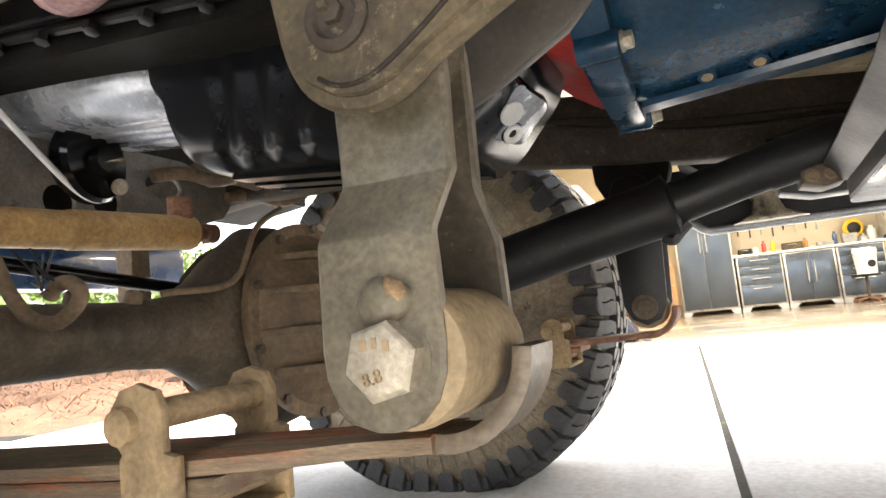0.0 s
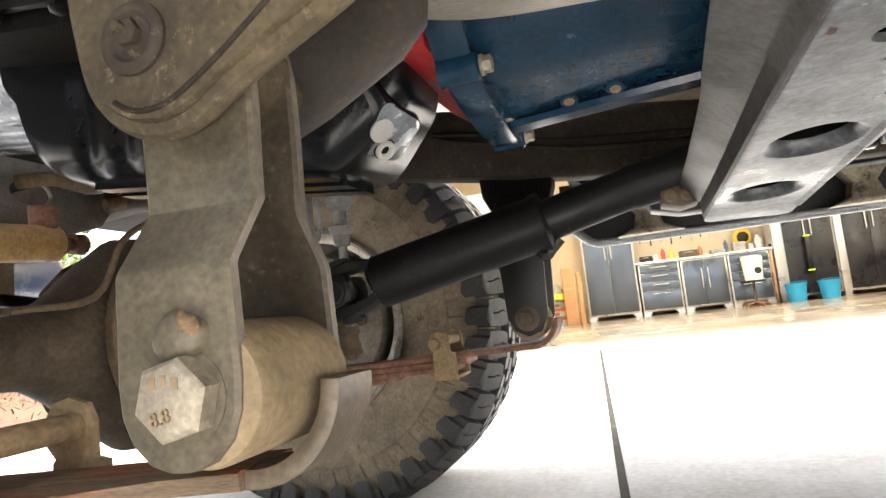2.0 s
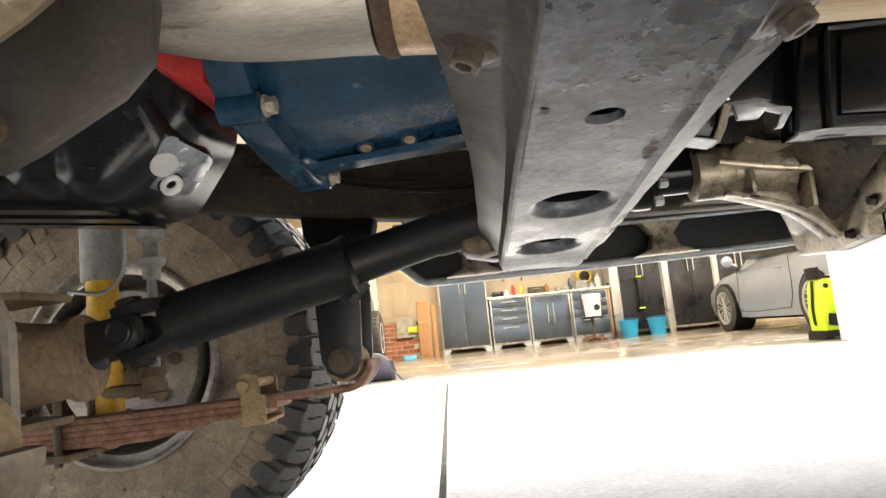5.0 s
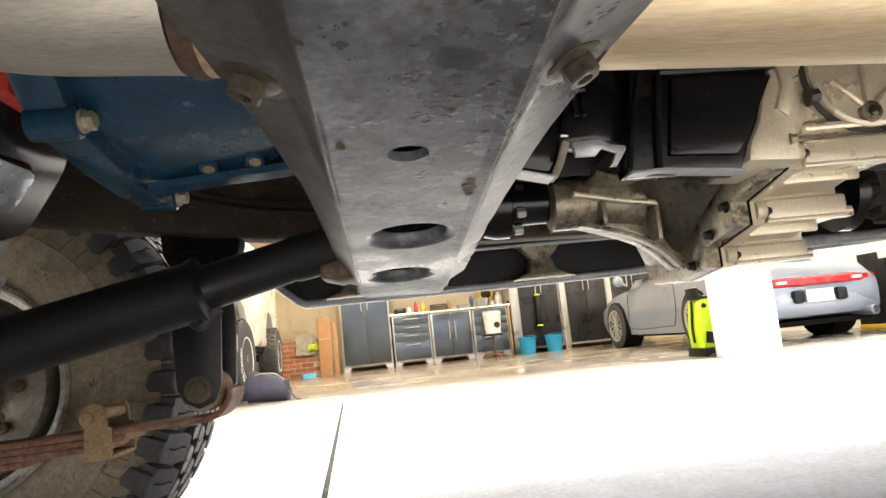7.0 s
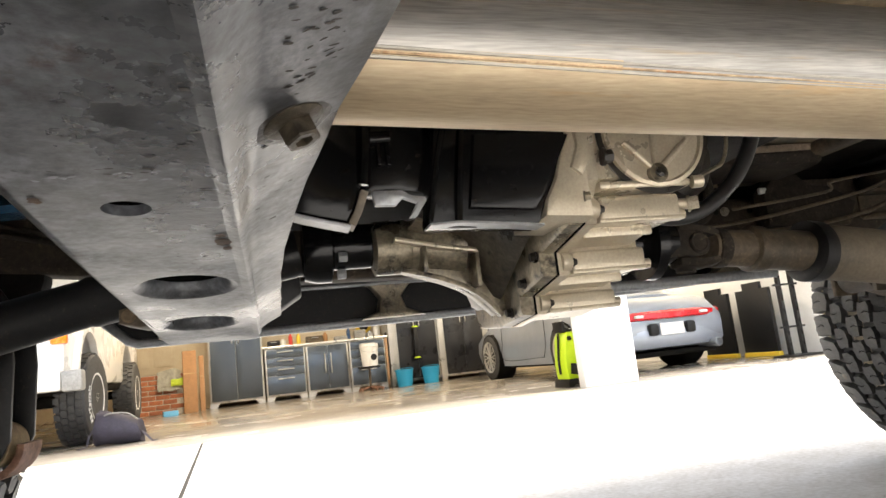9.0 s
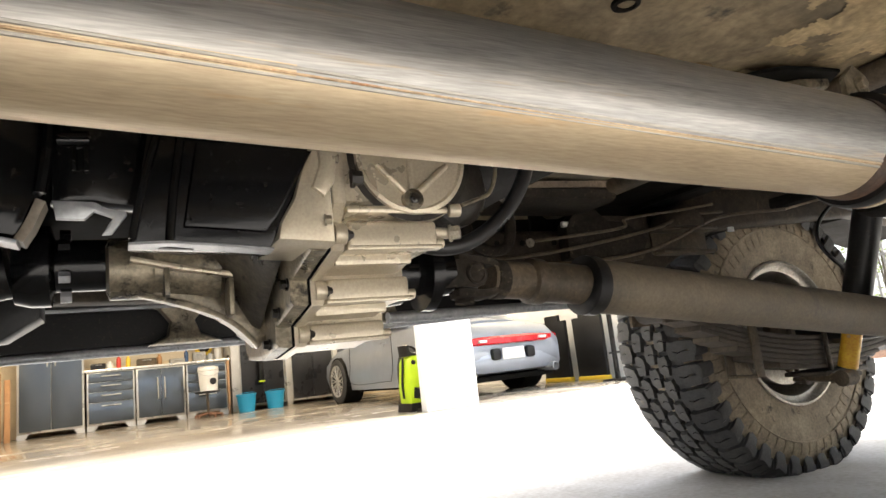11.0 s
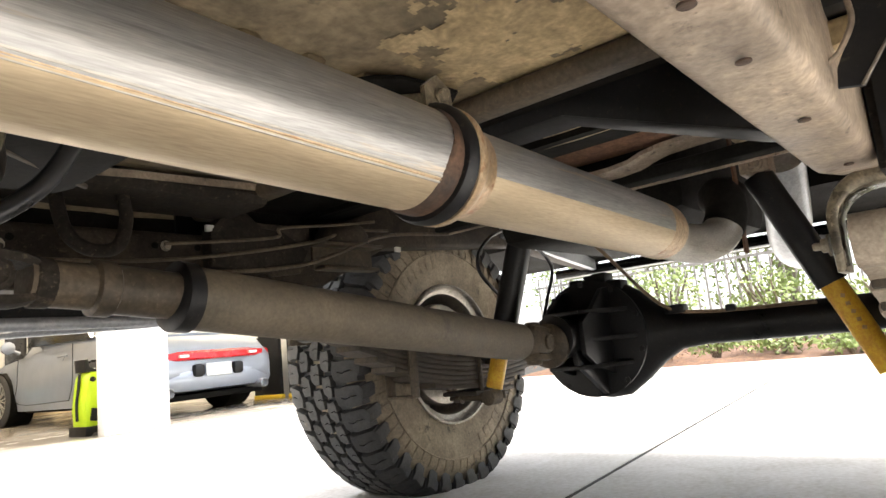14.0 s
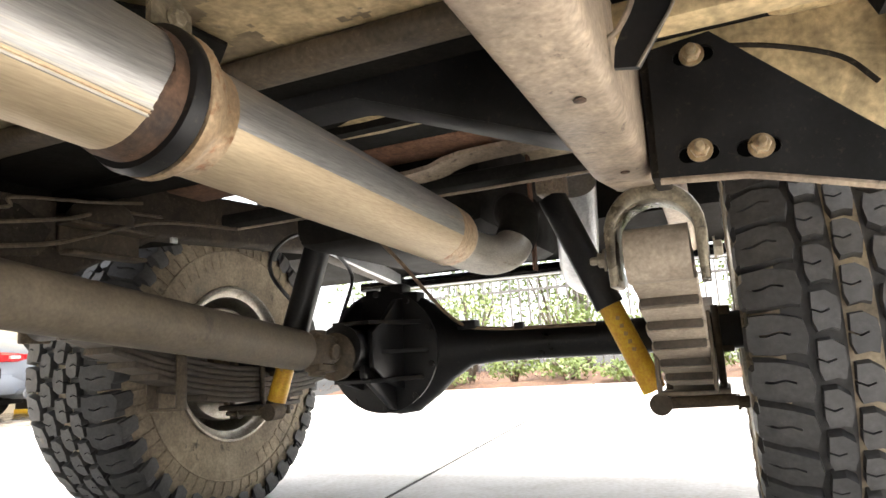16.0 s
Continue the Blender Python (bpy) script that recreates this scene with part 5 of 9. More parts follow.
slab(bm, [(0.637, 0.60), (0.626, 0.585), (0.628, 0.560), (0.620, 0.540), (0.630, 0.532), (0.640, 0.545), (0.643, 0.565), (0.652, 0.580), (0.652, 0.60)], "xz", 0.550, 0.566, bev=0.004)
part("cast_lug", bm, M_alloy, tcase)
for x, z in ((0.6315, 0.566), (0.6215, 0.5135)):
    bm = B()
    bolt(bm, (x + 0.008, 0.555, z), (1, -0.25, 0), 0.0042, 0.006, 1.2)
    part("flange_bolt", bm, M_alloy_dirty, tcase)
bm = B()
sec = [(0.60, 0.60), (0.60, 0.505), (0.65, 0.4885), (0.70, 0.466), (0.755, 0.437), (0.80, 0.427), (0.87, 0.43), (0.90, 0.47), (0.90, 0.60)]
loft(bm, [[(x, 0.78 + (y - 0.78) * k, 0.56 + (z - 0.56) * k) for y, z in sec] for x, k in ((0.54, 0.30), (0.57, 0.42), (0.595, 0.68), (0.608, 0.86), (0.616, 0.90))])
part("case_middle", bm, surf("oil-soaked grey casting", (0.03, 0.026, 0.02), (0.13, 0.11, 0.08), 0.36, 0.2, 18, 0.2, 240, (0.02, 0.018, 0.015), 0.55, 30, grunge=0.4), tcase, "grimy oily casting")
bm = B()
loft(bm, [[(x, 0.73 + (y - 0.73) * k, 0.70 + (z - 0.70) * k) for y, z in SEC] for x, k in ((0.622, 0.985), (0.624, 1.0), (0.635, 1.006), (0.6378, 1.0))])
part("front_flange", bm, M_alloy_dirty, tcase)
for y, z in ((0.66, 0.474), (0.70, 0.452), (0.75, 0.425)):
    bm = B()
    bolt(bm, (0.622, y, z + 0.004), (-1, 0, 0), 0.005, 0.007, 1.2)
    part("flange_bolt", bm, M_grime, tcase)
bm = B()
lathe(bm, (0.472, 0.781, 0.519), (1, 0, 0), [(0, 0.024), (0.003, 0.0315), (0.040, 0.0320), (0.043, 0.0300), (0.085, 0.0345), (0.105, 0.038), (0.112, 0.030), (0.13, 0.03)], 32)
part("output_housing", bm, M_alloy_dirty, tcase)
for pts, w, y, m in (((( 0.493, 0.5215), (0.522, 0.515), (0.551, 0.509), (0.585, 0.5035), (0.604, 0.498), (0.622, 0.489), (0.640, 0.476)), 0.045, 0.760, M_alloy),
                     (((0.500, 0.4885), (0.528, 0.481), (0.554, 0.472), (0.575, 0.4625), (0.590, 0.452), (0.602, 0.440), (0.612, 0.428)), 0.010, 0.757, M_alloy_dirty),
                     (((0.512, 0.537), (0.535, 0.529), (0.56, 0.530), (0.585, 0.5405), (0.60, 0.556)), 0.07, 0.745, M_alloy_dirty),
                     (((0.612, 0.540), (0.618, 0.518), (0.630, 0.500), (0.640, 0.492)), 0.06, 0.70, M_alloy_dirty)):
    bm = B()
    strip(bm, smooth_path([(x, y, z) for x, z in pts], 4), w, 0.0052)
    part("casting_web", bm, m, tcase)
bm = B()
slab(bm, [(0.492, 0.520), (0.503, 0.490), (0.528, 0.4825), (0.554, 0.4735), (0.575, 0.464), (0.590, 0.4535), (0.602, 0.4415), (0.613, 0.430), (0.628, 0.437), (0.636, 0.474), (0.622, 0.488), (0.604, 0.498), (0.551, 0.509)], "xz", 0.768, 0.80, bev=0.004)
part("casting_web", bm, M_alloy_dirty, tcase)
for x, z0, z1 in ((0.525, 0.484, 0.512), (0.585, 0.462, 0.500)):
    bm = B()
    box(bm, x - 0.0025, x + 0.0025, 0.738, 0.80, z0, z1, 0.001)
    part("casting_web", bm, M_alloy_dirty, tcase)
bm = B()
lathe(bm, (0.395, 0.79, 0.525), (1, 0, 0), [(0, 0.036), (0.014, 0.04), (0.03, 0.04), (0.034, 0.026), (0.08, 0.026)], 24)
part("joint_flange", bm, M_gloss, tcase)
for a in range(0, 360, 60):
    bm = B()
    bolt(bm, (0.43, 0.79 + 0.031 * math.cos(radians(a + 30)), 0.525 + 0.031 * math.sin(radians(a + 30))), (1, 0, 0), 0.006, 0.012, 0)
    part("flange_bolt", bm, M_silver if a in (180, 240) else M_gloss, tcase)
bm = B()
lathe(bm, (0.738, 0.75, 0.498), (1, 0, 0), [(0, 0.04), (0.035, 0.036), (0.036, 0.028), (0.06, 0.027), (0.062, 0.045), (0.075, 0.046), (0.078, 0.03), (0.10, 0.028)], 28)
part("rear_output", bm, M_gloss, tcase)
bm = B()
tube(bm, smooth_path([(0.90, 0.64, 0.64), (0.90, 0.645, 0.60), (0.875, 0.65, 0.555), (0.83, 0.65, 0.52), (0.785, 0.65, 0.508), (0.74, 0.66, 0.52)], 7), 0.0085, 12)
part("breather_hose", bm, M_hose, tcase, "black rubber hose")
bm = B()
tube(bm, smooth_path([(0.775, 0.585, 0.536), (0.80, 0.60, 0.546), (0.825, 0.61, 0.558), (0.835, 0.61, 0.585), (0.83, 0.61, 0.62)], 6), 0.0022, 6)
part("vent_wire", bm, M_alloy_dirty, tcase)
bm = B()
box(bm, 0.62, 0.98, 0.62, 0.86, 0.60, 0.70, 0.03)
part("case_top", bm, M_black_dull, tcase)
bm = B()
lathe(bm, (0.80, 0.68, 0.58), (0.3, -0.9, 0), [(0, 0.05), (0.03, 0.048), (0.04, 0.035)], 20)
part("speed_sensor", bm, M_grime, tcase)


# propeller shafts with universal joints
def u_joint(bm, at, d, r):
    """Two forked yokes at right angles on a cross with round bearing caps."""
    d = Vector(d).normalized()
    side = Vector((0, 0, 1)).cross(d).normalized()
    up = d.cross(side)
    at = Vector(at)
    for q, w, sg in ((side, up, 1), (up, side, -1)):
        back = -d * sg
        lathe(bm, at + back * r * 1.25, back, [(0, r * 0.55), (r * 0.2, r * 0.95), (r * 0.75, r * 0.92), (r * 0.95, r * 0.75)], 20)
        for k in (-1, 1):
            loops = []
            for t, hw, o in ((-0.62, 0.22, 0.86), (-0.50, 0.46, 0.84), (-0.1, 0.60, 0.84), (0.4, 0.58, 0.84), (0.9, 0.62, 0.80), (1.35, 0.70, 0.66), (1.6, 0.66, 0.5)):
                c = at + back * (r * t)
                loops.append([c + q * (k * r * (o + e)) + w * (r * hw * f) for e, f in ((-0.22, -1), (-0.22, 1), (0.10, 1.0), (0.20, 0.6), (0.20, -0.6), (0.10, -1.0))])
            loft(bm, loops)
            lathe(bm, at + q * (k * r * 0.95), q * k, [(0, r * 0.46), (r * 0.24, r * 0.46), (r * 0.28, r * 0.40), (r * 0.22, r * 0.34), (r * 0.22, r * 0.05)], 22)
        tube(bm, [at - q * r * 0.95, at + q * r * 0.95], r * 0.30, 14)
    return bm


bm = B()
tube(bm, [(-0.155, 0.79, 0.411), (-0.15, 0.79, 0.413), (0.055, 0.796, 0.457), (0.07, 0.796, 0.4605), (0.074, 0.796, 0.461), (0.17, 0.797, 0.484), (0.175, 0.797, 0.485), (0.39, 0.79, 0.522)], [0.028, 0.0345, 0.0345, 0.0375, 0.026, 0.025, 0.027, 0.027], 28)
fshaft = part("front_propeller_shaft", bm, M_black, truck)
bm = B()
u_joint(bm, (-0.198, 0.788, 0.406), (1, 0.01, 0.2), 0.034)
part("universal_joint", bm, M_black, fshaft)
bm = B()
tube(bm, smooth_path([(0.058, 0.797, 0.425), (0.066, 0.797, 0.42), (0.074, 0.797, 0.428), (0.085, 0.797, 0.438)], 4), 0.008, 8)
part("boot_clip", bm, M_black, fshaft)
bm = B()
tube(bm, [(0.895, 0.752, 0.488), (0.955, 0.754, 0.483), (0.958, 0.754, 0.4828), (0.975, 0.754, 0.481), (0.978, 0.755, 0.481), (1.05, 0.757, 0.474)], [0.024, 0.024, 0.030, 0.030, 0.027, 0.027], 28)
rshaft = part("rear_propeller_shaft", bm, M_axle, truck, "dusty brown propeller shaft")
bm = B()
tube(bm, [(1.066, 0.7575, 0.4725), (1.80, 0.79, 0.383), (1.812, 0.79, 0.3815)], [0.0375, 0.0375, 0.03], 32)
part("shaft_tube", bm, M_shaft, rshaft)
bm = B()
tube(bm, [(1.045, 0.757, 0.4745), (1.047, 0.757, 0.474), (1.066, 0.7575, 0.472), (1.068, 0.7575, 0.472)], [0.03, 0.041, 0.041, 0.03], 28)
part("seal_ring", bm, M_black, rshaft)
bm = B()
u_joint(bm, (0.862, 0.751, 0.491), (1, 0.01, -0.1), 0.027)
part("universal_joint", bm, M_rail_dark, rshaft)
bm = B()
u_joint(bm, (1.862, 0.792, 0.376), (1, 0.01, -0.1), 0.036)
part("universal_joint", bm, M_axle, rshaft)


# axles: tapered banjo housings
def banjo(bm, ax, yc, r_out, r_tube):
    loops = []
    for y, rx, rz in ((-0.02, r_tube, r_tube), (yc - 0.25, r_tube, r_tube), (yc - 0.19, r_tube * 1.1, r_tube * 1.15), (yc - 0.14, 0.06, 0.07), (yc - 0.10, 0.068, 0.105), (yc - 0.05, 0.075, r_out - 0.006), (yc, 0.078, r_out),
                      (yc + 0.05, 0.075, r_out - 0.006), (yc + 0.10, 0.068, 0.105), (yc + 0.14, 0.06, 0.07), (yc + 0.19, r_tube * 1.1, r_tube * 1.15), (yc + 0.24, r_tube, r_tube), (1.22, r_tube, r_tube)):
        loops.append([(ax + rx * math.cos(2 * math.pi * k / 28), y, WZ + rz * math.sin(2 * math.pi * k / 28)) for k in range(28)])
    return loft(bm, loops)


def carrier(ax, yc, sgn, mat, parent, dark, boxed=False):
    """Bolted carrier with webs and a pinion nose pointing along x."""
    bm = B()
    prof = [(0.045, 0.135), (0.058, 0.137), (0.06, 0.120), (0.072, 0.108), (0.095, 0.085), (0.12, 0.066), (0.155, 0.052), (0.19, 0.046), (0.225, 0.044), (0.228, 0.05), (0.236, 0.05), (0.238, 0.03)]
    if boxed:
        prof = [(0.045, 0.135), (0.058, 0.137), (0.060, 0.130), (0.063, 0.112), (0.066, 0.060), (0.080, 0.048), (0.13, 0.042), (0.19, 0.042), (0.200, 0.046), (0.225, 0.046), (0.228, 0.05), (0.236, 0.05), (0.238, 0.03)]
    lathe(bm, (ax, yc, WZ), (sgn, 0, 0.04), prof, 36)
    c = part("carrier", bm, mat, parent)
    for a in range(15, 375, 36):
        bm = B()
        bolt(bm, (ax + sgn * 0.058, yc + 0.129 * math.cos(radians(a)), WZ + 0.129 * math.sin(radians(a)) + 0.002), (sgn, 0, 0), 0.007, 0.009, 0)
        part("carrier_bolt", bm, dark, parent)
    if boxed:
        for y0, top in ((-0.052, 0.118), (0.052, 0.118)):
            bm = B()
            slab(bm, [(ax + sgn * 0.055, WZ + top), (ax + sgn * 0.085, WZ + top - 0.004), (ax + sgn * 0.150, WZ + 0.066), (ax + sgn * 0.200, WZ + 0.040), (ax + sgn * 0.200, WZ - 0.030), (ax + sgn * 0.150, WZ - 0.060), (ax + sgn * 0.055, WZ - 0.085)], "xz", yc + y0 - 0.006, yc + y0 + 0.006, bev=0.0015)
            part("web", bm, mat, parent)
        bm = B()
        slab(bm, [(ax + sgn * 0.055, WZ - 0.128), (ax + sgn * 0.08, WZ - 0.124), (ax + sgn * 0.2, WZ - 0.05), (ax + sgn * 0.2, WZ - 0.02), (ax + sgn * 0.055, WZ - 0.03)], "xz", yc - 0.035, yc - 0.023, bev=0.0015)
        part("web", bm, mat, parent)
        for y0, h in ((-0.06, 0.135), (0.01, 0.155), (0.05, 0.148)):
            bm = B()
            box(bm, ax - 0.012, ax + 0.03, yc + y0 - 0.014, yc + y0 + 0.014, WZ + 0.09, WZ + h, 0.004)
            part("housing_lug", bm, mat, parent)
    for k, z in enumerate((-0.058, 0.0, 0.062) if boxed else (-0.062, -0.012, 0.04, 0.085)):
        bm = B()
        w = math.sqrt(max(0.0, 0.120 ** 2 - z ** 2))
        slab(bm, [(ax + sgn * 0.06, yc - w), (ax + sgn * 0.09, yc - w * 0.90), (ax + sgn * 0.14, yc - w * 0.62), (ax + sgn * 0.19, yc - 0.044), (ax + sgn * 0.19, yc + 0.044), (ax + sgn * 0.14, yc + w * 0.62), (ax + sgn * 0.09, yc + w * 0.90), (ax + sgn * 0.06, yc + w)], "xy", WZ + z - 0.0045, WZ + z + 0.0045, bev=0.0012)
        part("web", bm, mat, parent)
    return c


bm = B()
banjo(bm, FX, 0.762, 0.145, 0.0375)
faxle = part("front_axle", bm, M_axle, truck, "dusty black front axle housing")
carrier(FX + 0.02, 0.762, 1, M_axle_mud, faxle, M_axle)
bm = B()
tube(bm, smooth_path([(FX + 0.05, 0.52, 0.414), (FX + 0.08, 0.60, 0.425), (FX + 0.09, 0.635, 0.49), (FX + 0.08, 0.70, 0.525)], 5), 0.004, 8)
part("axle_line", bm, M_axle_mud, faxle)
for y in (0.43, 0.50):
    bm = B()
    lathe(bm, (FX + 0.03, y, 0.412), (0.3, 0, 1), [(-0.006, 0.01), (0.005, 0.009), (0.008, 0.005)], 10)
    part("line_clip", bm, M_axle_mud, faxle)
bm = B()
loft(bm, [[(FX - 0.045 + 0.02 * math.cos(2 * math.pi * k / 20) * s, 0.762 + 0.13 * math.cos(2 * math.pi * k / 20) * s, WZ + 0.13 * math.sin(2 * math.pi * k / 20) * s) for k in range(20)] for s in (1.0, 0.95)])
part("cover", bm, M_axle_mud, faxle)
bm = B()
tube(bm, [(-0.57, 0.30, 0.47), (-0.555, 0.41, 0.457), (-0.55, 0.70, 0.425), (-0.55, 0.95, 0.40)], 0.0085, 12)
part("tie_rod", bm, M_gloss, truck)
bm = B()
tube(bm, [(-0.60, 0.28, 0.497), (-0.60, 0.522, 0.508), (-0.60, 0.523, 0.508), (-0.60, 0.715, 0.52)], [0.0235, 0.0235, 0.0255, 0.0255], 24)
damper = part("steering_damper", bm, M_damper, truck, "dirty yellow steering damper")
bm = B()
lathe(bm, (-0.60, 0.715, 0.52), (0, 1, 0.06), [(0, 0.02), (0.012, 0.018), (0.014, 0.009), (0.03, 0.009), (0.031, 0.015), (0.05, 0.015)], 16)
tube(bm, [(-0.60, 0.70, 0.535), (-0.60, 0.70, 0.57)], 0.018, 12)
part("damper_mount", bm, M_rust, damper)
bm = B()
tube(bm, smooth_path([(-0.49, 0.358, 0.47), (-0.47, 0.36, 0.436), (-0.458, 0.36, 0.416), (-0.434, 0.36, 0.393), (-0.401, 0.36, 0.384), (-0.376, 0.36, 0.393), (-0.369, 0.362, 0.406), (-0.383, 0.364, 0.4165), (-0.403, 0.366, 0.4165), (-0.414, 0.367, 0.408)], 6), 0.0066, 12)
part("brake_hose", bm, M_axle_mud, truck)
for i in range(10):
    bm = B()
    tube(bm, [(-0.395 + random.uniform(-.01, .01), 0.352, 0.415 + random.uniform(-.006, .012)), (-0.40 + random.uniform(-.03, .015), 0.352 + random.uniform(-.01, .01), 0.425 + random.uniform(-.02, .025))], 0.0012, 5)
    part("cable_tie", bm, M_hose, truck)

# rear axle
bm = B()
banjo(bm, RX, 0.775, 0.145, 0.036)
raxle = part("rear_axle", bm, M_black, truck, "satin black rear axle housing")
carrier(RX - 0.02, 0.775, -1, M_black, raxle, M_black, True)
bm = B()
lathe(bm, (RX - 0.262, 0.785, WZ - 0.004), (1, 0, 0), [(-0.012, 0.03), (0, 0.048), (0.012, 0.048), (0.014, 0.034), (0.03, 0.032)], 24)
part("pinion_flange", bm, M_axle, raxle)
bm = B()
box(bm, RX - 0.055, RX - 0.02, 0.555, 0.60, 0.41, 0.43, 0.004)
part("axle_bracket", bm, M_black, raxle)
bm = B()
box(bm, RX - 0.05, RX - 0.03, 0.45, 0.47, 0.402, 0.417, 0.003)
part("axle_bracket", bm, M_black, raxle)
bm = B()
box(bm, RX - 0.03, RX + 0.02, 0.74, 0.78, 0.505, 0.53, 0.006)
part("breather", bm, M_black, raxle)
bm = B()
tube(bm, smooth_path([(1.75, 0.66, 0.64), (1.95, 0.655, 0.56), (2.10, 0.60, 0.435), (2.13, 0.52, 0.408), (2.14, 0.3, 0.402)], 7), 0.004, 8)
part("axle_line", bm, M_axle_mud, raxle)

# wheels
def tyre_block(kind):
    """One tread block at the top of the wheel, its axis along y, the inner face at y=0 and the outer at 0.27."""
    bm = B()
    R = 0.405
    far = kind.endswith("far")
    if kind.startswith("shoulder"):
        pts = [(-0.0270, 0.0), (-0.002, 0.0), (-0.001, 0.020), (-0.006, 0.036), (-0.002, 0.050), (0.001, 0.049), (-0.003, 0.036), (0.0025, 0.020), (0.0015, 0.0), (0.0260, 0.0), (0.0275, 0.030), (0.0245, 0.052), (0.0270, 0.066), (0.004, 0.0715), (-0.020, 0.066), (-0.0260, 0.050), (-0.0290, 0.030)]
    else:
        c = {"centre": 0.0945, "middle": 0.135, "centre_far": 0.0945}[kind]
        pts = [(-0.026, -0.0155), (-0.004, -0.0170), (0.001, -0.006), (-0.003, 0.004), (-0.0005, 0.0045), (0.0040, -0.006), (-0.001, -0.0170), (0.014, -0.0175), (0.0270, -0.0130), (0.0235, 0.003), (0.0265, 0.0125), (0.004, 0.0172), (-0.018, 0.0150), (-0.0280, 0.001)]
        pts = [(x, c + y) for x, y in pts]
    if far:
        pts = [(-x, 0.27 - y) for x, y in pts]
    cx, cy = sum(p[0] for p in pts) / len(pts), sum(p[1] for p in pts) / len(pts)
    loops = []
    for k, up in ((1.03, -0.024), (1.0, -0.0035), (0.975, 0.0)):
        lp = []
        for x, y in pts:
            q = cy + (y - cy) * k
            dz = 0.022 * max(0, (abs(q - 0.135) - 0.08) / 0.055) ** 2
            xx = cx + (x - cx) * k
            lp.append((xx, min(0.27, max(0.0, q)), R + up - dz - 0.5 * xx * xx / R))
        loops.append(lp)
    loft(bm, loops)
    if kind.startswith("shoulder"):
        s = 1 if far else -1
        c = 0.135 + s * 0.135
        loft(bm, [[(-0.026, c - s * 0.012, 0.388), (0.025, c - s * 0.012, 0.388), (0.021, c + s * d, z), (0.010, c + s * (d + 0.001), z - 0.006), (-0.012, c + s * d, z)] for d, z in ((0.0035, 0.382), (0.0075, 0.362), (0.003, 0.338))])
    return finish(bm, "tread_block", M_tread, 30)


BLOCKS = [tyre_block(k) for k in ("shoulder", "centre", "middle", "centre_far", "shoulder_far")]
NB = 39


def letters(bm, text, cx, yface, cz_, radius, start, size, d):
    """Raised words round a tyre, tops outward, on the face at yface looking along -d."""
    cu = bpy.data.curves.new("words", "FONT")
    cu.body = text
    cu.size = size
    cu.extrude = 0.002
    ob = new("words", cu)
    me = bpy.data.meshes.new_from_object(ob.evaluated_get(bpy.context.evaluated_depsgraph_get()))
    tb = bmesh.new()
    tb.from_mesh(me)
    bmesh.ops.subdivide_edges(tb, edges=tb.edges, cuts=0)
    for v in tb.verts:
        a = start - d * v.co.x / radius
        r = radius + v.co.y
        v.co = Vector((cx - r * math.sin(a) * -1.0, yface - d * v.co.z, cz_ + r * math.cos(a)))
    me2 = bpy.data.meshes.new("words")
    tb.to_mesh(me2)
    tb.free()
    bm.from_mesh(me2)
    bpy.data.objects.remove(ob)
    return bm


def raised_bars(parent, cx, yface, cz_, radius, start, n, d):
    """Raised plain bars round a tyre where its lettering stands."""
    rnd = random.Random(n)
    for i in range(n):
        a = start - d * i * 0.030 / radius
        r = Vector((math.sin(a), 0, math.cos(a)))
        t = Vector((math.cos(a), 0, -math.sin(a)))
        w, h = rnd.choice((0.009, 0.011, 0.012)), rnd.choice((0.017, 0.021))
        c = Vector((cx, yface, cz_)) + r * radius
        bm = B()
        loft(bm, [[c + t * w * k * p + r * h * k * q - Vector((0, d * o, 0)) for p, q in ((-1, -1), (1, -1), (1, 1), (-1, 1))] for k, o in ((1.0, -0.003), (0.98, 0.0016), (0.8, 0.0022))])
        part("raised_bar", bm, M_sidewall, parent)


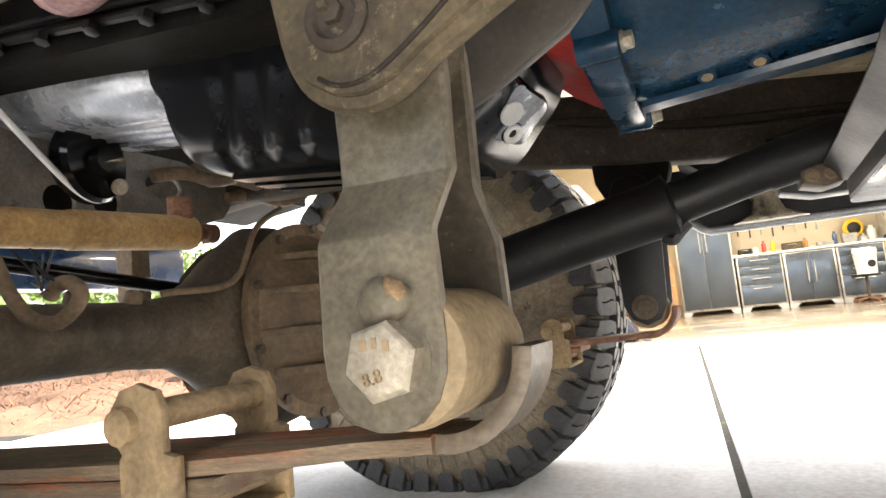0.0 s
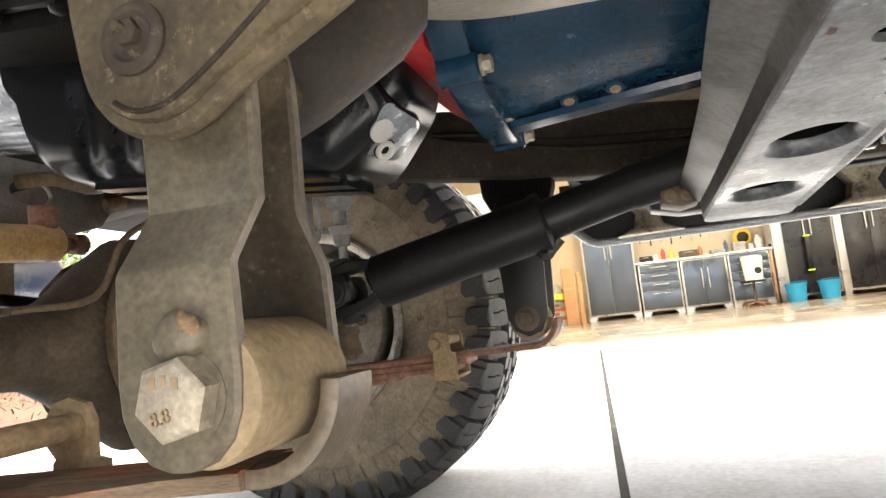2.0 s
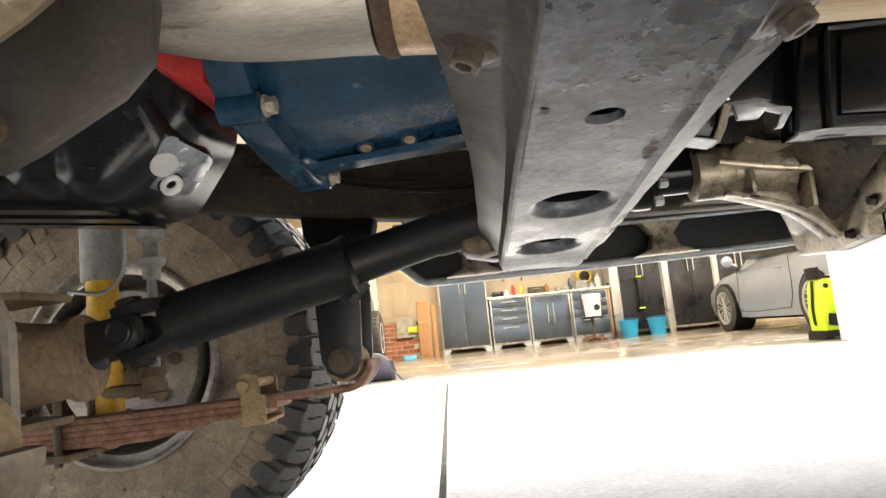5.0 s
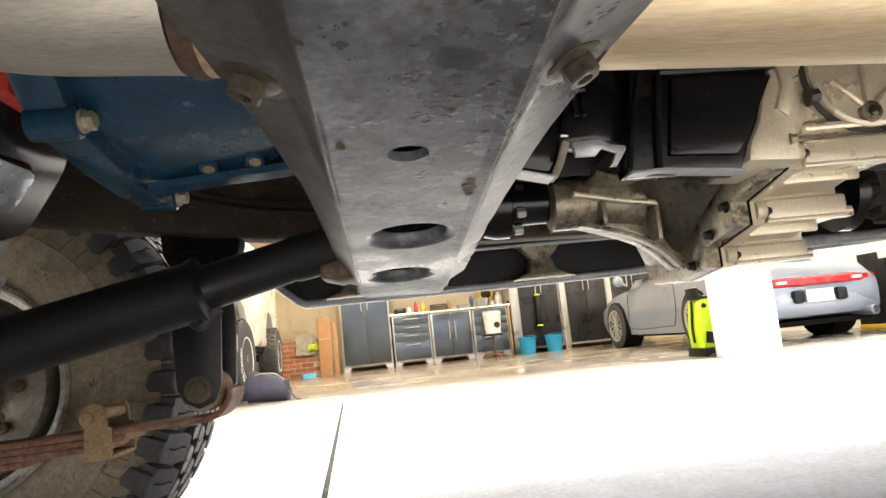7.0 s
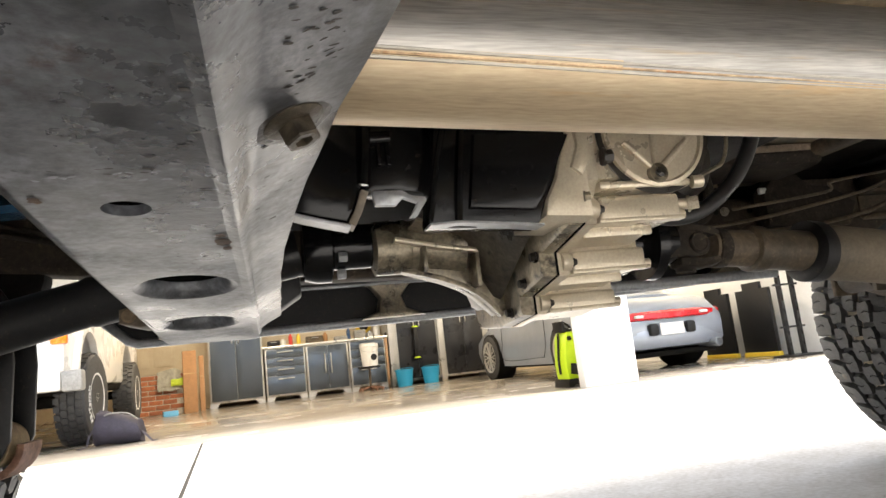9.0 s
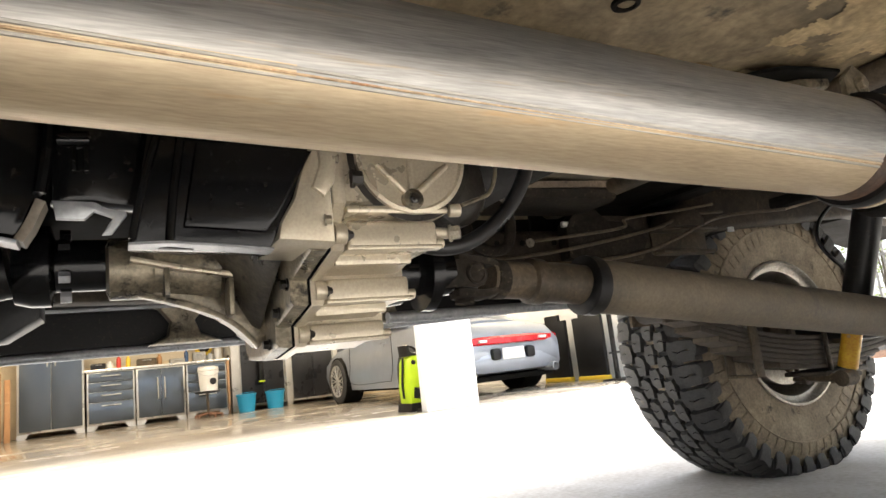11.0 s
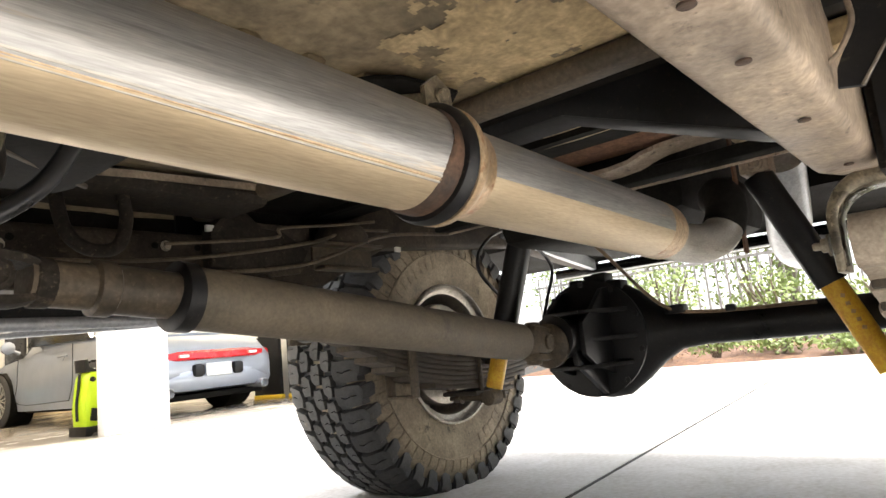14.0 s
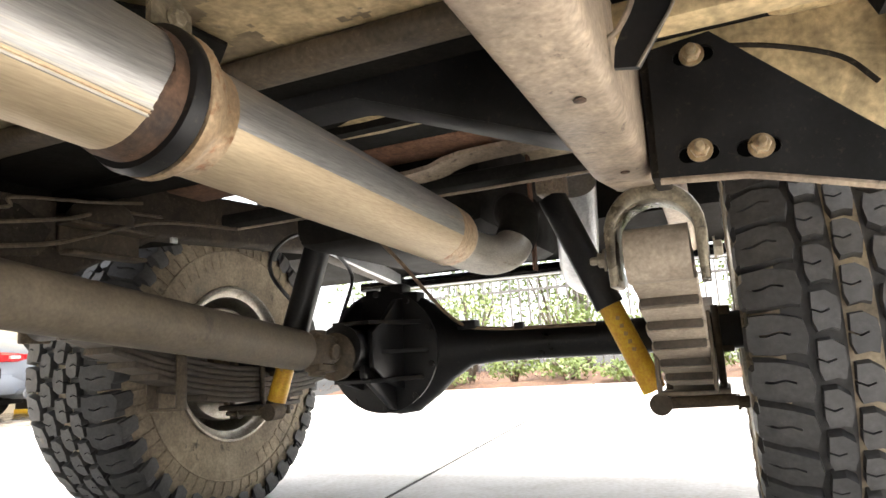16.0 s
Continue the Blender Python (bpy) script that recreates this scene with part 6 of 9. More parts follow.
def wheel(wx, yi, d, label, singly=2, words=(), text=""):
    """A wheel whose inner face lies at yi; d is the way outward along y."""
    bm = B()
    prof = [(0.055, 0.205), (0.03, 0.207), (0.012, 0.213), (0.004, 0.222), (0.003, 0.236), (0.0005, 0.242), (-0.003, 0.265), (-0.004, 0.295), (0.0, 0.322), (0.004, 0.328), (0.01, 0.352), (0.03, 0.370), (0.05, 0.376), (0.135, 0.378), (0.22, 0.376), (0.24, 0.370), (0.26, 0.352), (0.27, 0.32), (0.274, 0.29), (0.27, 0.24), (0.262, 0.215), (0.215, 0.205)]
    prof = [(a, r + 0.011 * max(0, (r - 0.25) / 0.128)) for a, r in prof]
    prof = [(a, 0.378 - (0.378 - r) * 1.13 if r < 0.378 else r) for a, r in prof]
    lathe(bm, (wx, yi, WZ), (0, d, 0), prof, 96, closed=False)
    ty = part("tyre", bm, M_sidewall, truck, label)
    bm = B()
    for a in range(0, 360, 6):
        t = radians(a + 3)
        tube(bm, [(wx + r * math.sin(t), yi + d * y, WZ + r * math.cos(t)) for r, y in ((0.300, -0.0035), (0.318, -0.001), (0.33, 0.004))], 0.0028, 5)
    for r, y in ((0.236, 0.001), (0.298, -0.0045)):
        ring = [(wx + r * math.sin(2 * math.pi * k / 72), yi + d * y, WZ + r * math.cos(2 * math.pi * k / 72)) for k in range(73)]
        tube(bm, ring, 0.0022, 6, cap=False)
    part("sidewall_ribs", bm, M_sidewall, ty, kind="stuff")
    if text:
        bm = B()
        letters(bm, text, wx, yi - d * 0.003, WZ, 0.258, radians(143), 0.044, d)
        part("raised_lettering", bm, M_sidewall, ty, "raised rubber lettering")
    for radius, start, n in words:
        raised_bars(ty, wx, yi - d * 0.003, WZ, radius, start, n, d)
    base = Vector(truck["base"])
    bm = B()
    lathe(bm, (wx, yi, WZ), (0, d, 0), [(0.04, 0.370), (0.03, 0.378), (0.05, 0.3885), (0.22, 0.3885), (0.24, 0.378)], 96, closed=False)
    part("tread_base", bm, M_rubber, ty)
    rest = bmesh.new()
    for j, me in enumerate(BLOCKS):
        for k in range(NB):
            ang = 2 * math.pi * (k + (0.0, 0.45, 0.95, 0.5, 0.05)[j]) / NB
            turn = Matrix.Rotation(ang, 4, "Y")
            flip = Matrix.Rotation(math.pi, 4, "Z") if d < 0 else Matrix.Identity(4)
            m = Matrix.Translation(Vector((wx, yi, WZ)) - base) @ turn @ flip
            if j < singly:
                ob = new("tread_block", me)
                ob.parent = ty
                ob.matrix_basis = m
            else:
                old = len(rest.verts)
                rest.from_mesh(me)
                rest.verts.ensure_lookup_table()
                bmesh.ops.transform(rest, matrix=m, verts=rest.verts[old:])
    if singly < 5:
        bmesh.ops.translate(rest, verts=rest.verts, vec=base)
        part("tread_rest", rest, M_tread, ty, kind="stuff")
    else:
        rest.free()
    bm = B()
    lathe(bm, (wx, yi, WZ), (0, d, 0), [(0.002, 0.190), (-0.004, 0.196), (-0.003, 0.202), (0.004, 0.203), (0.008, 0.194), (0.016, 0.186), (0.018, 0.176), (0.03, 0.172), (0.05, 0.176), (0.10, 0.172), (0.16, 0.168), (0.20, 0.10), (0.205, 0.02)], 64, closed=False)
    rim = part("rim", bm, M_rim, truck, "dusty steel wheel rim")
    bm = B()
    lathe(bm, (wx, yi, WZ), (0, d, 0), [(0.035, 0.04), (0.03, 0.125), (0.032, 0.144), (0.04, 0.149), (0.055, 0.149), (0.06, 0.142), (0.13, 0.140), (0.135, 0.05)], 48)
    part("brake_drum", bm, M_rim, rim)
    bm = B()
    for a in range(0, 360, 45):
        t = radians(a)
        lathe(bm, (wx + 0.10 * math.sin(t), yi + d * 0.03, WZ + 0.10 * math.cos(t)), (0, -d, 0), [(0, 0.012), (0.012, 0.012), (0.014, 0.008)], 8)
    lathe(bm, (wx, yi + d * 0.03, WZ), (0, -d, 0), [(0, 0.07), (0.02, 0.066), (0.03, 0.05)], 28)
    part("backing_plate", bm, M_axle_mud, rim)
    return ty


wheel(FX, 1.255, 1, "dusty mud-terrain tyre with chunky lugs", words=((0.272, radians(232), 8), (0.272, radians(330), 8)), text="Mud-Terrain")
wheel(RX, 1.262, 1, "dusty mud-terrain tyre with chunky lugs", words=((0.272, radians(160), 10), (0.272, radians(350), 9)))
wheel(RX, 0.027, -1, "grey mud-terrain tyre with chunky lugs", 3)
wheel(FX, 0.03, -1, "grey mud-terrain tyre with chunky lugs", 0)


# front leaf springs with shackles
def front_spring(y, mat):
    sp = None
    n = 0
    for x0, x1, dz in ((-0.98, -0.004, 0.0), (-0.93, -0.105, -0.0092), (-0.86, -0.128, -0.0182), (-0.78, -0.24, -0.0272), (-0.70, -0.30, -0.036)):
        bm = B()
        pts = []
        for i in range(25):
            x = x0 + (x1 - x0) * i / 24
            z = 0.288 + 0.025 * (x - FX) ** 2 + 0.011 * (x - FX) + dz
            pts.append((x, y, z))
        if sp is None and y < CY:
            loft(bm, [[(x, y - 0.035 + 0.024 * min(1, max(0, (x + 0.11) / 0.07)), z - 0.0035), (x, y - 0.0335 + 0.024 * min(1, max(0, (x + 0.11) / 0.07)), z - 0.0043), (x, y + 0.034, z - 0.0043), (x, y + 0.034, z + 0.0043), (x, y - 0.0335 + 0.024 * min(1, max(0, (x + 0.11) / 0.07)), z + 0.0043), (x, y - 0.035 + 0.024 * min(1, max(0, (x + 0.11) / 0.07)), z + 0.0035)] for x, _, z in pts])
        else:
            strip(bm, pts, 0.07, 0.0085)
        if sp is None:
            sp = part("front_leaf_spring", bm, mat, truck)
        else:
            part("leaf", bm, mat, sp)
    return sp


SY = 0.262
s_near = front_spring(SY, M_leaf)
s_far = front_spring(mirror(SY), M_leaf_far)
for sp, y, mt in ((s_near, SY, M_mud), (s_far, mirror(SY), M_mud)):
    for xc in (-0.14,):
        bm = B()
        for s in (-1, 1):
            slab(bm, [(xc - 0.018, 0.262), (xc + 0.020, 0.262), (xc + 0.020, 0.303), (xc + 0.012, 0.305), (xc + 0.012, 0.325), (xc + 0.008, 0.334), (xc - 0.004, 0.338), (xc - 0.016, 0.335), (xc - 0.024, 0.324), (xc - 0.024, 0.314), (xc - 0.016, 0.304), (xc - 0.018, 0.302)], "xz", y + s * 0.037, y + s * 0.0425, bev=0.0015)
        box(bm, xc - 0.018, xc + 0.018, y - 0.0425, y + 0.0425, 0.260, 0.266, 0.002)
        part("rebound_clip", bm, mt, sp, "dusty steel spring clip")
        bm = B()
        tube(bm, [(xc, y - 0.037, 0.322), (xc, y + 0.037, 0.322)], 0.0075, 14)
        lathe(bm, (xc - 0.012, y - 0.0425, 0.318), (0, -1, 0), [(0, 0.0095), (0.005, 0.009), (0.007, 0.005)], 16)
        part("clip_bolt", bm, M_mud, sp)
    # wrapped eye
    bm = B()
    ring = []
    for a in range(-96, 1, 8):
        t = radians(a)
        ring.append((0.0 + 0.0400 * math.cos(t), y, 0.339 + 0.0400 * math.sin(t)))
    strip(bm, [(p[0], p[1] + 0.011, p[2]) for p in ring] if sp is s_near else ring, 0.036 if sp is s_near else 0.07, 0.0085)
    part("spring_eye", bm, M_eye if sp is s_near else M_leaf_far, sp)
    bm = B()
    lathe(bm, (0.0, y - 0.038, 0.339), (0, 1, 0), [(0, 0.020), (0.001, 0.0275), (0.004, 0.0290), (0.071, 0.0290), (0.075, 0.0275), (0.076, 0.02)], 40)
    part("bush", bm, M_bush, sp, "mud-coated rubber bush")

# U-bolts and spring plates at the front
for sp, y in ((s_near, SY), (s_far, mirror(SY))):
    for dx in (-0.055, 0.055):
        for dy in (-0.042, 0.042):
            bm = B()
            tube(bm, [(FX + dx, y + dy, 0.225), (FX + dx, y + dy, 0.43)], 0.0065, 10)
            part("u_bolt", bm, M_axle, sp)
    bm = B()
    box(bm, FX - 0.08, FX + 0.08, y - 0.055, y + 0.055, 0.232, 0.244, 0.004)
    part("spring_plate", bm, M_axle_mud, sp)


def shackle_plate(y_top, y_low, mat, mirrored, parent, w=1.0):
    """A joggled flat link: narrow top at y_top, wider bottom round the spring bolt at y_low."""
    bm = B()
    rows = [(0.512, 0.006), (0.508, 0.016), (0.498, 0.0245), (0.485, 0.0275), (0.455, 0.028), (0.43, 0.0272), (0.4165, 0.027), (0.415, 0.027), (0.403, 0.0270), (0.3915, 0.0272), (0.389, 0.0272), (0.38, 0.0275), (0.36, 0.028), (0.345, 0.0285), (0.333, 0.0275), (0.322, 0.023), (0.314, 0.015), (0.311, 0.006)]
    loops = []
    for z, hw in rows:
        f = min(1, max(0, (0.416 - z) / 0.026))
        y = y_top + (y_low - y_top) * f
        cx = -0.002 - 0.006 * f
        s = -1 if (y_low < y_top) else 1
        t = 0.0044
        hw *= w if w == 1.0 else 0.70 + 0.36 * f
        loops.append([(cx - hw, y - t * 0.6, z), (cx - hw + 0.002, y - t, z), (cx + hw - 0.002, y - t, z), (cx + hw, y - t * 0.6, z), (cx + hw, y + t * 0.6, z), (cx + hw - 0.002, y + t, z), (cx - hw + 0.002, y + t, z), (cx - hw, y + t * 0.6, z)])
    loft(bm, loops)
    ob = part("shackle_plate", bm, mat, parent)
    ob.data.materials.append(M_edge)
    for f in ob.data.polygons:
        if abs(f.normal.x) > 0.75:
            f.material_index = 1
    return ob


bm = B()
tube(bm, [(-0.004, 0.215, 0.340), (-0.004, 0.312, 0.340)], 0.009, 14)
shackle = part("spring_shackle", bm, M_zinc, truck, "dusty steel spring shackle with large bolt")
shackle_plate(0.240, 0.2255, M_shackle, False, shackle)
# inner plate takes a darker copy, its shadow put into the colour
shackle_plate(0.290, 0.3025, M_shackle_shaded, True, shackle, 1.06)
bm = B()
lathe(bm, (-0.0035, 0.222, 0.3395), (0, -1, 0), [(0, 0.0182), (0.0014, 0.0182), (0.0016, 0.0155)], 28)
part("washer", bm, M_shackle, shackle)
bm = B()
lathe(bm, (-0.0035, 0.2205, 0.3395), (0, -1, 0), [(0.0, 0.0165), (0.0085, 0.0165), (0.0105, 0.0145), (0.0108, 0.0140)], 6, phase=0.25)
big = part("bolt_head", bm, M_zinc, shackle, "dusty hexagon bolt head with raised grade marks")
bm = B()
cu = bpy.data.curves.new("grade", "FONT")
cu.body = "8.8"
cu.size = 0.0075
cu.extrude = 0.0009
cu.align_x, cu.align_y = "CENTER", "CENTER"
tob = new("grade", cu)
tme = bpy.data.meshes.new_from_object(tob.evaluated_get(bpy.context.evaluated_depsgraph_get()))
bpy.data.objects.remove(tob)
tme.transform(pose(-0.006, 0.2095, 0.3335, 90, -14, 0))
bm.from_mesh(tme)
part("grade_mark", bm, M_bush, shackle)
for dx, dz, w in ((-0.0055, 0.0068, 0.0030), (-0.0005, 0.0075, 0.0024), (0.0045, 0.0062, 0.0030)):
    bm = B()
    box(bm, -0.0035 + dx - w / 2, -0.0035 + dx + w / 2, 0.2093, 0.2100, 0.3395 + dz - 0.0022, 0.3395 + dz + 0.0022, 0.0002)
    part("maker_bar", bm, M_bush, shackle)
bm = B()
tube(bm, [(-0.002, 0.216, 0.487), (-0.002, 0.34, 0.487)], 0.010, 14)
lathe(bm, (-0.002, 0.247, 0.487), (0, 1, 0), [(0, 0.02), (0.04, 0.02)], 20)
part("upper_bolt", bm, M_hang, shackle)
bm = B()
rings = []
for k, d in ((1.0, 0.0), (0.96, 0.0016), (0.86, 0.0038), (0.68, 0.0056), (0.40, 0.0066), (0.1, 0.0069)):
    rings.append([(-0.0035 + k * 0.0125 * math.cos(a) * (1.0 + 0.10 * math.sin(2 * a)), 0.2212 - d, 0.3625 + k * 0.0105 * math.sin(a) * (1.0 + 0.12 * math.cos(3 * a))) for a in [2 * math.pi * i / 26 for i in range(26)]])
loft(bm, rings)
part("lock_tab", bm, M_shackle, shackle, "dusty weld lump above the bolt")
bm = B()
rings = []
for k, d in ((1.0, 0.0), (0.9, 0.0012), (0.7, 0.0020), (0.3, 0.0025)):
    rings.append([(0.0032 + k * (0.0042 + 0.0012 * math.sin(3 * a + 1)) * math.cos(a), 0.2165 - d - 0.0016 * math.sin(a), 0.3655 + k * (0.0070 + 0.0015 * math.sin(4 * a)) * math.sin(a)) for a in [2 * math.pi * i / 22 for i in range(22)]])
loft(bm, rings)
part("rust_chip", bm, surf("orange rust flake", (0.13, 0.085, 0.045), (0.25, 0.165, 0.085), 0.85, 0, 90, 0.5, 300, (0.10, 0.06, 0.035), 0.6, 120), shackle, "orange rust flake above the bolt")

# hanger bracket over the near shackle
bm = B()
hang = [(-0.048, 0.60), (-0.042, 0.505), (-0.036, 0.474), (-0.028, 0.459), (-0.014, 0.4495), (0.0, 0.447), (0.013, 0.4505), (0.028, 0.460), (0.055, 0.4735), (0.085, 0.4885), (0.12, 0.515), (0.15, 0.60)]
slab(bm, hang, "xz", 0.212, 0.222, bev=0.002)
hanger = part("shackle_hanger", bm, M_hang, truck, "mud-caked frame hanger of the shackle")
bm = B()
tube(bm, smooth_path([(x, 0.222, z) for x, z in hang[1:-1]], 3), 0.006, 8)
part("hanger_rim", bm, M_hang, hanger)
bm = B()
lathe(bm, (-0.009, 0.213, 0.4815), (0, -1, 0), [(0, 0.0155), (0.0025, 0.0150), (0.0040, 0.0130), (0.0040, 0.0105), (0.0022, 0.0088), (0.0020, 0.006)], 36)
pivot = part("pivot_collar", bm, M_rail_far, hanger, "greasy dark raised collar")
bm = B()
lathe(bm, (-0.010, 0.2115, 0.4835), (0, -1, 0), [(0, 0.0058), (0.0035, 0.0056), (0.0042, 0.0045)], 6)
part("pivot_nut", bm, M_rail_far, pivot)
bm = B()
lathe(bm, (-0.0115, 0.208, 0.4850), (-0.15, -1, 0.1), [(0, 0.0026), (0.003, 0.0022), (0.0036, 0.0012)], 12)
part("grease_nipple", bm, M_hang, pivot)
# thin dark tube paints the shade in the fold
bm = B()
tube(bm, smooth_path([(0.085, 0.2118, 0.5075), (0.062, 0.2118, 0.490), (0.040, 0.2118, 0.474), (0.028, 0.2118, 0.4655), (0.015, 0.2118, 0.4575), (0.004, 0.2118, 0.4525), (-0.006, 0.2118, 0.4515), (-0.014, 0.2118, 0.4535), (-0.020, 0.2118, 0.4575)], 4), 0.0012, 8)
part("crease", bm, M_rail_dark, hanger, "dark line painting the shaded crease of the folded edge")
bm = B()
slab(bm, [(-0.04, 0.62), (-0.04, 0.50), (-0.02, 0.472), (0.0, 0.466), (0.02, 0.474), (0.064, 0.497), (0.080, 0.513), (0.084, 0.54), (0.082, 0.62)], "xz", 0.318, 0.328, bev=0.002)
part("inner_hanger", bm, M_plate, hanger, "dark inner hanger plate")

# far shackle and hanger
bm = B()
slab(bm, [(-0.020, 0.538), (-0.031, 0.52), (-0.034, 0.44), (-0.03, 0.345), (-0.02, 0.325), (0.0, 0.315), (0.02, 0.322), (0.032, 0.345), (0.036, 0.44), (0.031, 0.52), (0.020, 0.538)], "xz", 1.078, 1.085, bev=0.002)
slab(bm, [(-0.020, 0.538), (-0.031, 0.52), (-0.034, 0.44), (-0.03, 0.345), (-0.02, 0.325), (0.0, 0.315), (0.02, 0.322), (0.032, 0.345), (0.036, 0.44), (0.031, 0.52), (0.020, 0.538)], "xz", 0.993, 1.0, bev=0.002)
fsh = part("spring_shackle", bm, M_black, truck, "black far spring shackle")
bm = B()
bolt(bm, (0.0, 0.993, 0.342), (0, -1, 0), 0.0125, 0.012, 1.5)
part("bolt_head", bm, M_axle, fsh)
bm = B()
slab(bm, [(-0.062, 0.60), (-0.058, 0.545), (-0.046, 0.520), (-0.022, 0.503), (0.004, 0.499), (0.030, 0.506), (0.052, 0.525), (0.060, 0.55), (0.062, 0.60)], "xz", 1.036, 1.074, bev=0.008)
part("hanger", bm, M_black_dull, fsh)
for pts in ([(-0.12, 1.004, 0.654), (-0.04, 1.003, 0.640), (0.06, 0.998, 0.611), (0.14, 0.997, 0.600), (0.34, 1.02, 0.585)], [(-0.10, 1.004, 0.640), (0.0, 1.0, 0.615), (0.10, 0.998, 0.592), (0.22, 1.004, 0.580), (0.38, 1.03, 0.572)]):
    bm = B()
    tube(bm, smooth_path(pts, 5), 0.0042, 8)
    part("brake_line", bm, M_rail_dark, truck)

# far front shock absorber, bump stop rod and lines
bm = B()
tube(bm, [(-0.435, 1.105, 0.640), (-0.435, 1.105, 0.515)], 0.033, 24)
fshock = part("front_shock", bm, M_grey_tube, truck, "grey and yellow front shock absorber")
bm = B()
tube(bm, [(-0.435, 1.105, 0.520), (-0.430, 1.105, 0.280)], 0.0255, 24)
part("shock_body", bm, M_yellow, fshock, "yellow lower tube")
bm = B()
tube(bm, smooth_path([(-0.475, 1.075, 0.500), (-0.415, 1.065, 0.490), (-0.380, 1.065, 0.510), (-0.370, 1.070, 0.550), (-0.375, 1.075, 0.620)], 6), 0.0035, 8)
part("brake_line", bm, M_grey_tube, fshock)
bm = B()
lathe(bm, (-0.345, 1.105, 0.600), (0, 0, -1), [(0, 0.025), (0.02, 0.022), (0.025, 0.012), (0.05, 0.012), (0.055, 0.024), (0.065, 0.022), (0.07, 0.016), (0.09, 0.014), (0.092, 0.008), (0.24, 0.008)], 18)
part("brake_rod", bm, M_grey_tube, fshock)
bm = B()
lathe(bm, (-0.345, 1.095, 0.360), (0, 0, -1), [(0, 0.02), (0.012, 0.022), (0.014, 0.018), (0.04, 0.019), (0.042, 0.023), (0.05, 0.022)], 18)
box(bm, -0.455, -0.335, 1.08, 1.13, 0.315, 0.335, 0.006)
part("lower_joint", bm, M_axle_mud, fshock)
bm = B()
bolt(bm, (-0.395, 1.055, 0.262), (0, -1, 0), 0.016, 0.02, 1.5)
tube(bm, [(-0.455, 1.065, 0.262), (-0.375, 1.065, 0.262)], 0.02, 14)
part("lower_mount", bm, M_mud, fshock)

# black panel added to close a bright gap ahead of the far rear wheel
bm = B()
slab(bm, [(1.30, 0.60), (1.55, 0.60), (1.72, 0.61), (1.92, 0.65), (1.92, 0.95), (1.30, 0.95)], "xz", 1.205, 1.212)
part("wheel_liner", bm, M_black_dull, truck)

# rock slider below the far sill
SL = [(0.024, 0.538), (0.086, 0.481), (0.55, 0.482), (0.84, 0.486), (1.37, 0.505), (1.69, 0.526)]


def slider_z(x):
    for a, b in zip(SL, SL[1:]):
        if x <= b[0]:
            return a[1] + (b[1] - a[1]) * (x - a[0]) / (b[0] - a[0])
    return SL[-1][1]


# silver tube paints the reflection along the black slider's lower edge
bm = B()
tube(bm, [(SL[0][0], 1.465, SL[0][1]), (0.078, 1.465, 0.488), (0.094, 1.465, 0.4812)] + [(x, 1.465, z) for x, z in SL[2:]], 0.0095, 16)
slider = part("rock_slider", bm, M_silver, truck, "black rock slider under the sill, lower edge reflection painted silver")
for x in (0.20, 0.60, 1.02, 1.45):
    z = slider_z(x)
    bm = B()
    slab(bm, [(x - 0.075, z + 0.085), (x - 0.040, z + 0.072), (x - 0.020, z + 0.045), (x - 0.026, z + 0.018), (x - 0.060, z + 0.002), (x + 0.075, z + 0.002), (x + 0.034, z + 0.020), (x + 0.024, z + 0.045), (x + 0.046, z + 0.072), (x + 0.085, z + 0.085)], "xz", 1.405, 1.45, bev=0.006)
    part("slider_leg", bm, M_alloy_dirty, slider)
bm = B()
slab(bm, [(0.026, 0.62), (0.028, 0.54)] + [(x, z) for x, z in SL[1:]] + [(1.72, 0.62)], "xz", 1.472, 1.476)
part("sill_panel", bm, M_black, slider)
bm = B()
tube(bm, [(SL[0][0], -0.165, SL[0][1]), (0.078, -0.165, 0.488), (0.094, -0.165, 0.4812)] + [(x, -0.165, z) for x, z in SL[2:4]] + [(1.30, -0.165, 0.502)], 0.0095, 16)
slider_near = part("rock_slider", bm, M_black, truck, "black rock slider under the sill")
bm = B()
slab(bm, [(0.026, 0.62), (0.028, 0.54)] + [(x, z) for x, z in SL[1:4]] + [(1.30, 0.502), (1.30, 0.62)], "xz", -0.176, -0.172)
part("sill_panel", bm, M_black, slider_near)
# silver line paints the highlight on the slider's upper edge
bm = B()
tube(bm, [(0.12, 1.40, 0.560), (0.95, 1.40, 0.556)], 0.005, 8)
part("slider_edge", bm, M_silver, slider)
bm = B()
tube(bm, [(0.90, 1.10, 0.478), (1.32, 1.12, 0.481)], 0.010, 10)
part("brake_pipe_guard", bm, M_silver, truck)

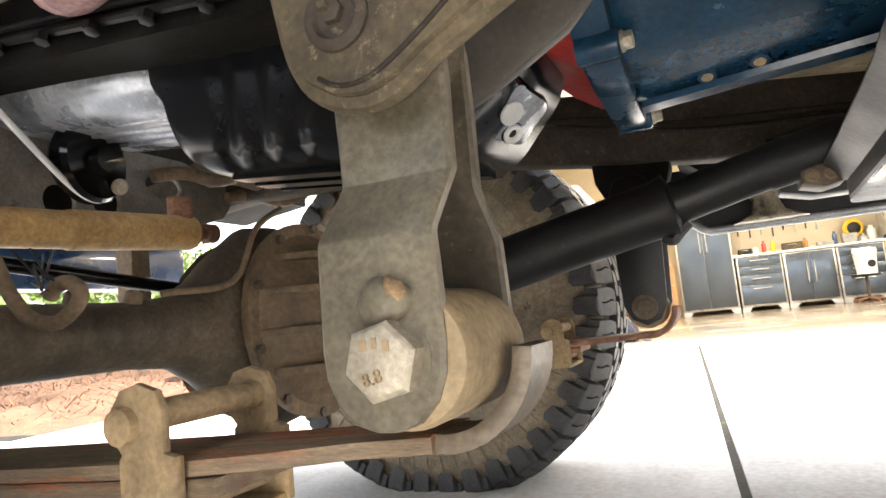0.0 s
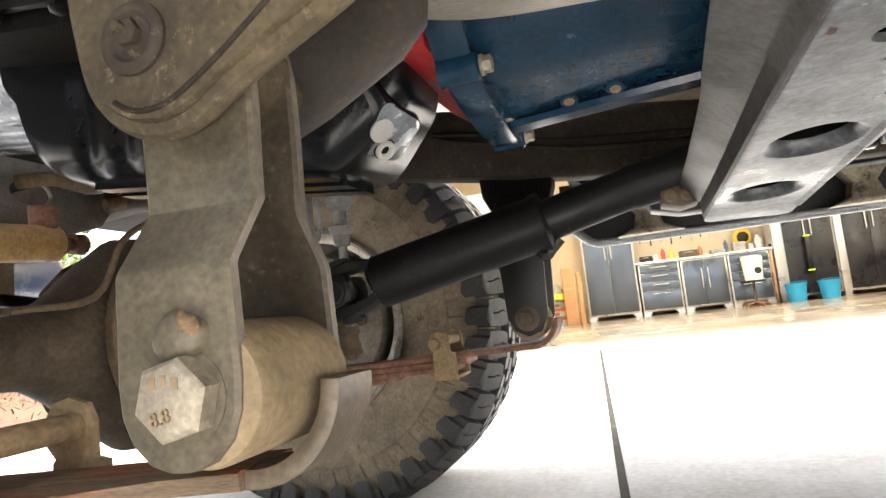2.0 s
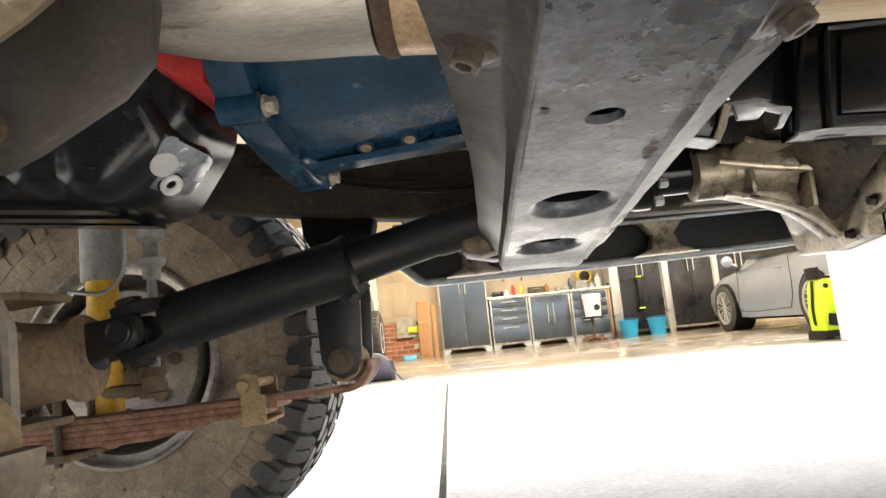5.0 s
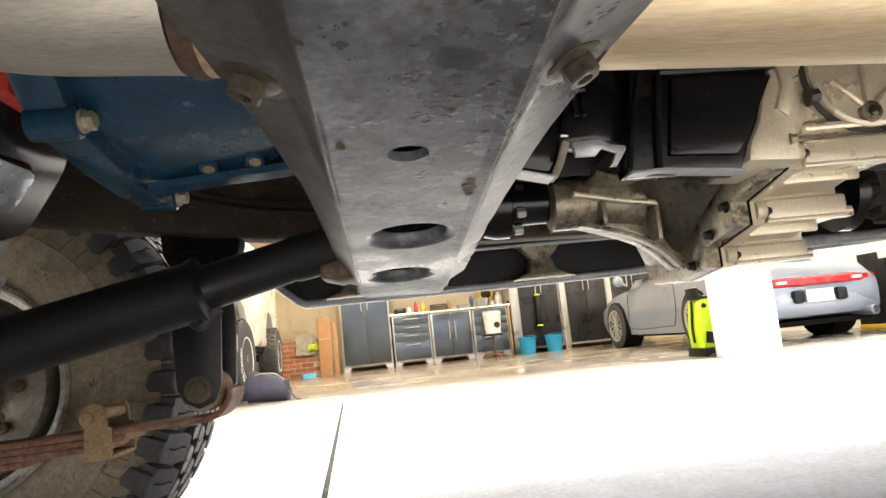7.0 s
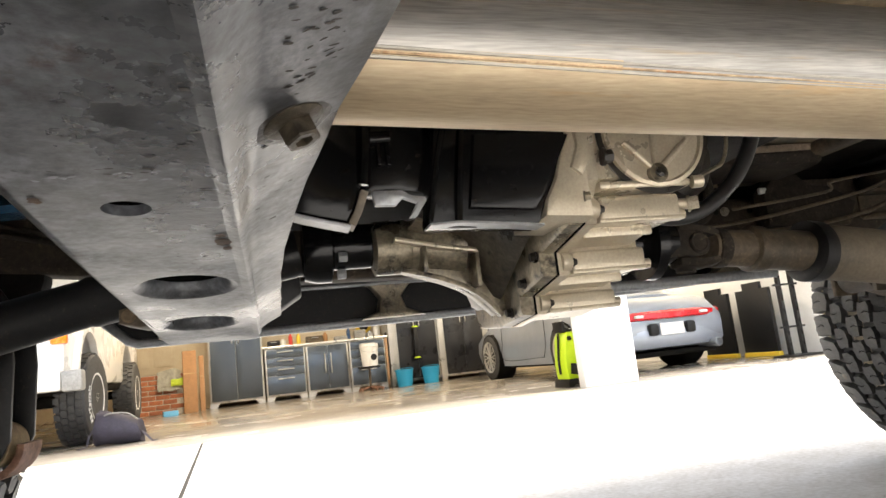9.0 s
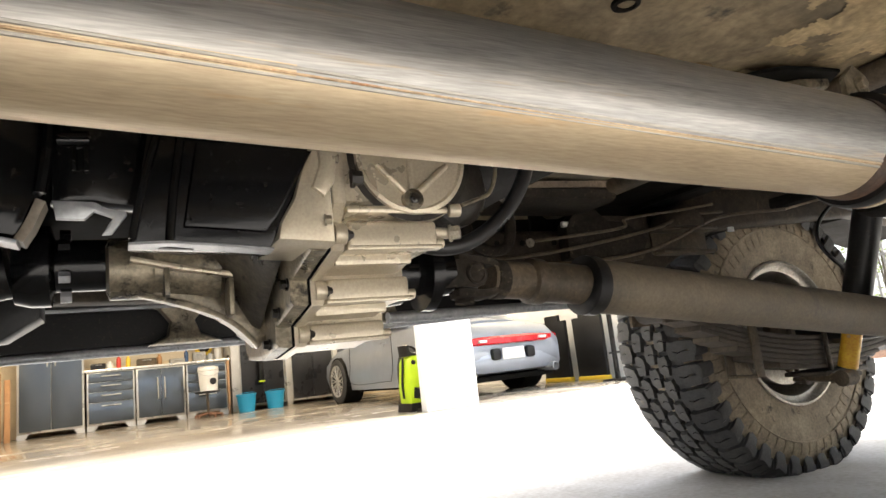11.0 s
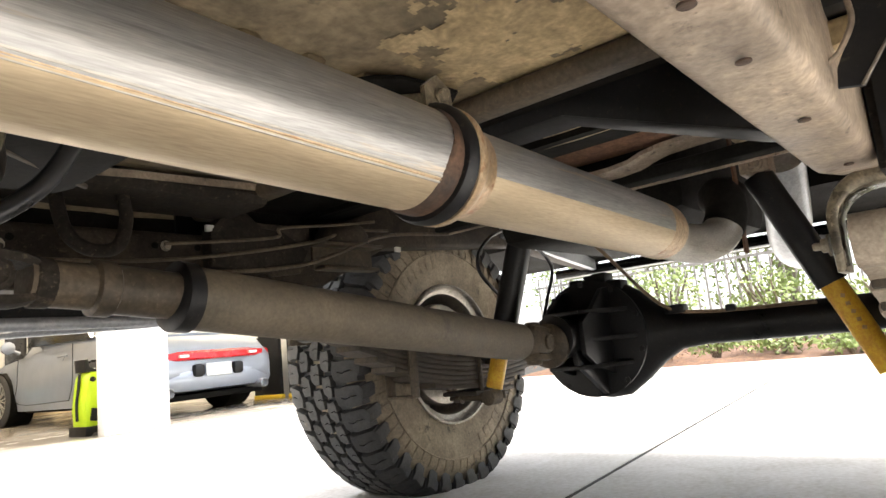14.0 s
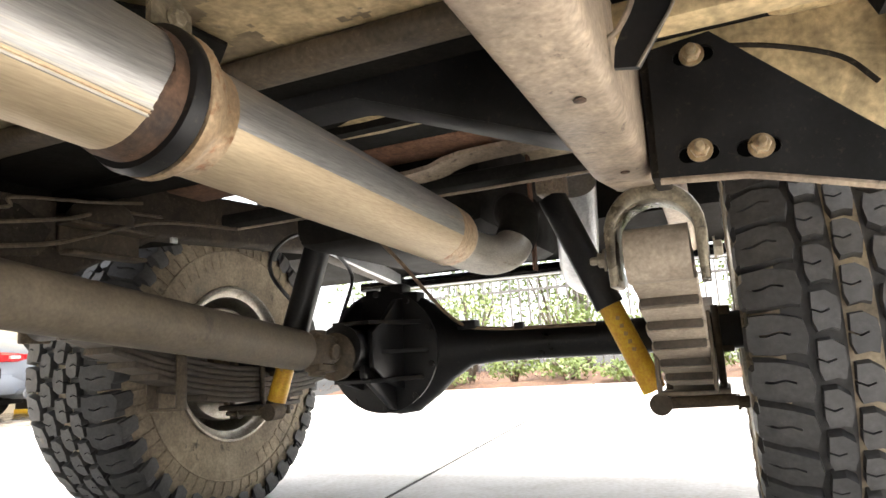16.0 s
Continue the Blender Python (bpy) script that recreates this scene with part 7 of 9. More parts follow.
# rear leaf springs, hangers, shocks
def rear_spring(y, mat, near):
    sp = None
    for x0, x1, dz in ((1.60, 2.80, 0.0), (1.635, 2.70, -0.0125), (1.69, 2.6, -0.025), (1.745, 2.5, -0.0375), (1.80, 2.42, -0.05), (1.87, 2.36, -0.062), (1.94, 2.30, -0.074)):
        bm = B()
        pts = [(x0 + (x1 - x0) * i / 24, y, 0.350 + 0.325 * (x0 + (x1 - x0) * i / 24 - 2.19) ** 2 + dz) for i in range(25)]
        strip(bm, pts, 0.078, 0.0095 if near else 0.0110)
        if sp is None:
            sp = part("rear_leaf_spring", bm, mat, truck)
        else:
            lf = part("leaf", bm, mat, sp)
            bm = B()
            e = [Vector(p) for p in pts[:2]]
            d = (e[1] - e[0]).normalized()
            strip(bm, [e[0] - d * 0.002, e[0] + d * 0.012, e[0] + d * 0.026], 0.080, 0.0124)
            part("leaf_tip", bm, mat, sp)
            if near:
                # dark strip paints the shadow gap under each leaf tip
                bm = B()
                strip(bm, [e[0] - d * 0.009 + Vector((0, 0, 0.0015)), e[0] - d * 0.004 + Vector((0, 0, 0.001))], 0.074, 0.0112)
                part("tip_pad", bm, M_leaf_shaded, sp)
    bm = B()
    lathe(bm, (1.598, y - 0.038, 0.462), (0, 1, 0), [(0, 0.02), (0.001, 0.034), (0.075, 0.034), (0.076, 0.02)], 28)
    part("spring_eye", bm, mat, sp)
    for dx in (-0.05, 0.05):
        for s in (-1, 1):
            bm = B()
            tube(bm, [(RX + dx, y + s * 0.048, 0.232), (RX + dx, y + s * 0.048, 0.42)], 0.0065, 10)
            part("u_bolt", bm, M_axle, sp)
    bm = B()
    box(bm, RX - 0.09, RX + 0.09, y - 0.06, y + 0.06, 0.254, 0.266, 0.004)
    box(bm, RX - 0.075, RX + 0.075, y - 0.05, y + 0.05, 0.24, 0.252, 0.004)
    part("spring_plate", bm, mat, sp)
    for xc, zz in ((1.86, 0.33),):
        bm = B()
        for s in (-1, 1):
            box(bm, xc - 0.014, xc + 0.014, y + s * 0.041 - 0.003, y + s * 0.041 + 0.003, zz - 0.05, zz + 0.07, 0.0015)
        box(bm, xc - 0.014, xc + 0.014, y - 0.044, y + 0.044, zz - 0.055, zz - 0.049, 0.0015)
        part("spring_clip", bm, M_axle, sp)
    bm = B()
    box(bm, RX - 0.02, RX + 0.02, y - 0.075, y - 0.045, 0.33, 0.42, 0.004)
    part("axle_pad", bm, M_axle, sp)
    # forked hanger
    bm = B()
    outer = [(y - 0.058 * math.cos(math.pi * i / 14), 0.486 + 0.060 * math.sin(math.pi * i / 14)) for i in range(15)]
    inner = [(y + 0.0445 * math.cos(math.pi * i / 14), 0.484 + 0.040 * math.sin(math.pi * i / 14)) for i in range(15)]
    h = [(y - 0.056, 0.425), *outer, (y + 0.056, 0.425), (y + 0.0455, 0.425), *inner, (y - 0.0455, 0.425)]
    slab(bm, h, "yz", 1.565, 1.625, bev=0.004)
    part("spring_hanger", bm, M_alloy_dirty if near else M_axle, sp)
    bm = B()
    bolt(bm, (1.598, y + 0.062, 0.462), (0, 1, 0), 0.010, 0.010, 1.4, 0.01)
    part("hanger_nut", bm, M_zinc, sp)
    bm = B()
    bolt(bm, (1.598, y - 0.062, 0.462), (0, -1, 0), 0.010, 0.010, 1.4)
    part("hanger_bolt", bm, M_zinc, sp)
    return sp


RY = 0.120
# near spring painted paler, far spring darker, for their light and shade
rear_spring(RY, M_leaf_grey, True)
rear_spring(mirror(RY), M_leaf_shaded, False)


def shock(top, low, near):
    t, b = Vector(top), Vector(low)
    m = t.lerp(b, 0.56)
    bm = B()
    tube(bm, [t.lerp(b, 0.03), m], 0.0285 if near else 0.033, 24)
    s = part("rear_shock", bm, M_black, truck, "black and yellow rear shock absorber")
    bm = B()
    tube(bm, [t.lerp(b, 0.545), b.lerp(t, 0.06)], 0.0225, 24)
    low_tube = part("shock_body", bm, M_yellow, s, "yellow lower tube with dark lettering bars")
    bm = B()
    lathe(bm, (b.x - 0.022, b.y, b.z), (1, 0, 0), [(0, 0.012), (0.001, 0.02), (0.044, 0.02), (0.045, 0.012)], 20)
    tube(bm, [b, (b.x, b.y + (-0.13 if near else 0.1), b.z + 0.004)], 0.011, 12)
    part("lower_eye", bm, M_axle, s)
    bm = B()
    bolt(bm, (b.x, b.y + (-0.13 if near else 0.1), b.z), (0, -1 if near else 1, 0), 0.012, 0.02, 1.2)
    part("eye_nut", bm, M_axle, s)
    bm = B()
    box(bm, t.x - 0.03, t.x + 0.03, t.y - 0.035, t.y + 0.02, t.z - 0.012, t.z + 0.03, 0.005)
    bolt(bm, (t.x - 0.03, t.y - 0.01, t.z + 0.006), (-1, 0, 0), 0.011, 0.02, 1.4)
    part("upper_mount", bm, M_rail, s)
    # dark lettering bars on the tube
    bm = B()
    d = (b - t).normalized()
    out = Vector((-1, -0.25, 0)).normalized()
    out = (out - d * out.dot(d)).normalized()
    side = d.cross(out)
    for i in range(5):
        c = t.lerp(b, 0.62 + 0.035 * i) + out * 0.0222
        lathe(bm, c, out, [(-0.001, 0.0050), (0.0009, 0.0050)], 4, phase=0.6 + 0.3 * (i % 2))
    part("letter_bars", bm, M_damper, s, kind="stuff")
    return s


shock((2.05, 0.352, 0.672), (2.08, 0.182, 0.243), True)
shock((2.13, 0.955, 0.665), (2.10, 1.085, 0.247), False)

# crosswise parts ahead of the rear axle
bm = B()
slab(bm, [(1.02, 0.95), (1.02, 0.735), (0.80, 0.714), (0.62, 0.693), (0.56, 0.691), (0.458, 0.6905), (0.215, 0.596), (0.16, 0.580), (0.15, 0.592), (0.15, 0.95)], "yz", 1.47, 1.482, bev=0.002)
guard = part("tank_guard", bm, M_black, truck, "black folded tank guard")
bm = B()
loft(bm, [[(1.470, y, z), (1.474, y, z - 0.002), (1.528, y + 0.002, z - 0.0035), (1.528, y + 0.002, z - 0.0005), (1.476, y, z + 0.002)] for y, z in ((0.16, 0.580), (0.215, 0.596), (0.458, 0.6905), (0.56, 0.691), (0.70, 0.702), (1.02, 0.735))])
part("folded_lip", bm, M_black, guard)
bm = B()
loft(bm, [[(x, y0, z), (x, 0.52, z - 0.004), (x, 0.70, z), (x, 0.70, z + 0.02), (x, y0, z + 0.02)] for x, y0, z in ((1.530, 0.30, 0.718), (1.60, 0.30, 0.715), (1.655, 0.31, 0.714), (1.670, 0.33, 0.719), (1.676, 0.35, 0.728))])
part("rear_pressing", bm, M_cab_tan, truck, "dusty tan floor pressing")
bm = B()
box(bm, 1.715, 1.747, 0.18, 1.08, 0.731, 0.762, 0.006)
part("channel_beam", bm, M_rust_dark, truck, "brown rusty channel edge")
bm = B()
box(bm, 1.752, 1.862, 0.18, 1.08, 0.720, 0.752, 0.010)
rb = part("rusty_crossmember", bm, M_rust, truck, "rusted rear crossmember")
bm = B()
loft(bm, [[(1.812, y, z), (1.864 + dx, y, z - 0.004), (1.866 + dx, y, z - 0.001), (1.862 + dx, y, z + 0.006), (1.812, y, z + 0.008)] for y, z, dx in ((0.20, 0.708, 0.0), (0.30, 0.707, 0.0), (0.40, 0.705, 0.0), (0.45, 0.703, 0.002), (0.485, 0.697, 0.008), (0.51, 0.688, 0.016), (0.55, 0.684, 0.022), (0.66, 0.684, 0.024), (0.80, 0.688, 0.02))])
part("dusty_flange", bm, M_rail, rb, "pale dusty flange under the crossmember")
bm = B()
box(bm, 1.872, 1.915, 0.16, 1.04, 0.664, 0.690, 0.006)
bar = part("black_crossbar", bm, M_black_dull, truck)
bm = B()
box(bm, 1.911, 1.918, 0.17, 1.03, 0.660, 0.666, 0.002)
part("worn_edge", bm, M_rail, bar, "pale lower edge")
# black box enlarged to stand in for the shaded void here
bm = B()
box(bm, 1.96, 2.6, 0.46, 0.92, 0.605, 0.85, 0.04)
part("fuel_tank", bm, M_black_dull, truck, "dull black tank box filling the shaded void over the rear axle")
bm = B()
tube(bm, smooth_path([(2.2, 0.33, 0.72), (2.35, 0.36, 0.62), (2.5, 0.39, 0.56), (2.7, 0.40, 0.55), (2.95, 0.38, 0.56)], 6), 0.05, 20)
part("muffler_tail", bm, M_silver, truck, "pale rear muffler pipe")
bm = B()
box(bm, 2.9, 3.02, -0.1, 1.3, 0.605, 0.64, 0.008)
part("rear_bumper", bm, M_gloss, truck)
bm = B()
slab(bm, [(2.3, 0.70), (2.9, 0.62), (2.9, 0.71), (2.3, 0.80)], "xz", 1.125, 1.145, [circle(2.4 + 0.08 * i, 0.735 - 0.0115 * i, 0.008, 8) for i in range(6)])
part("rail_web", bm, M_silver, truck, "bright bare rail web")

# slider mount plate beside the near rail
bm = B()
tri = [(0.096, 0.506), (0.094, 0.634), (0.038, 0.640), (-0.085, 0.520), (-0.19, 0.47), (-0.2, 0.452), (-0.08, 0.474), (-0.012, 0.492), (0.02, 0.500)]
slots = [rrect(0.036, 0.072, 0.612, 0.628, 0.0075, 3), rrect(0.042, 0.077, 0.518, 0.534, 0.0075, 3), rrect(-0.008, 0.028, 0.515, 0.531, 0.0075, 3)]
slab(bm, tri, "yz", 1.402, 1.408, slots)
plate = part("mount_plate", bm, M_black, truck, "black slotted slider mount plate with zinc bolts")
bm = B()
tube(bm, [(1.403, 0.095, 0.505), (1.403, 0.02, 0.499), (1.403, -0.012, 0.491), (1.403, -0.08, 0.473), (1.403, -0.2, 0.451)], 0.0035, 8)
part("plate_edge", bm, M_rail, plate)
for y, z in ((0.055, 0.620), (0.058, 0.528), (0.008, 0.523)):
    bm = B()
    bolt(bm, (1.402, y, z), (-1, 0, 0), 0.0082, 0.010, 1.35, 0.012)
    part("bolt", bm, M_gold, plate, "gold zinc bolt")
bm = B()
box(bm, 1.412, 1.47, 0.088, 0.104, 0.51, 0.63, 0.003)
part("plate_web", bm, M_rail_dark, plate)
bm = B()
slab(bm, [(0.058, 0.64), (0.061, 0.575), (0.075, 0.553), (0.087, 0.535), (0.103, 0.538), (0.101, 0.552), (0.095, 0.564), (0.086, 0.582), (0.086, 0.64)], "yz", 1.199, 1.204)
mount_bracket = part("body_mount", bm, M_black, truck, "black hanging bracket with a pale edge")
bm = B()
tube(bm, smooth_path([(1.198, 0.087, 0.60), (1.198, 0.087, 0.582), (1.198, 0.097, 0.564), (1.198, 0.107, 0.556), (1.198, 0.110, 0.545), (1.198, 0.110, 0.530)], 5), 0.0022, 8)
part("worn_edge", bm, M_rail, mount_bracket)
bm = B()
tube(bm, smooth_path([(1.197, 0.061, 0.60), (1.197, 0.061, 0.575), (1.197, 0.075, 0.553), (1.197, 0.088, 0.5345)], 5), 0.0012, 8)
part("worn_edge", bm, M_edge, mount_bracket)
bm = B()
box(bm, 1.24, 1.272, -0.20, 0.135, 0.583, 0.606, 0.004)
part("body_sill_bar", bm, M_cab_tan, truck, "tan dusty body sill bar")
bm = B()
box(bm, 1.225, 1.30, -0.20, 0.125, 0.608, 0.660, 0.010)
part("rubber_block", bm, M_hose, truck)
bm = B()
lathe(bm, (1.10, 0.02, 0.66), (0, 0, -1), [(0, 0.06), (0.03, 0.06), (0.035, 0.045), (0.06, 0.045)], 24)
part("mount_bush", bm, M_hose, truck)
# black sheet added behind the slots to paint them shaded
bm = B()
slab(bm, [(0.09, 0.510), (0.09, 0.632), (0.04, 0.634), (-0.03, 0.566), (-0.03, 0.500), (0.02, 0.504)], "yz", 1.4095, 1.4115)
part("backing_plate", bm, M_gasket_shade, plate)
# cab corner and inner wing behind the plate
bm = B()
slab(bm, [(-0.30, 0.485), (-0.30, 1.0), (0.10, 1.0), (0.10, 0.575), (-0.02, 0.545), (-0.114, 0.520)], "yz", 1.56, 1.575, bev=0.004)
wing = part("inner_wing", bm, M_cab_tan, truck, "tan dusty cab corner ahead of the wheel")
bm = B()
box(bm, 1.50, 1.565, -0.13, -0.02, 0.70, 0.80, 0.025)
part("pressing", bm, M_cab_tan, wing)
bm = B()
box(bm, 1.47, 1.565, -0.205, -0.15, 0.60, 0.98, 0.02)
part("pressing", bm, M_cab_tan, wing)
# thin dark tube stands in for a curved crack
bm = B()
tube(bm, smooth_path([(1.555, 0.03, 0.69), (1.55, -0.03, 0.672), (1.55, -0.09, 0.645), (1.55, -0.12, 0.61)], 5), 0.003, 8)
part("sealer_bead", bm, M_rail_dark, wing)
bm = B()
slab(bm, [(-0.02, 0.70), (1.32, 0.70), (1.5, 0.62), (1.5, 1.1), (-0.02, 1.1)], "yz", 1.60, 1.62)
part("rear_bulkhead", bm, M_black_dull, truck)

# ---- things in the garage, given in its own turned axes ----
def gthing(name, u, v, label, category, group="", turn=0.0, z=0.0):
    w = GM @ Vector((u, v, z))
    ob = new(name)
    ob.empty_display_size = 0.1
    ob.matrix_basis = Matrix.Translation(w) @ Matrix.Rotation(radians(GT + turn), 4, "Z")
    ob["base"] = [0.0, 0.0, 0.0]
    return tagged(ob, label, category, group)


def door_panel(parent, x0, x1, z0, z1, y, mat, handle_x=None, hz=None, vertical=True, hmat=None):
    bm = B()
    box(bm, x0 + 0.003, x1 - 0.003, y - 0.02, y, z0 + 0.003, z1 - 0.003, 0.004)
    d = part("door" if vertical else "drawer", bm, mat, parent)
    if handle_x is not None:
        bm = B()
        if vertical:
            tube(bm, [(handle_x, y - 0.022, hz - 0.16), (handle_x, y - 0.045, hz - 0.15), (handle_x, y - 0.045, hz + 0.15), (handle_x, y - 0.022, hz + 0.16)], 0.010, 8)
        else:
            tube(bm, [(handle_x - 0.13, y - 0.022, hz), (handle_x - 0.12, y - 0.045, hz), (handle_x + 0.12, y - 0.045, hz), (handle_x + 0.13, y - 0.022, hz)], 0.009, 8)
        part("handle", bm, hmat or M_cabframe, d, "bright bar handle")
    return d


def cabinet(u0, u1, h, label, doors, mat, frame_mat, group, v=11.08, legs=True):
    c = gthing("storage_cabinet", (u0 + u1) / 2, v, label, "cabinet", group)
    w = (u1 - u0) / 2
    bm = B()
    box(bm, -w, w, 0.0, 0.58, 0.07, h, 0.004)
    part("carcass", bm, frame_mat, c)
    if legs:
        for sx in (-1, 1):
            bm = B()
            slab(bm, [(sx * w, 0.0), (sx * w, 0.07), (sx * (w - 0.14), 0.07), (sx * (w - 0.10), 0.0)], "xz", 0.0, 0.05)
            part("foot", bm, frame_mat, c)
    n = len(doors)
    for i, d in enumerate(doors):
        a, b = -w + 0.025 + (2 * w - 0.05) * i / n, -w + 0.025 + (2 * w - 0.05) * (i + 1) / n
        door_panel(c, a, b, 0.10, h - 0.02, -0.001, mat, b - 0.05 if d == "l" else a + 0.05, 1.15 if h > 1.2 else 0.52)
    return c


cabinet(0.10, 0.93, 2.0, "tall blue-grey steel cabinet with bar handles", "lr", M_cab, M_cabframe, "garage cabinets")
cabinet(1.62, 2.32, 0.84, "blue-grey steel base cabinet with two doors", "lr", M_cab, M_cabframe, "garage cabinets")
for u0, u1 in ((0.96, 1.60), (2.34, 2.96)):
    c = gthing("drawer_cabinet", (u0 + u1) / 2, 11.08, "blue-grey steel drawer cabinet under the worktop", "cabinet", "garage cabinets")
    w = (u1 - u0) / 2
    bm = B()
    box(bm, -w, w, 0, 0.58, 0.07, 0.84, 0.004)
    part("carcass", bm, M_cabframe, c)
    for sx in (-1, 1):
        bm = B()
        slab(bm, [(sx * w, 0.0), (sx * w, 0.07), (sx * (w - 0.14), 0.07), (sx * (w - 0.10), 0.0)], "xz", 0.0, 0.05)
        part("foot", bm, M_cabframe, c)
    zz = [0.10, 0.40, 0.55, 0.69, 0.83]
    for a, b in zip(zz, zz[1:]):
        door_panel(c, -w + 0.02, w - 0.02, a, b, -0.001, M_cab, 0.0, b - 0.055, False)
wt = gthing("worktop", 1.96, 11.08, "brushed steel worktop over the cabinets", "worktop")
bm = B()
box(bm, -1.03, 1.05, -0.03, 0.6, 0.842, 0.88, 0.006)
part("slab", bm, M_top, wt)
bm = B()
box(bm, 1.0, 1.04, -0.02, 0.02, 0.0, 0.842, 0.003)
part("leg", bm, surf("copper brown leg", (0.35, 0.2, 0.1), (0.42, 0.26, 0.14), 0.5), wt)
for u0, u1 in ((3.16, 3.92), (4.02, 4.80), (4.86, 5.6)):
    cabinet(u0, u1, 2.05, "tall black locker in a pale frame", "lr", M_cabblack, M_cabframe, "black lockers", legs=False)
for u0, u1, d in ((3.03, 3.158, 0.0), (3.922, 4.018, 0.03), (4.802, 4.858, 0.0)):
    c = gthing("locker_post", (u0 + u1) / 2, 11.06 - d, "pale grey steel post between the lockers", "post", "locker posts")
    bm = B()
    box(bm, -(u1 - u0) / 2, (u1 - u0) / 2, 0, 0.5, 0.0, 2.05, 0.006)
    part("upright", bm, M_cabframe, c)
    bm = B()
    box(bm, -(u1 - u0) / 2 - 0.01, (u1 - u0) / 2 + 0.01, -0.012, 0.0, 0.0, 0.012, 0.003)
    part("foot_plate", bm, M_zinc, c)
bm = B()
box(bm, 0.94, 3.1, 11.735, 11.747, 0.95, 1.9)
solo("pegboard", gpart(bm), M_board, "pale slotted wall board above the worktop", "wall board")

# worktop clutter
random.seed(5)
CL = [("tool_case", M_black, 0.20, 0.14, 0.10), ("jar", M_wplastic, 0.05, 0.05, 0.12), ("spray_can", M_redpaint, 0.033, 0.033, 0.2), ("bottle", M_yelpaint, 0.035, 0.035, 0.19), ("toolbox", M_axle, 0.28, 0.15, 0.12),
      ("bottle", M_card, 0.04, 0.04, 0.17), ("parts_tray", M_grey_tube, 0.22, 0.15, 0.07), ("spray_can", M_body, 0.033, 0.033, 0.21), ("bench_grinder", M_grey_tube, 0.2, 0.12, 0.16), ("tin", M_silver, 0.06, 0.06, 0.12),
      ("roll", M_wplastic, 0.06, 0.06, 0.24), ("tool_case", M_black, 0.42, 0.12, 0.06), ("jar", M_redpaint, 0.045, 0.045, 0.10)]
u = 1.03
for nm, mt, a, b, h in CL:
    v = 11.25 + random.uniform(-0.05, 0.2)
    c = gthing(nm, u + a / 2, v, {"tool_case": "black plastic tool case on the worktop", "toolbox": "dark metal toolbox on the worktop"}.get(nm, "small workshop item standing on the worktop"), nm.replace("_", " "), z=0.8805)
    bm = B()
    if a == b:
        lathe(bm, (0, 0, 0), (0, 0, 1), [(0, a), (h * 0.72, a), (h * 0.8, a * 0.8), (h * 0.82, a * 0.5), (h, a * 0.5)], 14)
        part("body", bm, mt, c)
    else:
        box(bm, -a / 2, a / 2, -b / 2, b / 2, 0, h, 0.012)
        part("body", bm, mt, c)
        bm = B()
        tube(bm, smooth_path([(-a * 0.2, -b / 2, h * 0.7), (-a * 0.18, -b / 2 - 0.02, h * 0.75), (a * 0.18, -b / 2 - 0.02, h * 0.75), (a * 0.2, -b / 2, h * 0.7)], 4), 0.006, 8)
        part("handle", bm, M_silver, c)
    u += max(a, 0.1) * (1 if a != b else 1.0) + 0.035
# tools hung on the board
for i, (uu, z, mt) in enumerate(((1.1, 1.35, M_axle), (1.28, 1.3, M_axle), (1.45, 1.33, M_silver), (1.62, 1.28, M_axle), (1.78, 1.36, M_black), (1.95, 1.3, M_silver), (2.1, 1.34, M_axle), (2.25, 1.3, M_silver))):
    c = gthing("hand_tool", uu, 11.725, "hand tool hanging on the wall board", "tool", "hung tools", z=z)
    bm = B()
    tube(bm, [(0, 0, -0.12), (0, 0, 0.02)], 0.012, 8)
    part("handle", bm, mt, c)
    bm = B()
    box(bm, -0.03, 0.03, -0.012, 0.01, 0.018, 0.06, 0.006)
    part("head", bm, M_silver, c)
c = gthing("hose_reel", 2.72, 11.6, "yellow hose coiled on a black reel", "hose reel", z=1.12)
bm = B()
for i in range(5):
    r = 0.07 + 0.016 * i
    tube(bm, [(r * math.cos(t / 12 * math.pi), -0.02 * (i % 2), r * math.sin(t / 12 * math.pi)) for t in range(25)], 0.012, 8, cap=False)
part("hose", bm, M_yelpaint, c)
bm = B()
lathe(bm, (0, -0.05, 0), (0, 1, 0), [(0, 0.07), (0.01, 0.09), (0.15, 0.09), (0.16, 0.07)], 20)
part("drum", bm, M_black, c)

# white bucket on a stool
c = gthing("shop_stool", 2.56, 10.62, "black adjustable shop stool with rusty base", "stool")
bm = B()
lathe(bm, (0, 0, 0.36), (0, 0, 1), [(0, 0.17), (0.015, 0.18), (0.03, 0.17)], 24)
part("seat", bm, M_black, c)
bm = B()
tube(bm, [(0, 0, 0.05), (0, 0, 0.37)], 0.02, 10)
part("post", bm, M_axle, c)
for a in range(0, 360, 72):
    bm = B()
    t = radians(a)
    tube(bm, [(0, 0, 0.06), (0.2 * math.cos(t), 0.2 * math.sin(t), 0.03)], 0.018, 8)
    lathe(bm, (0.2 * math.cos(t), 0.2 * math.sin(t), 0.0), (0, 0, 1), [(0, 0.02), (0.04, 0.02)], 10)
    part("foot", bm, M_rust, c)
c = gthing("bucket", 2.58, 10.62, "white plastic bucket standing on the stool", "bucket", z=0.392)
bm = B()
lathe(bm, (0, 0, 0), (0, 0, 1), [(0, 0.125), (0.30, 0.148), (0.305, 0.155), (0.33, 0.155), (0.335, 0.15), (0.36, 0.15)], 28)
part("pail", bm, M_wplastic, c)
bm = B()
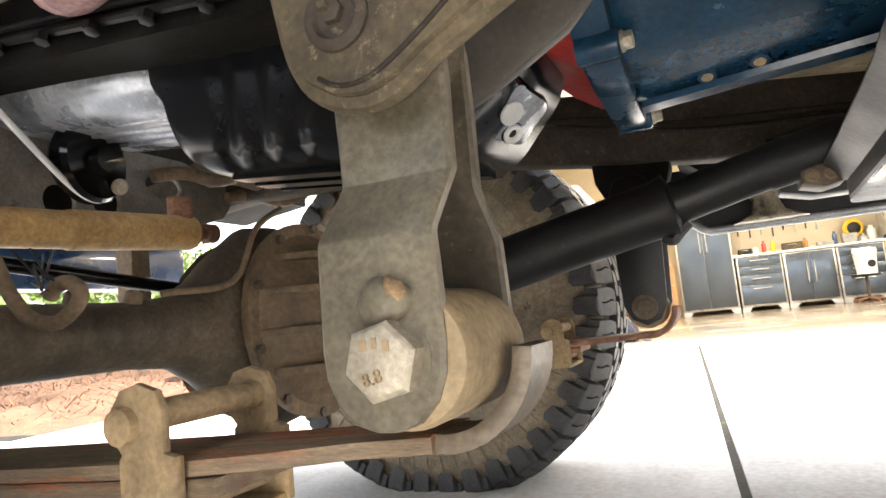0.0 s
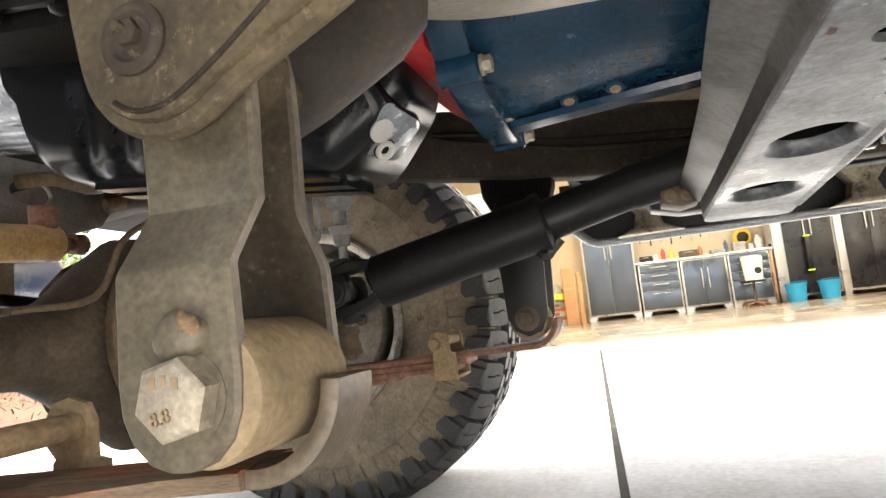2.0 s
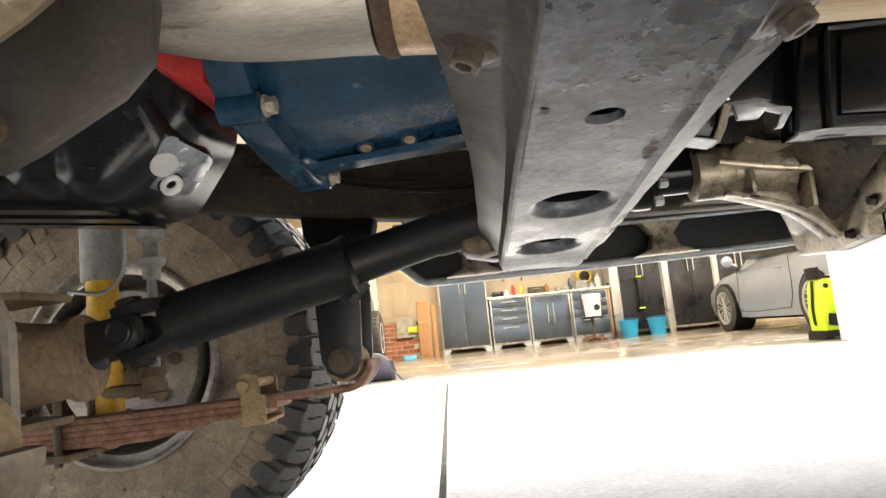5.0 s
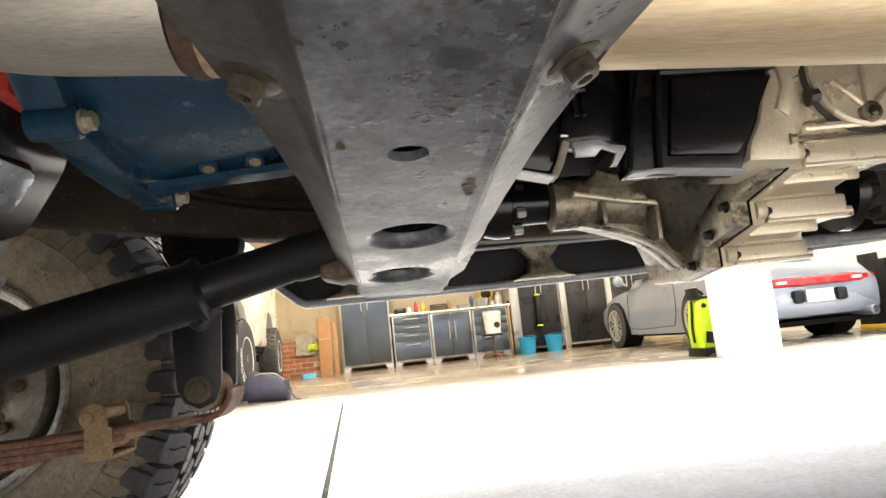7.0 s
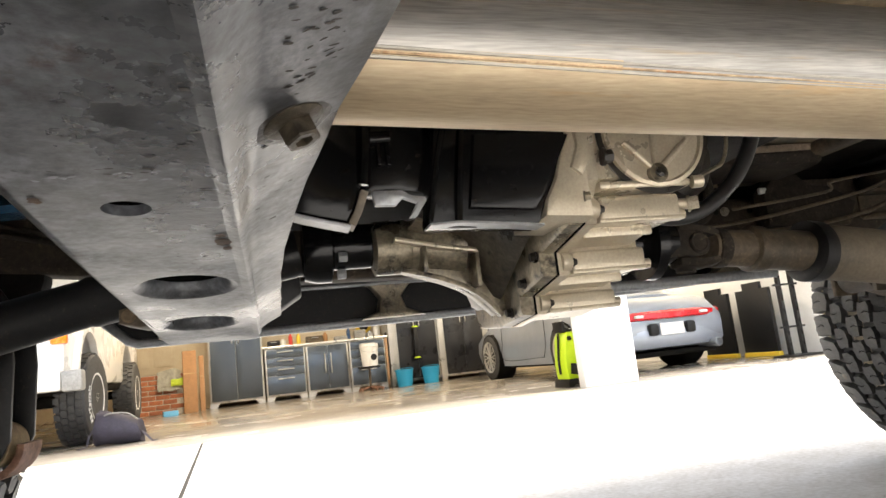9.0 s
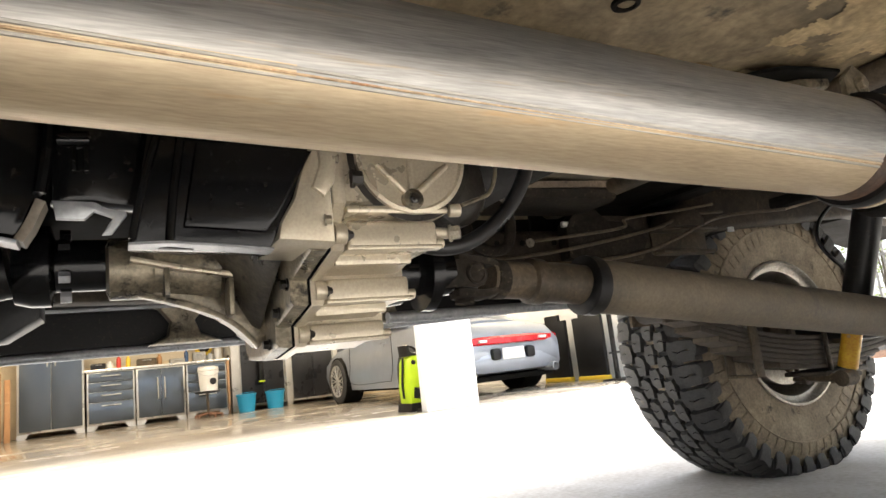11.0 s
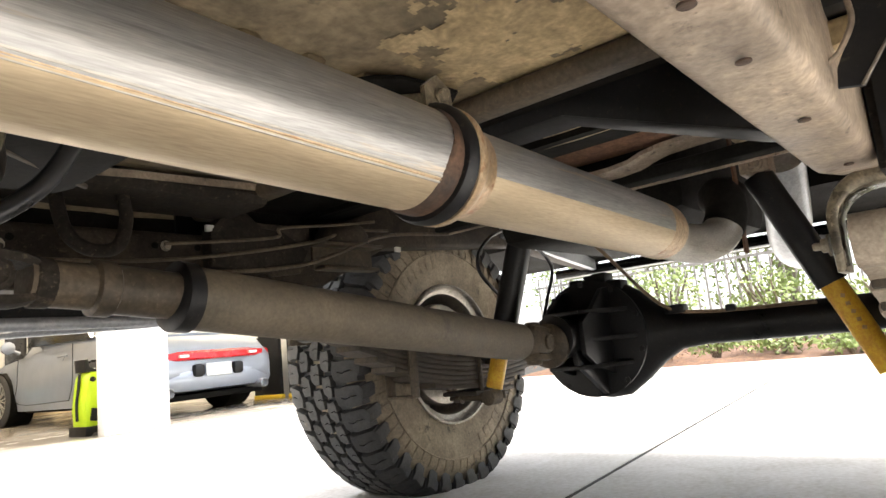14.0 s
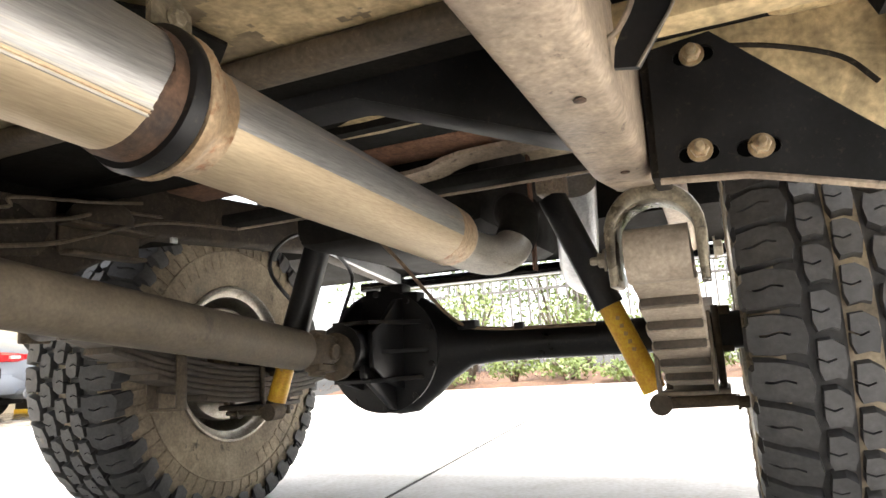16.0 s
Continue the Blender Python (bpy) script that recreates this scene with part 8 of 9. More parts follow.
lathe(bm, (0.04, -0.138, 0.14), (0, -1, 0), [(0, 0.05), (0.006, 0.05)], 20)
part("round_mark", bm, M_black, c, "round dark printed mark")
bm = B()
tube(bm, smooth_path([(-0.155, 0, 0.30), (-0.12, -0.11, 0.25), (0, -0.165, 0.22), (0.12, -0.11, 0.25), (0.155, 0, 0.30)], 5), 0.003, 6)
part("bail", bm, M_silver, c)
for uu in (3.17, 3.63):
    c = gthing("bucket", uu, 10.75, "turquoise plastic bucket on the floor", "bucket", "turquoise buckets")
    bm = B()
    lathe(bm, (0, 0, 0), (0, 0, 1), [(0, 0.115), (0.002, 0.12), (0.25, 0.148), (0.252, 0.158), (0.275, 0.16), (0.276, 0.15), (0.25, 0.142), (0.02, 0.112)], 28)
    part("pail", bm, M_teal, c)
    bm = B()
    tube(bm, smooth_path([(-0.155, 0, 0.26), (-0.12, -0.1, 0.29), (0.0, -0.15, 0.30), (0.12, -0.1, 0.29), (0.155, 0, 0.26)], 5), 0.004, 6)
    part("bail", bm, M_teal, c)
c = gthing("spirit_level", 3.50, 11.02, "black tool with yellow ends hanging on the locker", "tool", z=0.42)
bm = B()
box(bm, -0.035, 0.035, -0.04, -0.005, 0.04, 0.55, 0.006)
part("bar", bm, M_black, c)
for z in (0.02, 0.55):
    bm = B()
    box(bm, -0.05, 0.05, -0.045, -0.002, z, z + 0.025, 0.004)
    part("end_cap", bm, M_lime, c)

# brick plinth, cardboard, cloths
c = gthing("brick_plinth", -0.65, 11.18, "low red brick plinth with pale mortar joints", "brick wall")
bm = B()
box(bm, -0.55, 0.42, 0.01, 0.2, 0.0, 0.62)
part("mortar_bed", bm, M_mortar, c)
bmesh_brick = B()
box(bmesh_brick, -0.097, 0.097, -0.004, 0.05, 0, 0.062, 0.004, 1)
brick_me = finish(bmesh_brick, "brick", M_brick)
for r in range(8):
    for k in range(5):
        x = -0.45 + 0.205 * k + (0.1 if r % 2 else 0.0)
        if x > 0.33:
            continue
        ob = new("brick", brick_me)
        ob.parent = c
        ob.location = (x, 0.004, 0.008 + 0.0765 * r)
bm = B()
box(bm, -1.25, -0.25, 11.70, 11.744, 0.64, 2.2, 0.004)
solo("panelled_door", gpart(bm), M_wall, "cream panelled back door", "door", kind="structure")
for x0, z0, z1 in ((-1.1, 0.75, 1.25), (-0.75, 0.75, 1.25), (-1.1, 1.35, 2.0), (-0.75, 1.35, 2.0)):
    bm = B()
    box(bm, x0, x0 + 0.28, 11.688, 11.702, z0, z1, 0.006)
    solo("trim", gpart(bm), M_wall, "raised cream door panel", "trim", kind="structure")
for uu, h, w in ((-0.17, 0.93, 0.2), (0.0, 0.84, 0.07)):
    c = gthing("cardboard_box", uu, 10.9, "tall flattened brown cardboard box leaning on the wall", "box", "cardboard", turn=8)
    bm = B()
    box(bm, -w / 2, w / 2, 0, 0.06, 0, h, 0.004)
    part("carton", bm, M_card, c)
    bm = B()
    box(bm, -w / 2 + 0.01, w / 2 - 0.01, -0.004, 0.0, h * 0.62, h * 0.64)
    part("tape", bm, surf("packing tape", (0.5, 0.33, 0.17), (0.55, 0.37, 0.2), 0.3), c)
c = gthing("work_cloth", -0.48, 11.14, "crumpled grey-green cloth draped on the bricks", "cloth", z=0.36)
bm = B()
bmesh.ops.create_grid(bm, x_segments=16, y_segments=16, size=0.17)
for v in bm.verts:
    q = v.co.copy()
    v.co = Vector((q.x + 0.02 * noise.noise(q * 14), 0.0 - 0.03 * abs(noise.noise(q * 9)) - (0.015), q.y * 0.9 + 0.15 + 0.06 * noise.noise(q * 7)))
bmesh.ops.solidify(bm, geom=bm.faces[:], thickness=0.006)
part("fold", bm, M_cloth, c)
c = gthing("safety_vest", -0.34, 11.10, "neon yellow folded vest lying on the bricks", "vest", z=0.42)
bm = B()
bmesh.ops.create_grid(bm, x_segments=10, y_segments=10, size=0.09)
for v in bm.verts:
    q = v.co.copy()
    v.co = Vector((q.x * 1.3, -0.03 + 0.02 * noise.noise(q * 16), q.y * 0.5 + 0.03 * noise.noise(q * 12) + 0.06))
bmesh.ops.solidify(bm, geom=bm.faces[:], thickness=0.012)
part("fold", bm, M_neon, c)
c = gthing("foam_block", -0.42, 10.3, "light blue foam block on the floor", "foam block", turn=12)
bm = B()
box(bm, -0.10, 0.10, -0.06, 0.06, 0, 0.075, 0.008)
part("foam", bm, M_bluefoam, c)

# backpack
c = gthing("backpack", -0.47, 5.95, "dark purple-grey backpack slumped on the floor", "backpack", turn=-6)
bm = B()
loops = []
for k, (x, h, d) in enumerate(((-0.175, 0.20, 0.05), (-0.165, 0.265, 0.09), (-0.10, 0.270, 0.125), (0.0, 0.235, 0.135), (0.10, 0.205, 0.13), (0.155, 0.170, 0.11), (0.175, 0.09, 0.07))):
    loops.append([(x + 0.012 * math.sin(3 * a + k), d * math.cos(a), max(0.0, h / 2 + h / 2 * math.sin(a) * (1 + 0.05 * math.sin(2 * a + k)))) for a in [2 * math.pi * i / 18 for i in range(18)]])
loft(bm, loops)
part("sack", bm, M_pack, c)
bm = B()
tube(bm, smooth_path([(-0.15, -0.06, 0.20), (-0.05, -0.09, 0.245), (0.08, -0.09, 0.235), (0.15, -0.06, 0.18)], 5), 0.006, 8)
part("zip", bm, M_grey_tube, c)
for pts in ([(-0.16, -0.05, 0.16), (-0.20, -0.10, 0.08), (-0.21, -0.13, 0.015), (-0.26, -0.18, 0.008)], [(0.18, -0.05, 0.08), (0.22, -0.09, 0.05), (0.26, -0.10, 0.008), (0.30, -0.12, 0.008)], [(-0.10, -0.05, 0.22), (-0.14, 0.0, 0.27), (-0.06, 0.02, 0.25)]):
    bm = B()
    tube(bm, smooth_path(pts, 5), 0.012, 8, flat=0.35)
    part("strap", bm, M_pack, c)

# lime pressure washer beside the post
c = gthing("pressure_washer", 3.44, 5.5, "lime green and black upright pressure washer", "washer")
bm = B()
slab(bm, [(-0.15, 0.06), (0.15, 0.06), (0.16, 0.21), (0.14, 0.34), (0.12, 0.45), (0.08, 0.50), (-0.10, 0.50), (-0.13, 0.45), (-0.145, 0.34), (-0.16, 0.20)], "xz", -0.12, 0.12, bev=0.03)
part("shell", bm, M_lime, c)
bm = B()
slab(bm, [(-0.17, 0.0), (-0.12, 0.0), (-0.10, 0.02), (0.10, 0.02), (0.12, 0.0), (0.17, 0.0), (0.165, 0.075), (-0.165, 0.075)], "xz", -0.14, 0.14, bev=0.008)
part("base", bm, M_black, c)
bm = B()
slab(bm, [(-0.145, 0.60), (-0.135, 0.50), (-0.02, 0.485), (0.05, 0.50), (0.04, 0.535), (-0.06, 0.525), (-0.10, 0.545), (-0.11, 0.605)], "xz", -0.09, 0.09, bev=0.012)
part("handle", bm, M_black, c, "black carrying handle")
bm = B()
tube(bm, smooth_path([(-0.165, 0.0, 0.12), (-0.168, 0.0, 0.25), (-0.152, 0.0, 0.38), (-0.14, 0.0, 0.49)], 5), 0.011, 8)
part("side_trim", bm, M_black, c)
for k, dx in enumerate((0.0, 0.03, 0.06)):
    bm = B()
    tube(bm, smooth_path([(0.03 + dx, -0.135, 0.10), (-0.02 + dx, -0.15, 0.17), (-0.01 + dx, -0.155, 0.27), (0.03 + dx, -0.15, 0.37), (0.05 + dx, -0.14, 0.45 - 0.02 * k)], 6), 0.009, 8)
    part("hose", bm, M_hose, c)
bm = B()
slab(bm, [(-0.125, 0.12), (-0.02, 0.10), (-0.01, 0.20), (-0.11, 0.215)], "xz", -0.135, -0.11, bev=0.006)
part("panel", bm, M_black, c)
bm = B()
lathe(bm, (-0.095, -0.115, 0.44), (0, -1, 0), [(0, 0.022), (0.012, 0.020), (0.014, 0.012)], 16)
part("knob", bm, M_black, c)


# silver sports coupe, nose into the garage
def section(pts, y):
    return [(x, y, z) for x, z in pts]


car = gthing("sports_coupe", 4.98, 6.05, "silver sports coupe with full-width red tail light", "car")
L, W = 4.25, 0.868
bm = B()
st = [  # distance from the tail, half width, lower z, belt z
    (0.00, 0.60, 0.40, 0.60), (0.05, 0.74, 0.33, 0.66), (0.25, 0.835, 0.24, 0.76), (0.60, 0.865, 0.20, 0.84), (0.95, 0.868, 0.18, 0.87), (1.4, 0.85, 0.17, 0.87), (2.0, 0.835, 0.17, 0.86), (2.6, 0.835, 0.17, 0.84),
    (3.0, 0.845, 0.18, 0.80), (3.4, 0.84, 0.2, 0.76), (3.8, 0.79, 0.22, 0.68), (4.1, 0.66, 0.26, 0.58), (4.22, 0.48, 0.34, 0.50)]
loops = []
for y, w, z0, z1 in st:
    loops.append([(-w * 0.94, y, z0), (-w, y, z0 + (z1 - z0) * 0.35), (-w * 0.985, y, z0 + (z1 - z0) * 0.7), (-w * 0.86, y, z1 * 0.985), (-w * 0.45, y, z1 + 0.02), (0, y, z1 + 0.028), (w * 0.45, y, z1 + 0.02), (w * 0.86, y, z1 * 0.985), (w * 0.985, y, z0 + (z1 - z0) * 0.7), (w, y, z0 + (z1 - z0) * 0.35), (w * 0.94, y, z0)])
loft(bm, loops)
part("body", bm, M_carpaint, car)
bm = B()
loops = []
for y, w, z in ((0.45, 0.5, 0.84), (0.9, 0.58, 1.02), (1.4, 0.60, 1.22), (1.9, 0.60, 1.29), (2.3, 0.60, 1.26), (2.75, 0.62, 1.03), (3.05, 0.64, 0.82)):
    loops.append([(-w - 0.12, y, 0.80), (-w, y, max(0.81, z - 0.06)), (-w * 0.7, y, z), (0, y, z + 0.02), (w * 0.7, y, z), (w, y, max(0.81, z - 0.06)), (w + 0.12, y, 0.80)])
loft(bm, loops)
part("roof", bm, M_carpaint, car)
for s in (-1, 1):
    bm = B()
    slab(bm, [(1.15, 0.90), (1.5, 1.14), (2.0, 1.2), (2.3, 1.17), (2.72, 0.92)], "yz", s * 0.665, s * 0.735)
    part("side_window", bm, M_darkglass, car)
bm = B()
loft(bm, [[(-0.5, 0.62, 0.935), (0.5, 0.62, 0.935), (0.52, 1.25, 1.19), (-0.52, 1.25, 1.19)], [(-0.5, 0.60, 0.95), (0.5, 0.60, 0.95), (0.52, 1.24, 1.205), (-0.52, 1.24, 1.205)]])
part("rear_window", bm, M_darkglass, car)
bm = B()
loft(bm, [[(x, (-0.045 + 0.17 * (abs(x) / 0.78) ** 3) + dy, z) for x in [-0.76 + 0.152 * i for i in range(11)]] for dy, z in ((0.0, 0.545), (-0.02, 0.56), (-0.01, 0.615), (0.05, 0.64))], cap=False)
part("tail_light", bm, M_redlight, car, "full-width red tail light strip")
for s in (-1, 1):
    bm = B()
    box(bm, s * 0.42 - 0.05, s * 0.42 + 0.05, -0.072, -0.03, 0.572, 0.602, 0.006)
    part("reversing_light", bm, M_wplastic, car)
bm = B()
box(bm, -0.155, 0.155, -0.035, -0.02, 0.37, 0.50, 0.004)
part("number_plate", bm, M_wplastic, car, "blank white number plate")
for s in (-1, 1):
    bm = B()
    box(bm, s * 0.24 - 0.06, s * 0.24 + 0.06, -0.06, 0.06, 0.37, 0.50, 0.03)
    part("bumper_guard", bm, M_black, car)
bm = B()
loft(bm, [[(x, (0.02 + 0.14 * (abs(x) / 0.8) ** 4) + dy, z) for x in [-0.80 + 0.16 * i for i in range(11)]] for dy, z in ((0.16, 0.22), (0.02, 0.24), (-0.03, 0.30), (-0.035, 0.42), (0.0, 0.47), (0.06, 0.50))], cap=False)
part("rear_bumper", bm, M_carpaint, car)
for s in (-1, 1):
    bm = B()
    lathe(bm, (s * 0.58, 0.06, 0.235), (0, -1, 0), [(-0.2, 0.045), (0.1, 0.05), (0.105, 0.042), (0.04, 0.04)], 20)
    part("exhaust_tip", bm, M_silver, car)
bm = B()
box(bm, -0.7, 0.7, 0.15, 4.0, 0.14, 0.2, 0.02)
part("undertray", bm, M_black_dull, car)
for y in (0.86, 3.13):
    for s in (-1, 1):
        bm = B()
        lathe(bm, (s * 0.668, y, 0.318), (s, 0, 0), [(0, 0.2), (0.0, 0.27), (0.02, 0.315), (0.2, 0.318), (0.225, 0.29), (0.23, 0.24), (0.21, 0.22)], 40)
        wp = part("tyre", bm, M_rubber, car)
        bm = B()
        lathe(bm, (s * 0.89, y, 0.318), (s, 0, 0), [(-0.05, 0.21), (-0.005, 0.228), (0.006, 0.228), (0.0, 0.208), (-0.06, 0.198)], 40, closed=False)
        lathe(bm, (s * 0.87, y, 0.318), (s, 0, 0), [(0, 0.05), (0.02, 0.045), (0.024, 0.02)], 16)
        for k in range(10):
            t = 2 * math.pi * k / 10
            for dt in (-0.13, 0.13):
                tube(bm, [(s * 0.88, y + 0.04 * math.cos(t), 0.318 + 0.04 * math.sin(t)), (s * 0.886, y + 0.205 * math.cos(t + dt), 0.318 + 0.205 * math.sin(t + dt))], 0.0075, 6)
        part("mesh_rim", bm, M_cabframe, car, "silver mesh wheel")
        # black disc paints the shade behind the spokes
        bm = B()
        lathe(bm, (s * 0.83, y, 0.318), (s, 0, 0), [(0, 0.205), (0.004, 0.205)], 32)
        part("brake_disc", bm, M_black, car)
        # black disc paints the arch's shade; the body has no cutout
        bm = B()
        slab(bm, [(y + 0.335 * math.cos(t / 12 * math.pi), 0.318 + 0.335 * math.sin(t / 12 * math.pi)) for t in range(25)][:-1], "yz", s * 0.60, s * 0.872)
        part("wheel_arch", bm, M_black_dull, car)
for s in (-1, 1):
    bm = B()
    lathe(bm, (s * 0.93, 2.72, 0.93), (0, -1, 0), [(-0.10, 0.03), (-0.06, 0.065), (0.0, 0.075), (0.005, 0.068)], 20)
    tube(bm, [(s * 0.80, 2.74, 0.86), (s * 0.92, 2.75, 0.92)], 0.02, 8)
    part("door_mirror", bm, M_carpaint, car)
    bm = B()
    tube(bm, [(s * 0.868, 1.42, 0.74), (s * 0.885, 1.45, 0.74), (s * 0.885, 1.58, 0.74), (s * 0.868, 1.61, 0.74)], 0.012, 8)
    part("door_handle", bm, M_carpaint, car)
    bm = B()
    for pts in ([(1.30, 0.86), (1.32, 0.45), (1.40, 0.26)], [(2.62, 0.84), (2.66, 0.5), (2.62, 0.26), (1.40, 0.26)]):
        tube(bm, smooth_path([(s * 0.862, y, z) for y, z in pts], 4), 0.004, 6)
    part("door_seam", bm, M_black, car)

# white off-roader, nose to the drive
suv = gthing("white_off_roader", -1.55, 5.75, "white off-road wagon with chunky tyres in the garage", "car")
bm = B()
prof = [(0.0, 0.62), (0.02, 1.02), (0.18, 1.10), (1.25, 1.14), (1.6, 1.72), (4.3, 1.75), (4.45, 0.6)] + [(3.45 + 0.46 * math.cos(math.pi * i / 10), 0.52 + 0.46 * math.sin(math.pi * i / 10)) for i in range(11)] + [(0.74 + 0.46 * math.cos(math.pi * i / 10), 0.52 + 0.46 * math.sin(math.pi * i / 10)) for i in range(11)]
slab(bm, prof, "yz", -0.74, 0.74, bev=0.04)
part("body", bm, M_suv, suv)
for s in (-1, 1):
    bm = B()
    loft(bm, [[(s * (0.735 + dx), 0.74 + r * math.cos(math.pi * i / 12), 0.50 + r * math.sin(math.pi * i / 12)) for i in range(13)] for dx, r in ((0.0, 0.52), (0.05, 0.50), (0.055, 0.46), (0.0, 0.45))], cap=False)
    part("arch_flare", bm, M_suv, suv)
bm = B()
box(bm, -0.74, 0.74, -0.14, 0.0, 0.46, 0.64, 0.03)
part("front_bumper", bm, M_suv, suv)
for s in (-1, 1):
    bm = B()
    box(bm, s * 0.81 - 0.07, s * 0.81 + 0.07, -0.14, 0.02, 0.45, 0.61, 0.02)
    part("bumper_end", bm, M_grey_tube, suv)
    bm = B()
    box(bm, s * 0.70 - 0.055, s * 0.70 + 0.055, -0.03, 0.06, 0.82, 0.98, 0.012)
    part("indicator", bm, M_orange, suv, "orange indicator lens")
    bm = B()
    box(bm, s * 0.50 - 0.11, s * 0.50 + 0.11, -0.02, 0.05, 0.86, 1.02, 0.02)
    part("headlight", bm, M_wplastic, suv)
    bm = B()
    box(bm, s * 0.742 - 0.006, s * 0.742 + 0.006, 0.10, 0.18, 0.92, 0.955, 0.003)
    part("side_marker", bm, M_orange, suv)
bm = B()
box(bm, -0.37, 0.37, -0.015, 0.03, 0.84, 1.02, 0.01)
part("grille", bm, M_black, suv)
def steered(bm, s, y):
    """Front wheels turned a little towards the drive."""
    if y < 1:
        bmesh.ops.rotate(bm, verts=bm.verts, cent=(s * 0.73, y, 0.385), matrix=Matrix.Rotation(radians(-5), 3, "Z"))
    return bm


for y, nm in ((0.74, ""), (3.45, "")):
    for s in (-1, 1):
        bm = B()
        lathe(bm, (s * 0.60, y, 0.385), (s, 0, 0), [(0.02, 0.2), (0.0, 0.30), (0.015, 0.36), (0.04, 0.375), (0.20, 0.375), (0.235, 0.36), (0.25, 0.30), (0.24, 0.21)], 48)
        ty = part("tyre", steered(bm, s, y), M_rubber, suv)
        blk = B()
        for k in range(36):
            for j in range(4):
                t = 2 * math.pi * (k + 0.5 * (j % 2)) / 36
                rr = Matrix.Translation((s * (0.63 + 0.055 * j), y, 0.385)) @ Matrix.Rotation(t, 4, "X")
                vs = bmesh.ops.create_cube(blk, size=1, matrix=rr @ Matrix.LocRotScale((0, 0, 0.38), None, (0.045, 0.046, 0.016)))
        part("tread", steered(blk, s, y), M_tread, ty, kind="stuff")
        bm = B()
        lathe(bm, (s * 0.82, y, 0.385), (s, 0, 0), [(-0.02, 0.205), (0.024, 0.21), (0.02, 0.195), (-0.06, 0.18), (-0.03, 0.05), (0.02, 0.04)], 36)
        part("rim", steered(bm, s, y), M_wplastic, suv)
        if s > 0:
            bm = B()
            cu = bpy.data.curves.new("words", "FONT")
            cu.body = "All-Terrain"
            cu.size = 0.075
            cu.extrude = 0.002
            tob = new("words", cu)
            tme = bpy.data.meshes.new_from_object(tob.evaluated_get(bpy.context.evaluated_depsgraph_get()))
            bpy.data.objects.remove(tob)
            for v in tme.vertices:
                a = -2.35 + v.co.x / 0.29
                r = 0.265 + v.co.y
                v.co = Vector((s * (0.60 + 0.2515) + v.co.z, y + r * math.sin(a) * 1.0, 0.385 + r * math.cos(a)))
            bm.from_mesh(tme)
            part("white_lettering", steered(bm, s, y), M_wplastic, ty, "raised white tyre lettering")
bm = B()
box(bm, -0.7, 0.7, 0.3, 4.0, 0.45, 0.62, 0.05)
part("underbody", bm, M_black_dull, suv)
bm = B()
tube(bm, [(-0.6, 0.74, 0.385), (0.6, 0.74, 0.385)], 0.05, 12)
part("axle", bm, M_black_dull, suv)
bm = B()
tube(bm, [(-0.6, 3.45, 0.385), (0.6, 3.45, 0.385)], 0.05, 12)
part("axle", bm, M_black_dull, suv)

# black mats and steel stand by the right wall
for uu, vv, w in ((6.20, 6.75, 0.50), (6.22, 6.12, 0.50)):
    c = gthing("rubber_mat", uu, vv, "black rubber mat stood against the side wall", "mat", "stood mats", turn=0)
    bm = B()
    slab(bm, [(-w / 2, 0.05), (w / 2, 0.05), (w / 2, 0.78), (w / 2 - 0.12, 0.78), (w / 2 - 0.12, 0.86), (-w / 2 + 0.12, 0.86), (-w / 2 + 0.12, 0.78), (-w / 2, 0.78)], "yz", 0.0, 0.05, bev=0.004)
    part("sheet", bm, M_black, c)
    bm = B()
    box(bm, -0.01, 0.06, -w / 2 - 0.01, w / 2 + 0.01, 0.0, 0.05, 0.006)
    part("yellow_foot", bm, M_yelpaint, c, "yellow floor strip")
c = gthing("steel_stand", 6.05, 5.45, "black perforated steel stand", "stand")
for dx in (-0.09, 0.09):
    bm = B()
    slab(bm, [(dx - 0.02, 0.0), (dx + 0.02, 0.0), (dx + 0.02, 1.1), (dx - 0.02, 1.1)], "xz", -0.02, 0.02, [rrect(dx - 0.009, dx + 0.009, 0.1 + 0.12 * i, 0.15 + 0.12 * i, 0.006, 2) for i in range(8)])
    part("upright", bm, M_black, c)
for z in (0.30, 0.75):
    bm = B()
    box(bm, -0.16, 0.16, -0.015, 0.015, z, z + 0.02, 0.003)
    part("rung", bm, M_black, c)
bm = B()
box(bm, -0.2, 0.2, -0.14, 0.14, 0.0, 0.02, 0.004)
part("base", bm, M_black, c)
# painted brick courses of the side wall
c = bpy.data.objects["wall_right"]

# ---- planting round the drive ----
random.seed(11)


